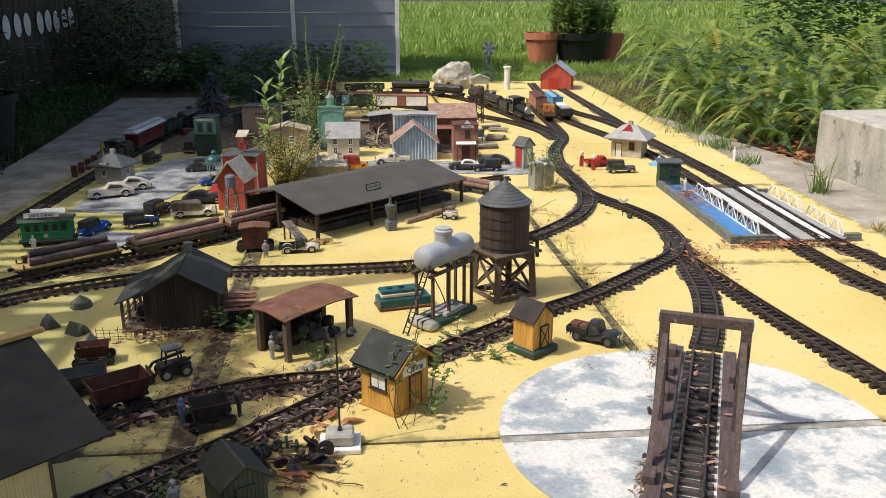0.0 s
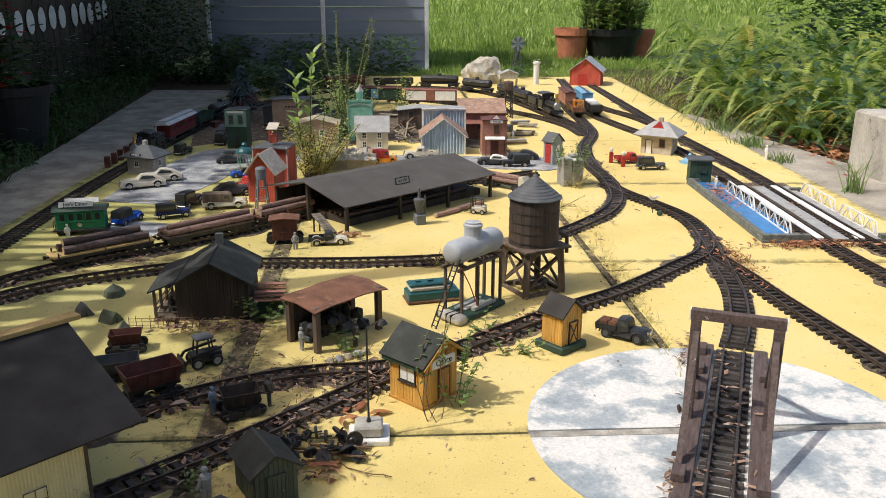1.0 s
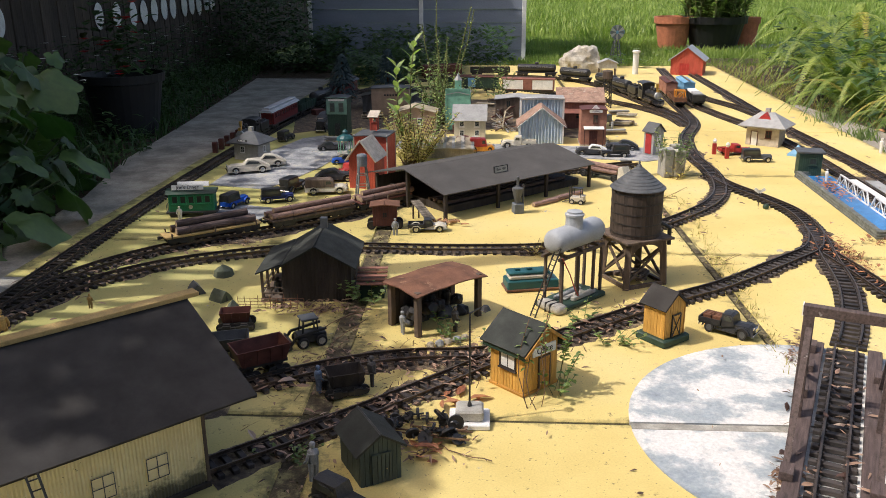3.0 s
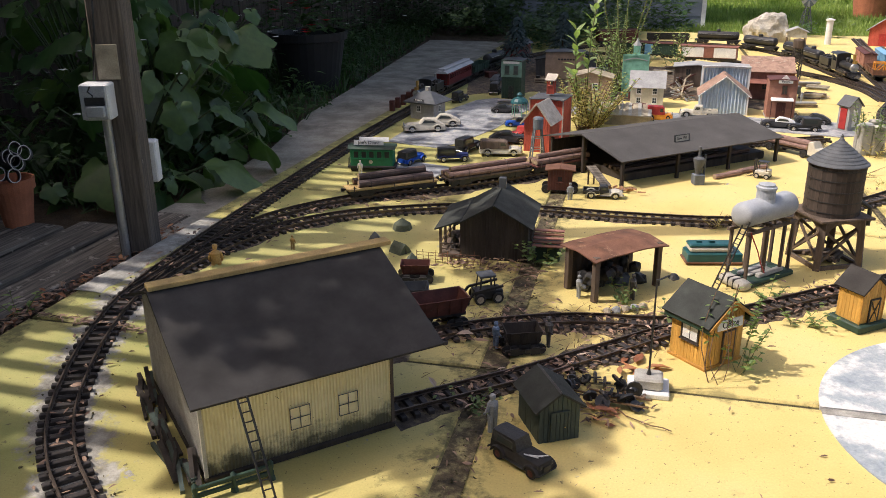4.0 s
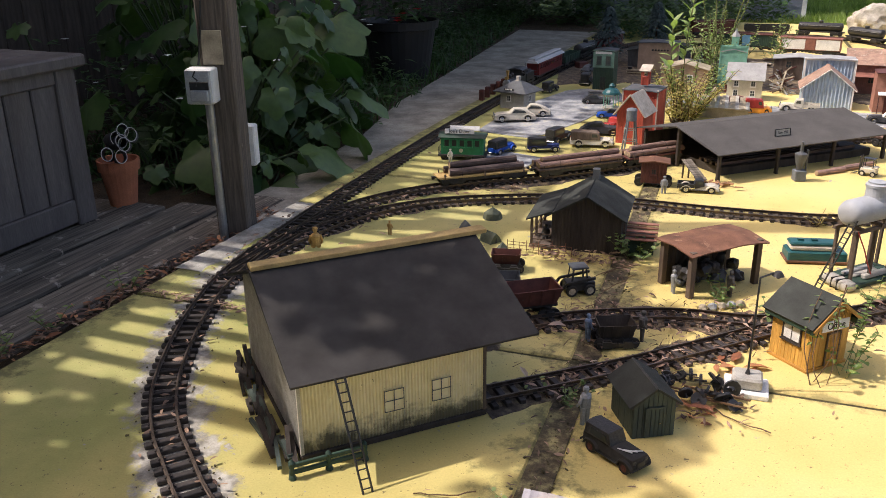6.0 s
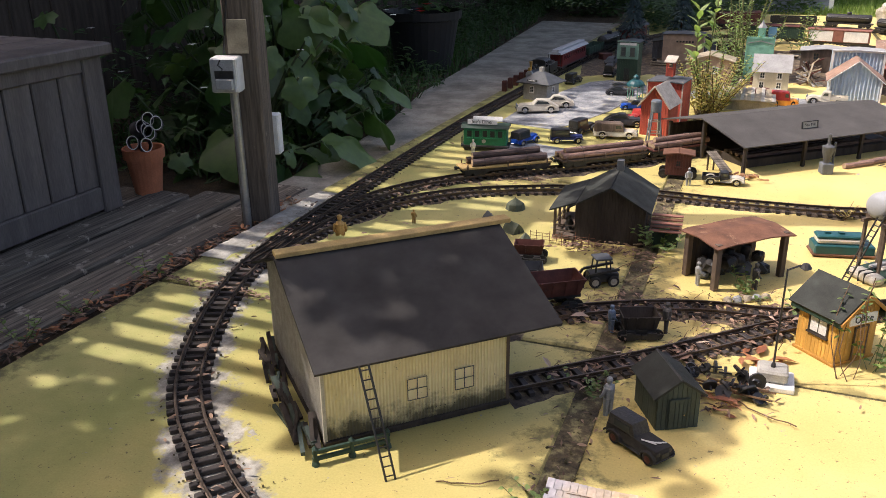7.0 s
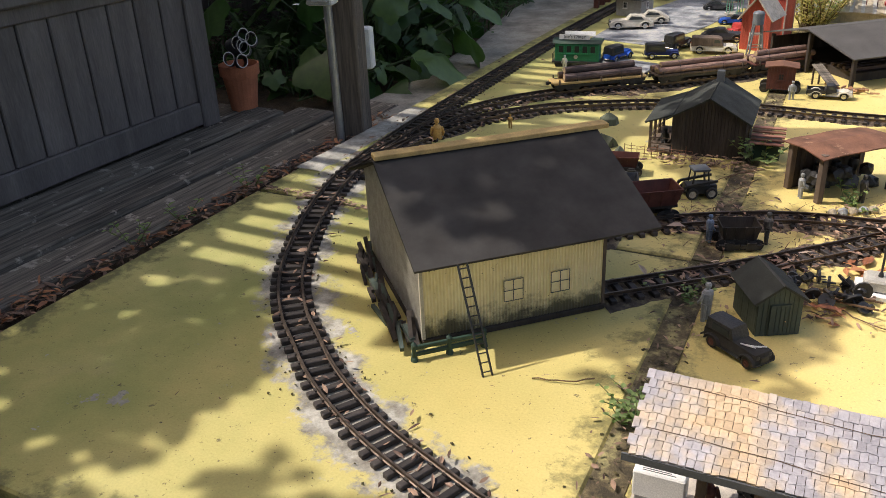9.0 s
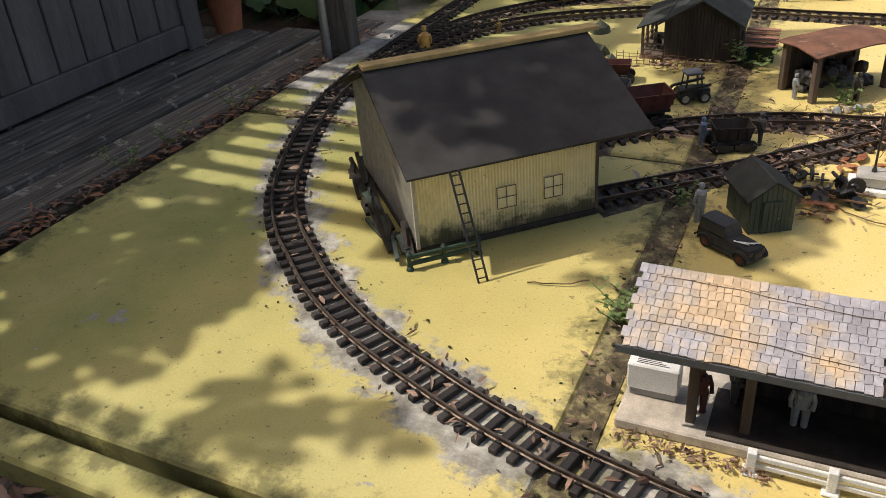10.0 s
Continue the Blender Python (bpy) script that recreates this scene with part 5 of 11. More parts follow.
for y in (-d / 2 + 0.004, -0.035, 0.035, d / 2 - 0.004):
    bm = B()
    bar(bm, (-w / 2 - 0.056, y, 0.010), (-w / 2 - 0.056, y, 0.086), 0.007)
    part("porch_post", bm, M["timber_fine"], cb)
bm = B()
for z in (0.026, 0.042):
    bar(bm, (-w / 2 - 0.056, -d / 2, z), (-w / 2 - 0.056, d / 2, z), 0.003)
    bar(bm, (-w / 2 - 0.056, -d / 2, z), (-w / 2, -d / 2, z), 0.003)
part("porch_rail", bm, M["timber_fine"], cb)
window(cb, face("right", w, d), -0.02, 0.060, 0.030, 0.034, M["timber_fine"], M["glass"])
bm = B()
bbox(bm, -0.010, 0.010, 0.062, 0.082, 0.10, 0.192, 0.001)
part("chimney", bm, M["darkgrey"], cb)

cp = thing("chicken_coop", "small coop with a red tiled roof beside the cabin", "coop", at_xy(-0.447, 2.185, 0, 5))
bm = B()
bbox(bm, -0.034, 0.034, -0.03, 0.03, 0, 0.045, 0.001)
part("body", bm, M["darkgreen"], cp)
for k in range(5):
    bm = B()
    bar(bm, (-0.042, -0.038 + 0.016 * k, 0.047 + 0.006 * k), (0.042, -0.038 + 0.016 * k, 0.047 + 0.006 * k), 0.0165, 0.003)
    part("tile_course", bm, M["rust"] if k % 2 else M["brick_red"], cp, "faded pink-red tile course")

# ---------------------------------------------------------------- sawmill
sm = thing("sawmill", "long open sawmill under a low grey felt roof", "sawmill", at_xy(-0.312, 2.955, 0, 44.3))
SL, SD = 0.775, 0.44
for s in (0, 1):
    bm = B()
    y0, y1 = (-0.012, 0.235) if s == 0 else (0.482, 0.235)
    slope(bm, y0, 0.096, y1, 0.150, -0.018, SL + 0.018, 0.004)
    part("roof_slope", bm, M["slate_felt"], sm)
for x in (0.0, 0.26, 0.52, SL):
    for y in (0.004, 0.235, 0.44):
        bm = B()
        bbox(bm, x - 0.006, x + 0.006, y - 0.006, y + 0.006, 0, 0.098 if y != 0.235 else 0.148, 0.001)
        part("post", bm, M["cabin_wood"], sm)
bm = B()
bbox(bm, 0.06, SL, 0.06, 0.42, 0, 0.030, 0.002)
part("saw_floor", bm, M["cabin_wood"], sm)
for k in range(4):
    bm = B()
    bar(bm, (0.06, 0.09 + 0.03 * k, 0.036), (SL - 0.06 - 0.05 * k, 0.09 + 0.03 * k, 0.036), 0.014, 0.011)
    part("saw_bench_beam", bm, M["log_dark"], sm)
part("back_wall", board_wall(SL, lambda x: 0.09, 0.004, 0.014), M["cabin_wood"], sm, m=pose(SL / 2, 0.437, 0))
ss = sign(sm, pose(0.335, 0.075, 0.130, -8, 0, 0), 0.070, 0.022, "Saw Mill", 0.0145, M["ivory"])
bm = B()
for a, b, c, e in ((-0.036, 0.036, 0.011, 0.014), (-0.036, 0.036, -0.014, -0.011), (-0.036, -0.033, -0.011, 0.011), (0.033, 0.036, -0.011, 0.011)):
    box(bm, a, b, -0.005, 0.0005, c, e)
part("sign_frame", bm, M["black"], ss)
bm = B()
rod(bm, (0.30, 0.08, 0.117), (0.31, 0.078, 0.124), 0.0015)
rod(bm, (0.37, 0.08, 0.117), (0.36, 0.078, 0.124), 0.0015)
part("sign_bracket", bm, M["black"], sm)

# sloping board rack beside the sawmill
rk = thing("lumber_chute", "weathered board chute sloping from the sawmill", "chute", at_xy(-0.395, 2.92, 0, 120))
for k in range(3):
    bm = B()
    bar(bm, (-0.075, -0.012 + 0.012 * k, 0.030), (0.070, -0.012 + 0.012 * k, 0.066), 0.011, 0.003)
    part("board", bm, M["timber"], rk)
for x, y, z in ((0.06, -0.01, 0.062), (0.06, 0.012, 0.062), (-0.07, 0.0, 0.03)):
    bm = B()
    bar(bm, (x, y, 0), (x, y, z), 0.005)
    part("trestle_post", bm, M["timber_fine"], rk)

# grey cast burner standing before the sawmill
kb = thing("boiler_pump", "grey cast boiler on a square stone base", "boiler", at_xy(-0.052, 3.075, 0, 20))
bm = B()
bbox(bm, -0.019, 0.019, -0.019, 0.019, 0, 0.038, 0.002)
part("base", bm, M["bluegrey"], kb)
bm = B()
lathe(bm, ((0.010, 0.038), (0.012, 0.05), (0.021, 0.088), (0.021, 0.096), (0.008, 0.102), (0.0055, 0.108), (0.0055, 0.138), (0.003, 0.14)), 14, (-0.002, 0, 0))
part("boiler", bm, M["darkgrey"], kb)
bm = B()
rod(bm, (0.020, 0, 0.02), (0.020, 0, 0.11), 0.004, 8)
part("pipe", bm, M["darkgrey"], kb)
# ---------------------------------------------------------------- wheels and bodies


def wheel_meshes(r, w):
    bm = B()
    prof = [(r * 0.62, -w / 2), (r * 0.9, -w / 2), (r, -w * 0.3), (r, w * 0.3), (r * 0.9, w / 2), (r * 0.62, w / 2)]
    ring = [[bm.verts.new((q * math.cos(2 * math.pi * i / 16), h, q * math.sin(2 * math.pi * i / 16))) for i in range(16)] for q, h in prof]
    skin(bm, ring + [ring[0]], caps=False)
    bmesh.ops.recalc_face_normals(bm, faces=bm.faces)
    tyre = finish(bm, M["tyre"])
    bm = B()
    lathe(bm, ((r * 0.63, -w * 0.36), (r * 0.5, -w * 0.30), (r * 0.25, -w * 0.5), (r * 0.25, w * 0.5), (r * 0.5, w * 0.30), (r * 0.63, w * 0.36)), 12, axis="y")
    rim = bm
    return tyre, rim


def wheels(root, places, r, w, rim_mat):
    tyre, rim = wheel_meshes(r, w)
    rim = finish(rim, rim_mat)
    for x, y in places:
        t = part("wheel", tyre, None, root, m=pose(x, y, r))
        part("rim", rim, None, t)


def shell(bm, outline, half, tuck=0.25, round_=0.006):
    """A body pressed out of a side outline (x, z): full in the middle, drawn in at its flanks."""
    cx = sum(p[0] for p in outline) / len(outline)
    zt, zb = max(p[1] for p in outline), min(p[1] for p in outline)

    def ring(y, k, s):
        return [bm.verts.new((cx + (x - cx) * (1 - 0.05 * k), y * (1 - tuck * max(0, (z - zb) / (zt - zb)) ** 1.5), z - k * round_ * 0.5 * (z - zb) / (zt - zb))) for x, z in outline]
    rings = [ring(-half, 1.6, 0), ring(-half * 0.96, 0.4, 0), ring(-half * 0.55, 0, 0), ring(0, -0.3, 0), ring(half * 0.55, 0, 0), ring(half * 0.96, 0.4, 0), ring(half, 1.6, 0)]
    skin(bm, rings)
    bmesh.ops.recalc_face_normals(bm, faces=bm.faces)


def fender(bm, x, y, r, w, span=1.0):
    n = 9
    rings = []
    for i in range(n):
        a = math.pi * (0.02 + 0.96 * i / (n - 1))
        cx, cz = x + r * 1.28 * math.cos(a) * span, r * 0.95 + r * 1.18 * math.sin(a)
        ux, uz = math.cos(a), math.sin(a)
        rings.append([bm.verts.new((cx + ux * o, y + s, cz + uz * o)) for s, o in ((-w / 2, -0.001), (-w / 2, 0.001), (0, 0.0024), (w / 2, 0.001), (w / 2, -0.001))])
    skin(bm, rings)


def car(label, m, L, mat, style="sedan", trim=None, second=None, roof=None, rim=None):
    """A scale motor car, nose towards +x."""
    root = thing("model_" + {"sedan": "car", "coupe": "car", "van": "van", "pickup": "pickup", "old": "car", "jeep": "jeep", "truck": "truck"}[style], label, "model vehicle", m, "parked model vehicles")
    h = L * 0.185
    half = L * 0.19
    r = L * 0.088
    trim = trim or M["chrome"]
    second = second or mat
    body, cab = B(), B()
    if style in ("sedan", "coupe"):
        shell(body, [(-0.5 * L, 0.07 * L), (-0.49 * L, 0.16 * L), (-0.40 * L, 0.205 * L), (0.10 * L, 0.225 * L), (0.38 * L, 0.215 * L), (0.49 * L, 0.16 * L), (0.5 * L, 0.07 * L)], half, 0.22)
        shell(cab, [(-0.44 * L, 0.19 * L), (-0.30 * L, 0.275 * L), (-0.12 * L, 0.325 * L), (0.02 * L, 0.325 * L), (0.13 * L, 0.21 * L)], half * 0.82, 0.25)
        glass = [(-0.27 * L, 0.228 * L), (-0.22 * L, 0.280 * L), (0.0, 0.300 * L), (0.08 * L, 0.228 * L)]
        gh = half * 0.80
    elif style == "van":
        shell(body, [(-0.5 * L, 0.08 * L), (-0.5 * L, 0.19 * L), (0.12 * L, 0.20 * L), (0.40 * L, 0.205 * L), (0.49 * L, 0.15 * L), (0.5 * L, 0.08 * L)], half, 0.12)
        shell(cab, [(-0.49 * L, 0.18 * L), (-0.485 * L, 0.36 * L), (-0.43 * L, 0.375 * L), (0.10 * L, 0.365 * L), (0.16 * L, 0.33 * L), (0.20 * L, 0.19 * L)], half * 0.94, 0.10)
        glass = [(0.0, 0.235 * L), (0.0, 0.325 * L), (0.10 * L, 0.325 * L), (0.145 * L, 0.235 * L)]
        gh = half * 0.905
    elif style in ("pickup", "truck"):
        shell(body, [(-0.08 * L, 0.08 * L), (-0.08 * L, 0.2 * L), (0.40 * L, 0.21 * L), (0.49 * L, 0.16 * L), (0.5 * L, 0.08 * L)], half * 0.85, 0.2)
        shell(cab, [(-0.09 * L, 0.12 * L), (-0.09 * L, 0.335 * L), (0.06 * L, 0.345 * L), (0.11 * L, 0.32 * L), (0.15 * L, 0.19 * L)], half * 0.88, 0.12)
        glass = [(-0.03 * L, 0.235 * L), (-0.03 * L, 0.305 * L), (0.06 * L, 0.305 * L), (0.10 * L, 0.235 * L)]
        gh = half * 0.86
    elif style == "old":
        shell(body, [(-0.48 * L, 0.11 * L), (-0.48 * L, 0.22 * L), (0.1 * L, 0.22 * L), (0.42 * L, 0.23 * L), (0.44 * L, 0.11 * L)], half * 0.7, 0.1)
        shell(cab, [(-0.46 * L, 0.2 * L), (-0.46 * L, 0.40 * L), (-0.40 * L, 0.42 * L), (0.05 * L, 0.42 * L), (0.09 * L, 0.2 * L)], half * 0.78, 0.06)
        glass = [(-0.36 * L, 0.26 * L), (-0.36 * L, 0.37 * L), (0.0, 0.37 * L), (0.03 * L, 0.26 * L)]
        gh = half * 0.765
    else:  # jeep
        shell(body, [(-0.48 * L, 0.10 * L), (-0.48 * L, 0.235 * L), (-0.05 * L, 0.235 * L), (0.0, 0.25 * L), (0.42 * L, 0.24 * L), (0.44 * L, 0.10 * L)], half * 0.82, 0.06)
        shell(cab, [(-0.46 * L, 0.24 * L), (-0.44 * L, 0.40 * L), (-0.02 * L, 0.41 * L), (0.04 * L, 0.25 * L)], half * 0.8, 0.1)
        glass = [(-0.34 * L, 0.27 * L), (-0.33 * L, 0.36 * L), (-0.06 * L, 0.36 * L), (-0.04 * L, 0.27 * L)]
        gh = half * 0.795
    b = part("body", body, mat, root, smooth=False)
    c = part("cab", cab, roof or second, root)
    gl = B()
    extrude(gl, glass, "y", -gh, gh)
    part("side_glass", gl, M["glass"], c)
    if style in ("pickup", "truck"):
        bed = B()
        x0, x1 = -0.5 * L, -0.10 * L
        box(bed, x0, x1, -half * 0.95, half * 0.95, 0.13 * L, 0.15 * L)
        for y in (-1, 1):
            box(bed, x0, x1, y * half * 0.95 - 0.0012, y * half * 0.95 + 0.0012, 0.15 * L, 0.225 * L)
        box(bed, x0 - 0.001, x0 + 0.0015, -half * 0.95, half * 0.95, 0.15 * L, 0.225 * L)
        box(bed, x1 - 0.0015, x1 + 0.001, -half * 0.95, half * 0.95, 0.15 * L, 0.25 * L)
        part("bed", bed, second, root)
    wx = (-0.30 * L, 0.31 * L)
    for x in wx:
        for y in (-1, 1):
            f = B()
            fender(f, x, y * half * 0.86, r, half * 0.34, 1.1)
            part("fender", f, mat, root)
    for y in (-1, 1):
        rb = B()
        box(rb, wx[0] + r * 1.1, wx[1] - r * 1.1, y * half * 0.86 - half * 0.12, y * half * 0.86 + half * 0.12, 0.075 * L, 0.088 * L)
        part("running_board", rb, M["black"], root)
    wheels(root, [(x, y * half * 0.86) for x in wx for y in (-1, 1)], r, half * 0.24, rim or M["chrome"])
    gr = B()
    gx = 0.5 * L if style not in ("old", "jeep") else 0.44 * L
    box(gr, gx - 0.002, gx + 0.001, -half * 0.35, half * 0.35, 0.10 * L, 0.19 * L)
    part("grille", gr, trim, root)
    for y in (-1, 1):
        hl = B()
        lathe(hl, ((0.012 * L, -0.012 * L), (0.030 * L, 0.0), (0.028 * L, 0.012 * L), (0.008 * L, 0.016 * L)), 10, (gx - 0.02 * L, y * half * 0.55, 0.19 * L), "x")
        part("headlight", hl, trim if style == "jeep" else M["chrome"], root)
    for x in (-0.505 * L, gx + 0.008 * L):
        bp = B()
        bbox(bp, x - 0.008 * L, x + 0.008 * L, -half * 0.9, half * 0.9, 0.085 * L, 0.115 * L, 0.001)
        part("bumper", bp, trim, root)
    return root


def bogie(root, x, wheel_r=0.0155, span=0.055, z=0.018, mat=None):
    """A four-wheeled railway truck under a car, at x along it."""
    bm = B()
    for y in (-1, 1):
        box(bm, x - span * 0.75, x + span * 0.75, y * 0.031 - 0.003, y * 0.031 + 0.003, z + wheel_r * 0.7, z + wheel_r * 1.35)
        box(bm, x - 0.010, x + 0.010, y * 0.031 - 0.004, y * 0.031 + 0.004, z + wheel_r * 0.35, z + wheel_r * 1.7)
    box(bm, x - 0.008, x + 0.008, -0.03, 0.03, z + wheel_r * 0.8, z + wheel_r * 1.9)
    b = part("bogie", bm, mat or M["iron"], root)
    for k in (-0.5, 0.5):
        w_ = B()
        for y in (-1, 1):
            lathe(w_, ((wheel_r * 1.12, -0.0012), (wheel_r * 1.12, 0.0006), (wheel_r, 0.001), (wheel_r, 0.004)) if y < 0 else ((wheel_r, -0.004), (wheel_r, -0.001), (wheel_r * 1.12, -0.0006), (wheel_r * 1.12, 0.0012)), 14, (x + k * span, y * 0.0235, z + wheel_r), "y")
        rod(w_, (x + k * span, -0.026, z + wheel_r), (x + k * span, 0.026, z + wheel_r), 0.002)
        part("wheelset", w_, M["iron"], b)
    return b


def coupler(root, x):
    bm = B()
    box(bm, x - 0.012, x + 0.012, -0.003, 0.003, 0.040, 0.046)
    lathe(bm, ((0.006, 0.038), (0.006, 0.048)), 8, (x + math.copysign(0.012, x), 0, 0))
    return part("coupler", bm, M["iron"], root)


def log(root, x0, x1, y, z, r, name="log", tilt=0.0, bark=None):
    bm = B()
    n, segs = 10, 7
    rings = []
    ph = rnd.uniform(0, 99)
    for i in range(segs):
        x = x0 + (x1 - x0) * i / (segs - 1)
        rings.append([bm.verts.new((x, y + tilt * (x - x0) + math.cos(2 * math.pi * k / n) * r * (1 + 0.12 * noise.noise((x * 30, k, ph))), z + math.sin(2 * math.pi * k / n) * r * (1 + 0.12 * noise.noise((x * 30, k, ph + 5))))) for k in range(n)])
    skin(bm, rings)
    o = part(name, bm, bark or M["log"], root)
    for x, d in ((x0, -1), (x1, 1)):
        e = B()
        lathe(e, ((r * 0.93, 0), (r * 0.5, d * 0.0008), (r * 0.1, d * 0.0004)) if d > 0 else ((r * 0.1, -0.0004), (r * 0.5, -0.0008), (r * 0.93, 0)), 10, (x, y + tilt * (x - x0), z), "x")
        part("sawn_end", e, M["log_end"], o)
    return o


def flat_car(label, m, L, logs, deck=None, group="log cars", bark=None):
    root = thing("log_car", label, "model railcar", m, group)
    bm = B()
    bbox(bm, -L / 2, L / 2, -0.036, 0.036, 0.042, 0.049, 0.001)
    part("deck", bm, deck or M["timber_fine"], root)
    bm = B()
    for y in (-1, 1):
        box(bm, -L / 2 + 0.005, L / 2 - 0.005, y * 0.030 - 0.003, y * 0.030 + 0.003, 0.032, 0.042)
    box(bm, -L / 2 + 0.004, L / 2 - 0.004, -0.006, 0.006, 0.032, 0.042)
    part("frame", bm, M["iron"], root)
    for y in (-1, 1):
        for k in range(3):
            st = B()
            x = -L / 2 + 0.02 + (L - 0.04) * k / 2
            box(st, x - 0.002, x + 0.002, y * 0.036 - 0.0015, y * 0.036 + 0.002, 0.040, 0.060)
            part("stake", st, M["timber_fine"], root)
    bogie(root, -L * 0.34)
    bogie(root, L * 0.34)
    coupler(root, -L / 2)
    coupler(root, L / 2)
    for x0, x1, y, z, r, t in logs:
        log(root, x0, x1, y, z - 0.006, r, tilt=t, bark=bark)
    bm = B()
    for x in (-L * 0.25, L * 0.22):
        for k in range(8):
            a, b = math.pi * k / 8, math.pi * (k + 1) / 8
            rod(bm, (x, 0.036 * math.cos(a), 0.049 + 0.042 * math.sin(a)), (x, 0.036 * math.cos(b), 0.049 + 0.042 * math.sin(b)), 0.0008, 4)
    part("chain", bm, M["iron"], root)
    return root


# ---------------------------------------------------------------- log cars on the siding
flat_car("flat car of dark logs on the siding", at_xy(-1.080, 2.640, 0, 40), 0.33,
         [(-0.125, 0.150, -0.020, 0.068, 0.0125, 0.02), (-0.115, 0.140, 0.006, 0.068, 0.0125, -0.02), (-0.130, 0.135, 0.026, 0.067, 0.011, 0.0), (-0.120, 0.130, -0.006, 0.089, 0.012, 0.04)], M["tanplank"], bark=M["log_dark"])
flat_car("flat car of reddish logs on the siding", at_xy(-0.795, 2.865, 0, 43), 0.34,
         [(-0.165, 0.168, -0.022, 0.066, 0.011, 0.0), (-0.16, 0.17, 0.003, 0.066, 0.011, 0.0), (-0.165, 0.165, 0.026, 0.066, 0.010, 0.0), (-0.15, 0.166, -0.010, 0.084, 0.0095, 0.02)])
flat_car("flat car of long brown logs near the sawmill", at_xy(-0.572, 3.095, 0, 47), 0.24,
         [(-0.115, 0.135, -0.020, 0.066, 0.011, 0.0), (-0.11, 0.13, 0.006, 0.066, 0.011, 0.0), (-0.115, 0.135, 0.028, 0.065, 0.010, 0.0), (-0.10, 0.13, -0.006, 0.084, 0.010, 0.0)], M["rust_dark"])

# ---------------------------------------------------------------- green diner coach
dn = thing("diner_coach", "green coach body used as a diner, with a roof sign", "diner", pose(-1.268, 2.955, 0.0, 0, 0, 12) @ Matrix.Scale(0.90, 4))
L, hw = 0.185, 0.036
bm = B()
bbox(bm, -L / 2, L / 2, -hw, hw, 0.024, 0.100, 0.003)
part("body", bm, M["green"], dn)
bm = B()
bbox(bm, -L / 2 - 0.012, L / 2 + 0.012, -hw - 0.004, hw + 0.004, 0.018, 0.026, 0.001)
part("underframe", bm, M["black"], dn)
bm = B()
extrude(bm, [(-hw - 0.006, 0.100), (-hw * 0.7, 0.112), (0, 0.117), (hw * 0.7, 0.112), (hw + 0.006, 0.100)], "x", -L / 2 - 0.010, L / 2 + 0.010)
part("roof", bm, M["darkgreen"], dn)
fm = pose(0, -hw, 0)
for k in range(5):
    window(dn, fm, -0.066 + 0.033 * k, 0.076, 0.026, 0.034, M["green"], M["darkopen"], 0, 0)
    window(dn, pose(0, hw, 0, 0, 0, 180), -0.066 + 0.033 * k, 0.073, 0.024, 0.027, M["palegreen"], M["glass"], 0, 1)
sign(dn, pose(-0.012, -0.024, 0.125, -14, 0, 0), 0.128, 0.021, "Joe's Diner", 0.0205)
sign(dn, pose(0.006, 0.010, 0.131, -24, 0, 0), 0.128, 0.021, "", 0.016)
bm = B()
lathe(bm, ((0.0085, 0.0), (0.0085, 0.0015)), 14, (-0.004, -hw - 0.0016, 0.044), "y")
part("emblem", bm, M["ivory"], dn)
for x in (-0.068, 0.068):
    bogie(dn, x, 0.011, 0.03, 0.0)
for x in (-1, 1):
    bm = B()
    for y in (-0.03, 0.0, 0.03):
        rod(bm, (x * (L / 2 + 0.010), y, 0.026), (x * (L / 2 + 0.010), y, 0.055), 0.0012, 5)
    rod(bm, (x * (L / 2 + 0.010), -0.032, 0.055), (x * (L / 2 + 0.010), 0.032, 0.055), 0.0014, 5)
    part("end_rail", bm, M["iron"], dn)

# ---------------------------------------------------------------- ore cars and carts


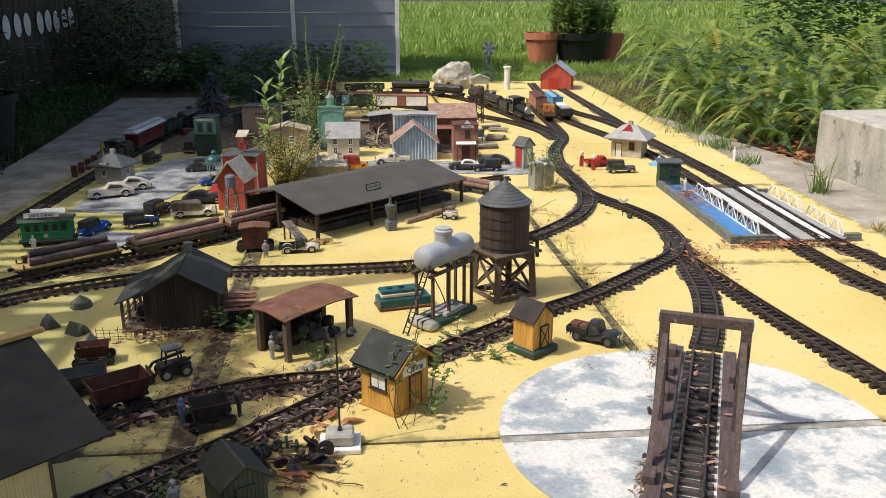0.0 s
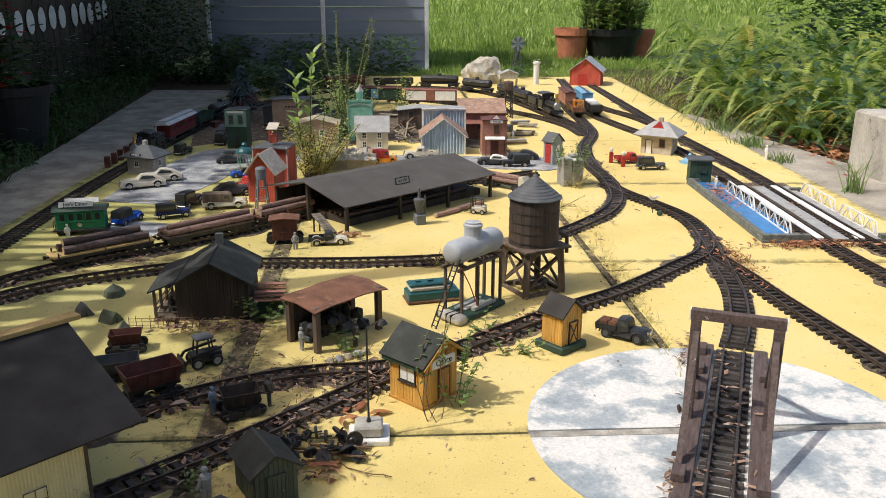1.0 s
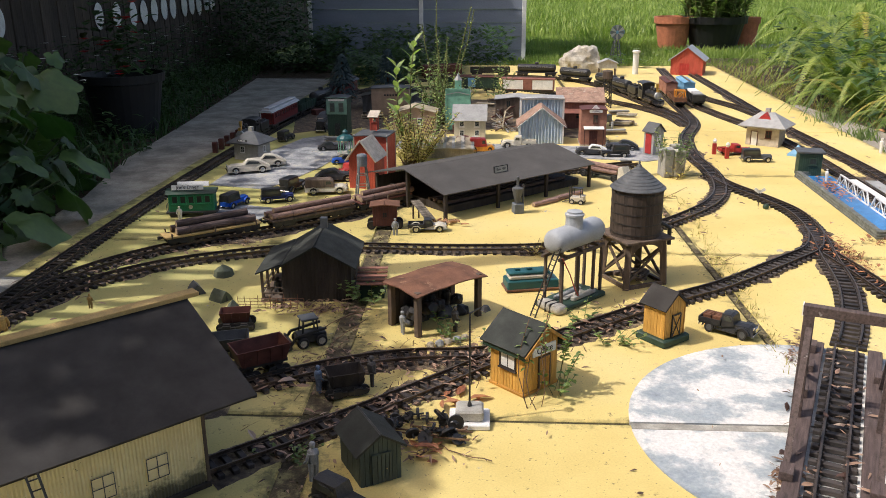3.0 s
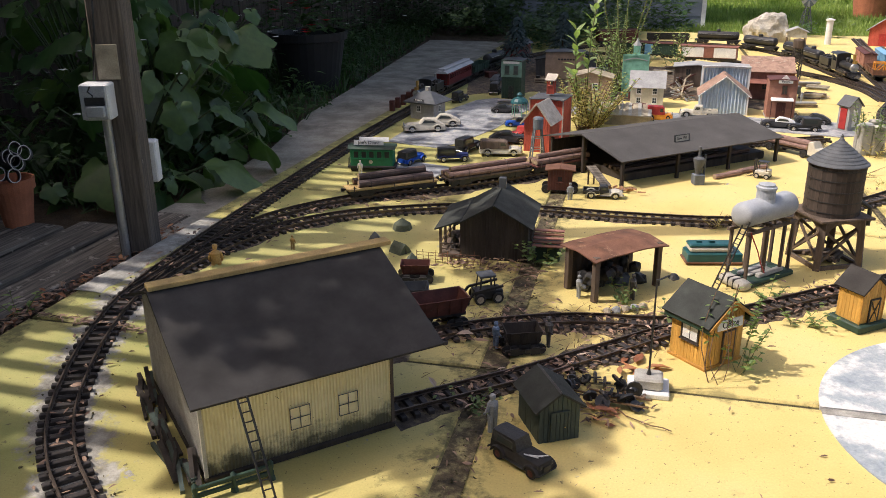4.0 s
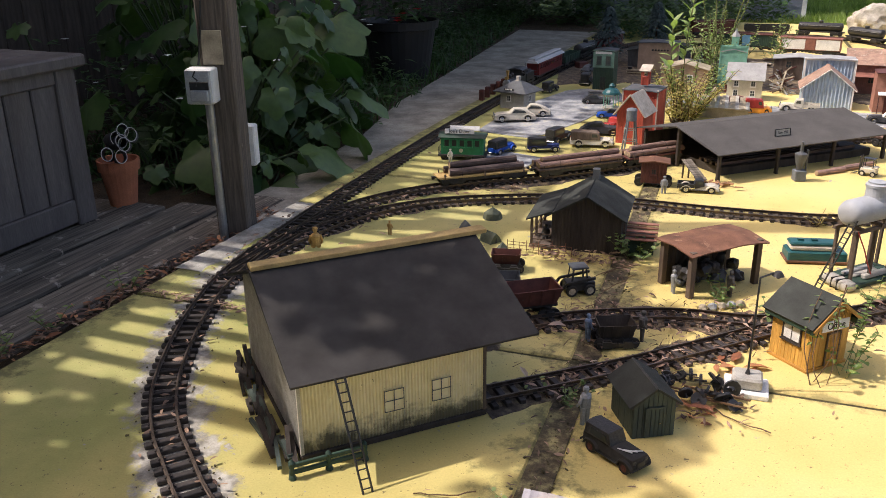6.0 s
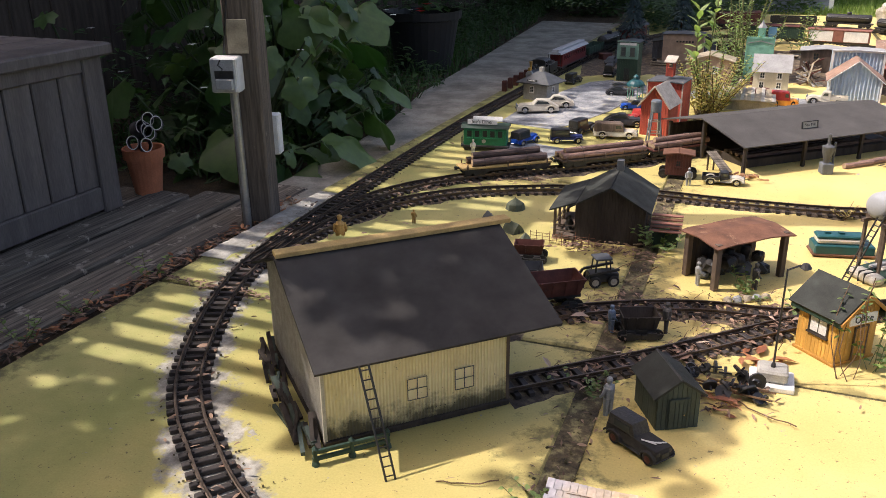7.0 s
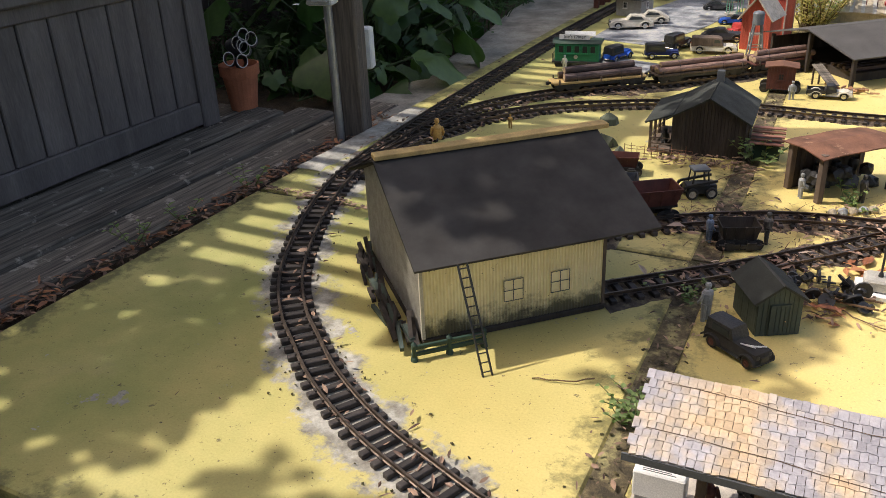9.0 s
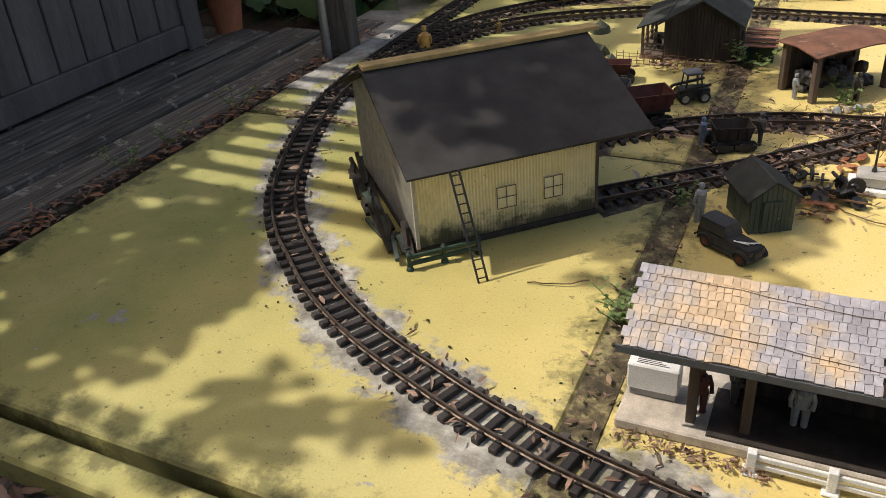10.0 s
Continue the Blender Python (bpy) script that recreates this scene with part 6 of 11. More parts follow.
def ore_cart(label, m, L, W_, h, mat, z0=0.012, bogies=True):
    root = thing("ore_car", label, "model railcar", m, "ore cars")
    bm = B()
    o = [(-L / 2 * 0.82, z0 + 0.012), (L / 2 * 0.82, z0 + 0.012), (L / 2, z0 + h), (-L / 2, z0 + h)]
    i_ = [(x * 0.95, z + (0.004 if z < z0 + h / 2 else 0)) for x, z in o]
    ro = [[bm.verts.new((x, y * (0.72 if z < z0 + h / 2 else 1), z)) for x, z in o] for y in (-W_ / 2, W_ / 2)]
    ri = [[bm.verts.new((x, y * (0.68 if z < z0 + h / 2 else 0.93), z)) for x, z in i_] for y in (-W_ / 2, W_ / 2)]
    for r_, flip in ((ro, False), (ri, True)):
        f = [(r_[0][0], r_[0][1], r_[0][2], r_[0][3]), (r_[1][3], r_[1][2], r_[1][1], r_[1][0]), (r_[0][0], r_[1][0], r_[1][1], r_[0][1]),
             (r_[0][1], r_[1][1], r_[1][2], r_[0][2]), (r_[0][3], r_[1][3], r_[1][0], r_[0][0])]
        for q in f:
            bm.faces.new(q[::-1] if flip else q)
    for (a0, a1), (b0, b1) in (((ro[0][2], ro[0][3]), (ri[0][2], ri[0][3])), ((ro[1][2], ro[1][3]), (ri[1][2], ri[1][3])), ((ro[0][2], ro[1][2]), (ri[0][2], ri[1][2])), ((ro[0][3], ro[1][3]), (ri[0][3], ri[1][3]))):
        bm.faces.new((a0, a1, b1, b0))
    bmesh.ops.recalc_face_normals(bm, faces=bm.faces)
    part("hopper", bm, mat, root)
    for x in (-L * 0.35, -L * 0.12, L * 0.12, L * 0.35):
        for y in (-1, 1):
            bm = B()
            bar(bm, (x, y * (W_ / 2 * 0.74), z0 + 0.012), (x, y * (W_ / 2 + 0.0006), z0 + h), 0.003)
            part("rib", bm, mat, root)
    bm = B()
    box(bm, -L / 2 * 0.9, L / 2 * 0.9, -W_ * 0.3, W_ * 0.3, z0 + 0.004, z0 + 0.012)
    part("frame", bm, M["iron"], root)
    if bogies:
        bogie(root, -L * 0.28, 0.0115, 0.028, max(0.0, z0 - 0.019) if z0 > 0.03 else 0.0)
        bogie(root, L * 0.28, 0.0115, 0.028, max(0.0, z0 - 0.019) if z0 > 0.03 else 0.0)
    return root


ore_cart("deep red ore hopper standing on the siding", at_xy(-0.612, 1.672, 0, 36), 0.125, 0.074, 0.052, M["rust_dark"], 0.026)
ore_cart("small rusty tip cart on the slab", at_xy(-0.755, 1.925, 0, 14), 0.078, 0.046, 0.040, M["rust_dark"], 0.010)
ore_cart("grey-lined ore cart beside the red hopper", at_xy(-0.72, 1.765, 0, 20), 0.100, 0.060, 0.040, M["darkgrey"], 0.012)
ore_cart("dark brown low side car on the leaf-strewn track", at_xy(-0.405, 1.605, 0, 24), 0.080, 0.056, 0.044, M["cabin_wood"], 0.010)

# heap of black wheels and scrap behind the green hut
hp = thing("wheel_heap", "heap of black model wheels and scrap", "scrap heap", at_xy(-0.215, 1.425, 0, 0))
rr = random.Random(11)
for k in range(34):
    bm = B()
    r_ = rr.uniform(0.010, 0.017)
    lathe(bm, ((r_ * 0.3, -0.002), (r_, -0.0025), (r_, 0.0025), (r_ * 0.3, 0.002)), 12, (0, 0, 0), "y")
    rod(bm, (0, -0.012, 0), (0, 0.012, 0), 0.002)
    part("wheel", bm, M["black"], hp, m=pose(rr.uniform(-0.10, 0.085), rr.uniform(-0.035, 0.065), r_ + 0.004 * (k % 3), rr.uniform(-50, 50), 0, rr.uniform(0, 180)))
for k in range(5):
    bm = B()
    x, y = rr.uniform(-0.07, 0.05), rr.uniform(-0.05, 0.05)
    bar(bm, (x - 0.05, y, 0.004), (x + 0.06, y - 0.04, 0.022), 0.003)
    part("stick", bm, M["twig"], hp)

# ---------------------------------------------------------------- passenger train on the left-hand straight


def steam_loco(label, m, L=0.235):
    root = thing("steam_locomotive", label, "model locomotive", m)
    bm = B()
    lathe(bm, ((0.0205, -0.06), (0.021, -0.05), (0.021, 0.075), (0.0215, 0.078), (0.0215, 0.100)), 20, (0, 0, 0.070), "x")
    part("boiler", bm, M["black"], root)
    bm = B()
    lathe(bm, ((0.0218, 0.0), (0.0218, 0.006), (0.018, 0.010), (0.004, 0.012)), 20, (0.100, 0, 0.070), "x")
    part("smokebox_door", bm, M["galv"], root)
    bm = B()
    lathe(bm, ((0.0065, 0.088), (0.006, 0.112), (0.0085, 0.132), (0.0095, 0.138), (0.006, 0.138)), 14, (0.088, 0, 0))
    part("chimney", bm, M["brass"], root)
    for x, r_, h in ((0.050, 0.009, 0.108), (0.012, 0.010, 0.112)):
        bm = B()
        lathe(bm, ((r_, 0.086), (r_, h - 0.006), (r_ * 0.7, h), (0.001, h + 0.002)), 12, (x, 0, 0))
        part("dome", bm, M["black"], root)
    bm = B()
    for y in (-1, 1):
        box(bm, -0.115, -0.045, y * 0.034 - 0.0012, y * 0.034 + 0.0012, 0.040, 0.085)
        box(bm, -0.115, -0.105, y * 0.034 - 0.0012, y * 0.034 + 0.0012, 0.085, 0.122)
        box(bm, -0.055, -0.045, y * 0.034 - 0.0012, y * 0.034 + 0.0012, 0.085, 0.122)
    box(bm, -0.048, -0.045, -0.033, 0.033, 0.040, 0.122)
    part("cab", bm, M["black"], root)
    bm = B()
    extrude(bm, [(-0.042, 0.120), (-0.03, 0.127), (0, 0.131), (0.03, 0.127), (0.042, 0.120), (0.0, 0.124)], "x", -0.130, -0.030)
    part("cab_roof", bm, M["black"], root)
    bm = B()
    box(bm, -0.12, 0.112, -0.030, 0.030, 0.040, 0.046)
    box(bm, 0.110, 0.118, -0.034, 0.034, 0.030, 0.048)
    part("running_plate", bm, M["black"], root)
    for k in range(9):
        bm = B()
        y = -0.032 + 0.008 * k
        bar(bm, (0.116, y, 0.040), (0.140, y * 0.55, 0.020), 0.003)
        part("cowcatcher_bar", bm, M["iron"], root)
    bm = B()
    box(bm, 0.104, 0.116, -0.007, 0.007, 0.092, 0.108)
    part("headlamp", bm, M["brass"], root)
    for x in (-0.045, -0.005, 0.035):
        for y in (-1, 1):
            bm = B()
            lathe(bm, ((0.019, -0.003), (0.019, 0.003)), 16, (x, y * 0.025, 0.0375), "y")
            for k in range(8):
                a = math.pi * k / 4
                rod(bm, (x, y * 0.0285, 0.0375), (x + 0.017 * math.cos(a), y * 0.0285, 0.0375 + 0.017 * math.sin(a)), 0.0012, 4)
            part("driving_wheel", bm, M["iron"], root)
    for y in (-1, 1):
        bm = B()
        box(bm, -0.05, 0.085, y * 0.031 - 0.001, y * 0.031 + 0.001, 0.033, 0.037)
        lathe(bm, ((0.010, 0.070), (0.010, 0.100)), 12, (0, y * 0.031, 0.040), "x")
        part("side_rod", bm, M["rail"], root)
    return root


def tender(label, m, L=0.135):
    root = thing("tender", label, "model tender", m)
    bm = B()
    bbox(bm, -L / 2, L / 2, -0.034, 0.034, 0.044, 0.088, 0.002)
    part("tank", bm, M["black"], root)
    bm = B()
    for k in range(40):
        x, y = rnd.uniform(-L * 0.4, L * 0.42), rnd.uniform(-0.026, 0.026)
        r_ = rnd.uniform(0.003, 0.006)
        box(bm, -r_, r_, -r_, r_, -r_, r_, pose(x, y, 0.090, rnd.uniform(0, 90), rnd.uniform(0, 90), 0))
    part("coal", bm, M["coal"], root)
    bogie(root, -L * 0.28)
    bogie(root, L * 0.28)
    coupler(root, -L / 2)
    return root


def coach(label, m, L, body, roof_mat, windows_n=10):
    root = thing("passenger_coach", label, "model railcar", m, "passenger train")
    bm = B()
    bbox(bm, -L / 2 + 0.035, L / 2 - 0.035, -0.038, 0.038, 0.046, 0.118, 0.001)
    part("body", bm, body, root)
    bm = B()
    bbox(bm, -L / 2, L / 2, -0.039, 0.039, 0.040, 0.047, 0.001)
    part("floor", bm, M["black"], root)
    bm = B()
    extrude(bm, [(-0.043, 0.117), (-0.038, 0.124), (-0.022, 0.131), (0.022, 0.131), (0.038, 0.124), (0.043, 0.117)], "x", -L / 2, L / 2)
    rf = part("roof", bm, roof_mat, root)
    bm = B()
    extrude(bm, [(-0.020, 0.1305), (-0.020, 0.139), (-0.023, 0.1395), (-0.017, 0.143), (0.017, 0.143), (0.023, 0.1395), (0.020, 0.139), (0.020, 0.1305)], "x", -L / 2 + 0.012, L / 2 - 0.012)
    part("clerestory", bm, roof_mat, rf)
    for side in (0, 180):
        fm_ = pose(0, 0, 0, 0, 0, side) @ pose(0, -0.038, 0)
        n = windows_n
        for k in range(n):
            window(root, fm_, (-0.5 + (k + 0.5) / n) * (L - 0.10), 0.094, (L - 0.10) / n * 0.62, 0.028, body, M["glass"], 0, 0, sill=False)
    for s in (-1, 1):
        bm = B()
        for y in (-0.036, 0.036):
            rod(bm, (s * (L / 2 - 0.004), y, 0.046), (s * (L / 2 - 0.004), y, 0.120), 0.0015, 5)
        for z in (0.062, 0.078):
            rod(bm, (s * (L / 2 - 0.004), -0.036, z), (s * (L / 2 - 0.004), 0.036, z), 0.0012, 5)
        part("vestibule_rail", bm, M["iron"], root)
    bogie(root, -L * 0.33)
    bogie(root, L * 0.33)
    return root


def gondola(label, m, L, mat, h=0.040, group="freight cars"):
    root = thing("gondola_car", label, "model railcar", m, group)
    bm = B()
    bbox(bm, -L / 2, L / 2, -0.037, 0.037, 0.040, 0.048, 0.001)
    part("floor", bm, M["black"], root)
    for y in (-1, 1):
        bm = B()
        box(bm, -L / 2, L / 2, y * 0.037 - 0.0015, y * 0.037 + 0.0015, 0.048, 0.048 + h)
        for k in range(7):
            x = -L / 2 + 0.004 + (L - 0.008) * k / 6
            box(bm, x - 0.002, x + 0.002, y * 0.0395 - 0.0015, y * 0.0395 + 0.0015, 0.044, 0.048 + h)
        part("side", bm, mat, root)
    for x in (-1, 1):
        bm = B()
        box(bm, x * L / 2 - 0.0015, x * L / 2 + 0.0015, -0.0355, 0.0355, 0.048, 0.048 + h)
        part("end", bm, mat, root)
    bogie(root, -L * 0.33)
    bogie(root, L * 0.33)
    return root


def tank_car(label, m, L, mat, group="freight cars"):
    root = thing("tank_car", label, "model railcar", m, group)
    bm = B()
    lathe(bm, ((0.006, -L * 0.46), (0.024, -L * 0.45), (0.031, -L * 0.43), (0.032, -L * 0.40), (0.032, L * 0.40), (0.031, L * 0.43), (0.024, L * 0.45), (0.006, L * 0.46)), 20, (0, 0, 0.084), "x")
    part("tank", bm, mat, root, smooth=True)
    bm = B()
    lathe(bm, ((0.017, 0.112), (0.017, 0.128), (0.012, 0.133), (0.002, 0.134)), 14)
    part("dome", bm, mat, root)
    bm = B()
    bbox(bm, -L / 2, L / 2, -0.026, 0.026, 0.042, 0.052, 0.001)
    part("frame", bm, M["black"], root)
    bm = B()
    for y in (-1, 1):
        rod(bm, (-L * 0.4, y * 0.034, 0.094), (L * 0.4, y * 0.034, 0.094), 0.0012, 5)
    part("handrail", bm, M["galv"], root)
    bogie(root, -L * 0.33)
    bogie(root, L * 0.33)
    return root


def box_car(label, m, L, mat, roof_mat, door_mat=None, stripe=None, group="freight cars", h=0.075):
    root = thing("box_car", label, "model railcar", m, group)
    for side in (0, 180):
        part("side_wall", board_wall(L, lambda x: h, 0.004, 0.012), mat, root, m=pose(0, 0, 0.044, 0, 0, side) @ pose(0, -0.038, 0))
        bm = B()
        bbox(bm, -0.028, 0.028, -0.003, 0, 0.002, h - 0.003, 0.0008)
        part("sliding_door", bm, door_mat or mat, root, m=pose(0, 0, 0.044, 0, 0, side) @ pose(0, -0.0385, 0))
        if stripe:
            for x in (-1, 1):
                bm = B()
                box(bm, min(x * 0.034, x * (L / 2 - 0.008)), max(x * 0.034, x * (L / 2 - 0.008)), -0.0012, 0.0, 0.004, h - 0.004)
                part("side_panel", bm, stripe, root, m=pose(0, 0, 0.044, 0, 0, side) @ pose(0, -0.0384, 0))
    for x in (-90, 90):
        part("end_wall", board_wall(0.072, lambda q: h + 0.006 - abs(q) * 0.16, 0.004, 0.012), mat, root, m=pose(0, 0, 0.044, 0, 0, x) @ pose(0, -L / 2, 0))
    bm = B()
    extrude(bm, [(-0.042, 0.044 + h), (0, 0.053 + h), (0.042, 0.044 + h), (0.042, 0.048 + h), (0, 0.057 + h), (-0.042, 0.048 + h)], "x", -L / 2 - 0.006, L / 2 + 0.006)
    rf = part("roof", bm, roof_mat, root)
    bm = B()
    box(bm, -L / 2 - 0.004, L / 2 + 0.004, -0.008, 0.008, 0.058 + h, 0.0605 + h)
    part("running_board", bm, M["timber_fine"], rf)
    bm = B()
    bbox(bm, -L / 2, L / 2, -0.036, 0.036, 0.036, 0.044, 0.001)
    part("floor", bm, M["black"], root)
    bogie(root, -L * 0.33)
    bogie(root, L * 0.33)
    return root


steam_loco("small black steam locomotive with a brass chimney", at_xy(-1.505, 4.33, 0, -91))
tender("black coal tender behind the steam locomotive", at_xy(-1.502, 4.54, 0, -91.5))
coach("dark red passenger coach with a silver roof", at_xy(-1.484, 4.89, 0, -93), 0.50, M["maroon"], M["roofsilver"])
gondola("dark green gondola car in the passenger train", at_xy(-1.458, 5.32, 0, -94), 0.30, M["darkgreen"])
tank_car("black tank car in the passenger train", at_xy(-1.425, 5.68, 0, -98), 0.32, M["black"])
coach("maroon caboose car at the train's end", at_xy(-1.350, 6.07, 0, -102), 0.40, M["maroon"], M["darkgrey"], 7)

# ---------------------------------------------------------------- far freight trains
tank_car("long black tank car on the far curve", at_xy(0.05, 7.40, 0, -8), 0.36, M["black"])
tank_car("black tank car behind the pale rock", at_xy(0.36, 7.08, 0, -42), 0.32, M["black"])
gondola("black gondola on the far curve", at_xy(-0.35, 7.42, 0, 6), 0.34, M["black"])
box_car("rust-red boxcar on the far curve", at_xy(-0.75, 7.22, 0, 28), 0.34, M["rust_dark"], M["rust_dark"])
tank_car("black boiler car curving round the far end", at_xy(0.58, 6.68, 0, -64), 0.28, M["black"])
steam_loco("large black locomotive on the far curve", pose(0.800, 5.80, 0, 0, 0, -77) @ Matrix.Scale(1.2, 4))
tender("black tender of the far locomotive", pose(0.738, 6.08, 0, 0, 0, -76) @ Matrix.Scale(1.15, 4))
tank_car("black tank car behind the far locomotive", at_xy(0.665, 6.37, 0, -72), 0.28, M["black"])
box_car("boxcar with white panels on the far track", at_xy(-0.02, 6.30, 0, -6), 0.38, M["boxcar"], M["boxcar"], M["boxcar"], M["white"])
box_car("dark boxcar with pale blue panels on the far track", at_xy(-0.44, 6.42, 0, -3), 0.40, M["darkgreen"], M["rust_dark"], M["skyblue"])
gondola("rusty orange flat car in the far yard", at_xy(0.975, 5.83, 0, -90), 0.32, M["rust"], 0.03)
box_car("blue boxcar in the far yard", at_xy(1.10, 6.26, 0, -90), 0.36, M["skyblue"], M["skyblue"])
bgc = gondola("black gondola with a white cover in the far yard", at_xy(1.10, 5.87, 0, -90), 0.32, M["black"])
for x in (-0.10, -0.03, 0.05, 0.11):
    bm = B()
    bbox(bm, x - 0.03, x + 0.03, -0.030, 0.030, 0.07, 0.097, 0.004)
    part("cover", bm, M["white"] if x < 0.05 else M["grey"], bgc)
box_car("brown boxcar in the far yard", at_xy(0.98, 6.26, 0, -90), 0.36, M["brick_red"], M["rust_dark"])
mp = thing("marker_post", "white marker post with a flat cap beyond the far curve", "post", at_xy(0.92, 7.70, 0))
bm = B()
lathe(bm, ((0.026, 0), (0.026, 0.185), (0.022, 0.188)), 12)
part("shaft", bm, M["white"], mp)
bm = B()
lathe(bm, ((0.024, 0.186), (0.036, 0.190), (0.036, 0.202), (0.010, 0.208)), 12)
part("cap", bm, M["white"], mp)
od = thing("orange_derrick", "small orange derrick frame on the far flat car", "derrick", at_xy(0.975, 5.72, 0.05, -90))
bm = B()
for a in (-0.03, 0.03):
    bar(bm, (a, -0.03, 0), (a, -0.03, 0.07), 0.006)
    bar(bm, (a, 0.03, 0), (a, 0.03, 0.07), 0.006)
    bar(bm, (a, -0.03, 0.005), (a, 0.03, 0.068), 0.005)
for z in (0.003, 0.068):
    for y in (-0.03, 0.03):
        bar(bm, (-0.03, y, z), (0.03, y, z), 0.006)
    for x in (-0.03, 0.03):
        bar(bm, (x, -0.03, z), (x, 0.03, z), 0.006)
part("frame", bm, M["orange"], od)

# ---------------------------------------------------------------- parked model vehicles
car("white fastback model saloon on the model street", at_xy(-1.285, 3.665, 0, 205), 0.195, M["ivory"])
car("second pale model saloon behind the first", at_xy(-1.245, 3.80, 0, 198), 0.185, M["ivory"])
car("cream and brown model delivery van", at_xy(-0.842, 3.315, 0, 12), 0.175, M["ivory"], "van", roof=M["timber_fine"])
car("black model coupe beside the delivery van", at_xy(-0.855, 3.535, 0, 12), 0.175, M["black"])
car("black vintage model car seen from behind", at_xy(-0.99, 3.35, 0, 72), 0.155, M["black"], "old")
car("dark blue vintage model car with a purple bonnet", at_xy(-1.005, 3.17, 0, 24), 0.14, M["navy"], "old", second=M["black"])
car("blue and black vintage model car behind the diner", at_xy(-1.155, 3.09, 0, 72), 0.145, M["blue"], "old", second=M["black"])
car("bright blue model roadster", at_xy(-0.885, 3.89, 0, 195), 0.13, M["blue"], "coupe", roof=M["black"])
car("bright red model pickup beside the red barn", at_xy(-0.825, 3.69, 0, 250), 0.14, M["red"], "pickup")
car("pale-bonneted model jeep by the sawmill chute", at_xy(-0.365, 2.815, 0, 8), 0.135, M["ivory"], "pickup", second=M["black"], roof=M["black"])
car("dark model lorry with rusty crates near the turntable", pose(0.488, 1.995, 0, 0, 0, -34) @ Matrix.Diagonal((1, 1.05, 1.22, 1)), 0.138, M["black"], "truck", rim=M["darkgrey"])
car("black open model jeep beside the green hut", at_xy(-0.318, 1.185, 0, -33), 0.128, M["tyre"], "jeep", trim=M["iron"], roof=M["coal"], rim=M["rust_dark"])
car("black and white model police car", at_xy(0.30, 4.17, 0, 178), 0.16, M["black"], "sedan", second=M["white"])
car("black model saloon behind the police car", at_xy(0.46, 4.30, 0, 178), 0.16, M["black"], "sedan")
car("black model saloon at the street's end", at_xy(0.405, 4.125, 0, 182), 0.15, M["black"], "old")
car("dark grey vintage model car at the filling station", at_xy(1.065, 4.06, 0, 2), 0.15, M["darkgrey"], "old", roof=M["black"])
car("red model tractor lorry by the filling station", at_xy(1.0, 4.22, 0, 10), 0.16, M["red"], "pickup")
car("white model pickup beside the orange wagon", at_xy(-0.065, 4.33, 0, 178), 0.18, M["ivory"], "pickup")
car("red-roofed orange model bus", pose(-0.245, 4.16, 0, 0, 0, 5) @ Matrix.Diagonal((0.82, 1, 1.45, 1)), 0.15, M["orange"], "van", roof=M["red"])
car("dark model lorry in the shade", at_xy(-1.20, 4.75, 0, 95), 0.16, M["black"], "old")
car("black model car behind the hip-roofed depot", at_xy(-1.02, 4.20, 0, 10), 0.14, M["black"], "sedan")
car("black model car parked in the shaded street", at_xy(-1.33, 4.45, 0, 80), 0.14, M["black"], "old")
car("dark model car at the shaded end of the street", at_xy(-1.28, 5.15, 0, 85), 0.15, M["darkgrey"], "sedan")

# crates on the lorry
cr = thing("crate_load", "rusty slatted crates on the model lorry's bed", "crates", at_xy(0.456, 2.017, 0.0255, -34))
for x in (-0.013, 0.011):
    bm = B()
    for k in range(4):
        box(bm, x - 0.010, x + 0.010, -0.017 + 0.009 * k, -0.012 + 0.009 * k, 0.0005, 0.018)
    box(bm, x - 0.011, x + 0.011, -0.018, 0.018, 0.014, 0.0165)
    part("crate", bm, M["rust"], cr)

# log truck by the sawmill's far corner
lt = thing("log_truck", "model log lorry loaded with pale logs", "model vehicle", at_xy(0.315, 3.66, 0, -42))
bm = B()
box(bm, -0.12, 0.10, -0.020, 0.020, 0.020, 0.028)
part("frame", bm, M["iron"], lt)
wheels(lt, [(x, y) for x in (-0.09, -0.055, 0.075) for y in (-0.028, 0.028)], 0.016, 0.010, M["iron"])
for k, (y, z) in enumerate(((-0.018, 0.040), (0.0, 0.040), (0.018, 0.040), (-0.008, 0.056), (0.010, 0.056))):
    log(lt, -0.125, 0.085, y, z, 0.0095)
bm = B()
shell(bm, [(0.09, 0.015), (0.09, 0.065), (0.11, 0.070), (0.125, 0.045), (0.15, 0.042), (0.155, 0.015)], 0.026, 0.1)
part("cab", bm, M["ivory"], lt)

# cream forklift
fk = thing("forklift", "small cream forklift beside the sawmill", "forklift", at_xy(0.175, 3.225, 0, 160))
bm = B()
bbox(bm, -0.032, 0.022, -0.016, 0.016, 0.010, 0.030, 0.003)
bbox(bm, -0.034, -0.012, -0.015, 0.015, 0.030, 0.036, 0.003)
part("body", bm, M["ivory"], fk)
bm = B()
for x, y in ((-0.02, -0.014), (-0.02, 0.014), (0.015, -0.014), (0.015, 0.014)):
    bar(bm, (x, y, 0.03), (x * 0.9, y * 0.9, 0.062), 0.0022)
box(bm, -0.022, 0.016, -0.014, 0.014, 0.061, 0.064)
part("guard", bm, M["black"], fk)
bm = B()
for y in (-0.010, 0.010):
    bar(bm, (0.026, y, 0.004), (0.026, y, 0.070), 0.004)
    bar(bm, (0.026, y, 0.005), (0.055, y, 0.005), 0.004, 0.002)
part("mast", bm, M["iron"], fk)
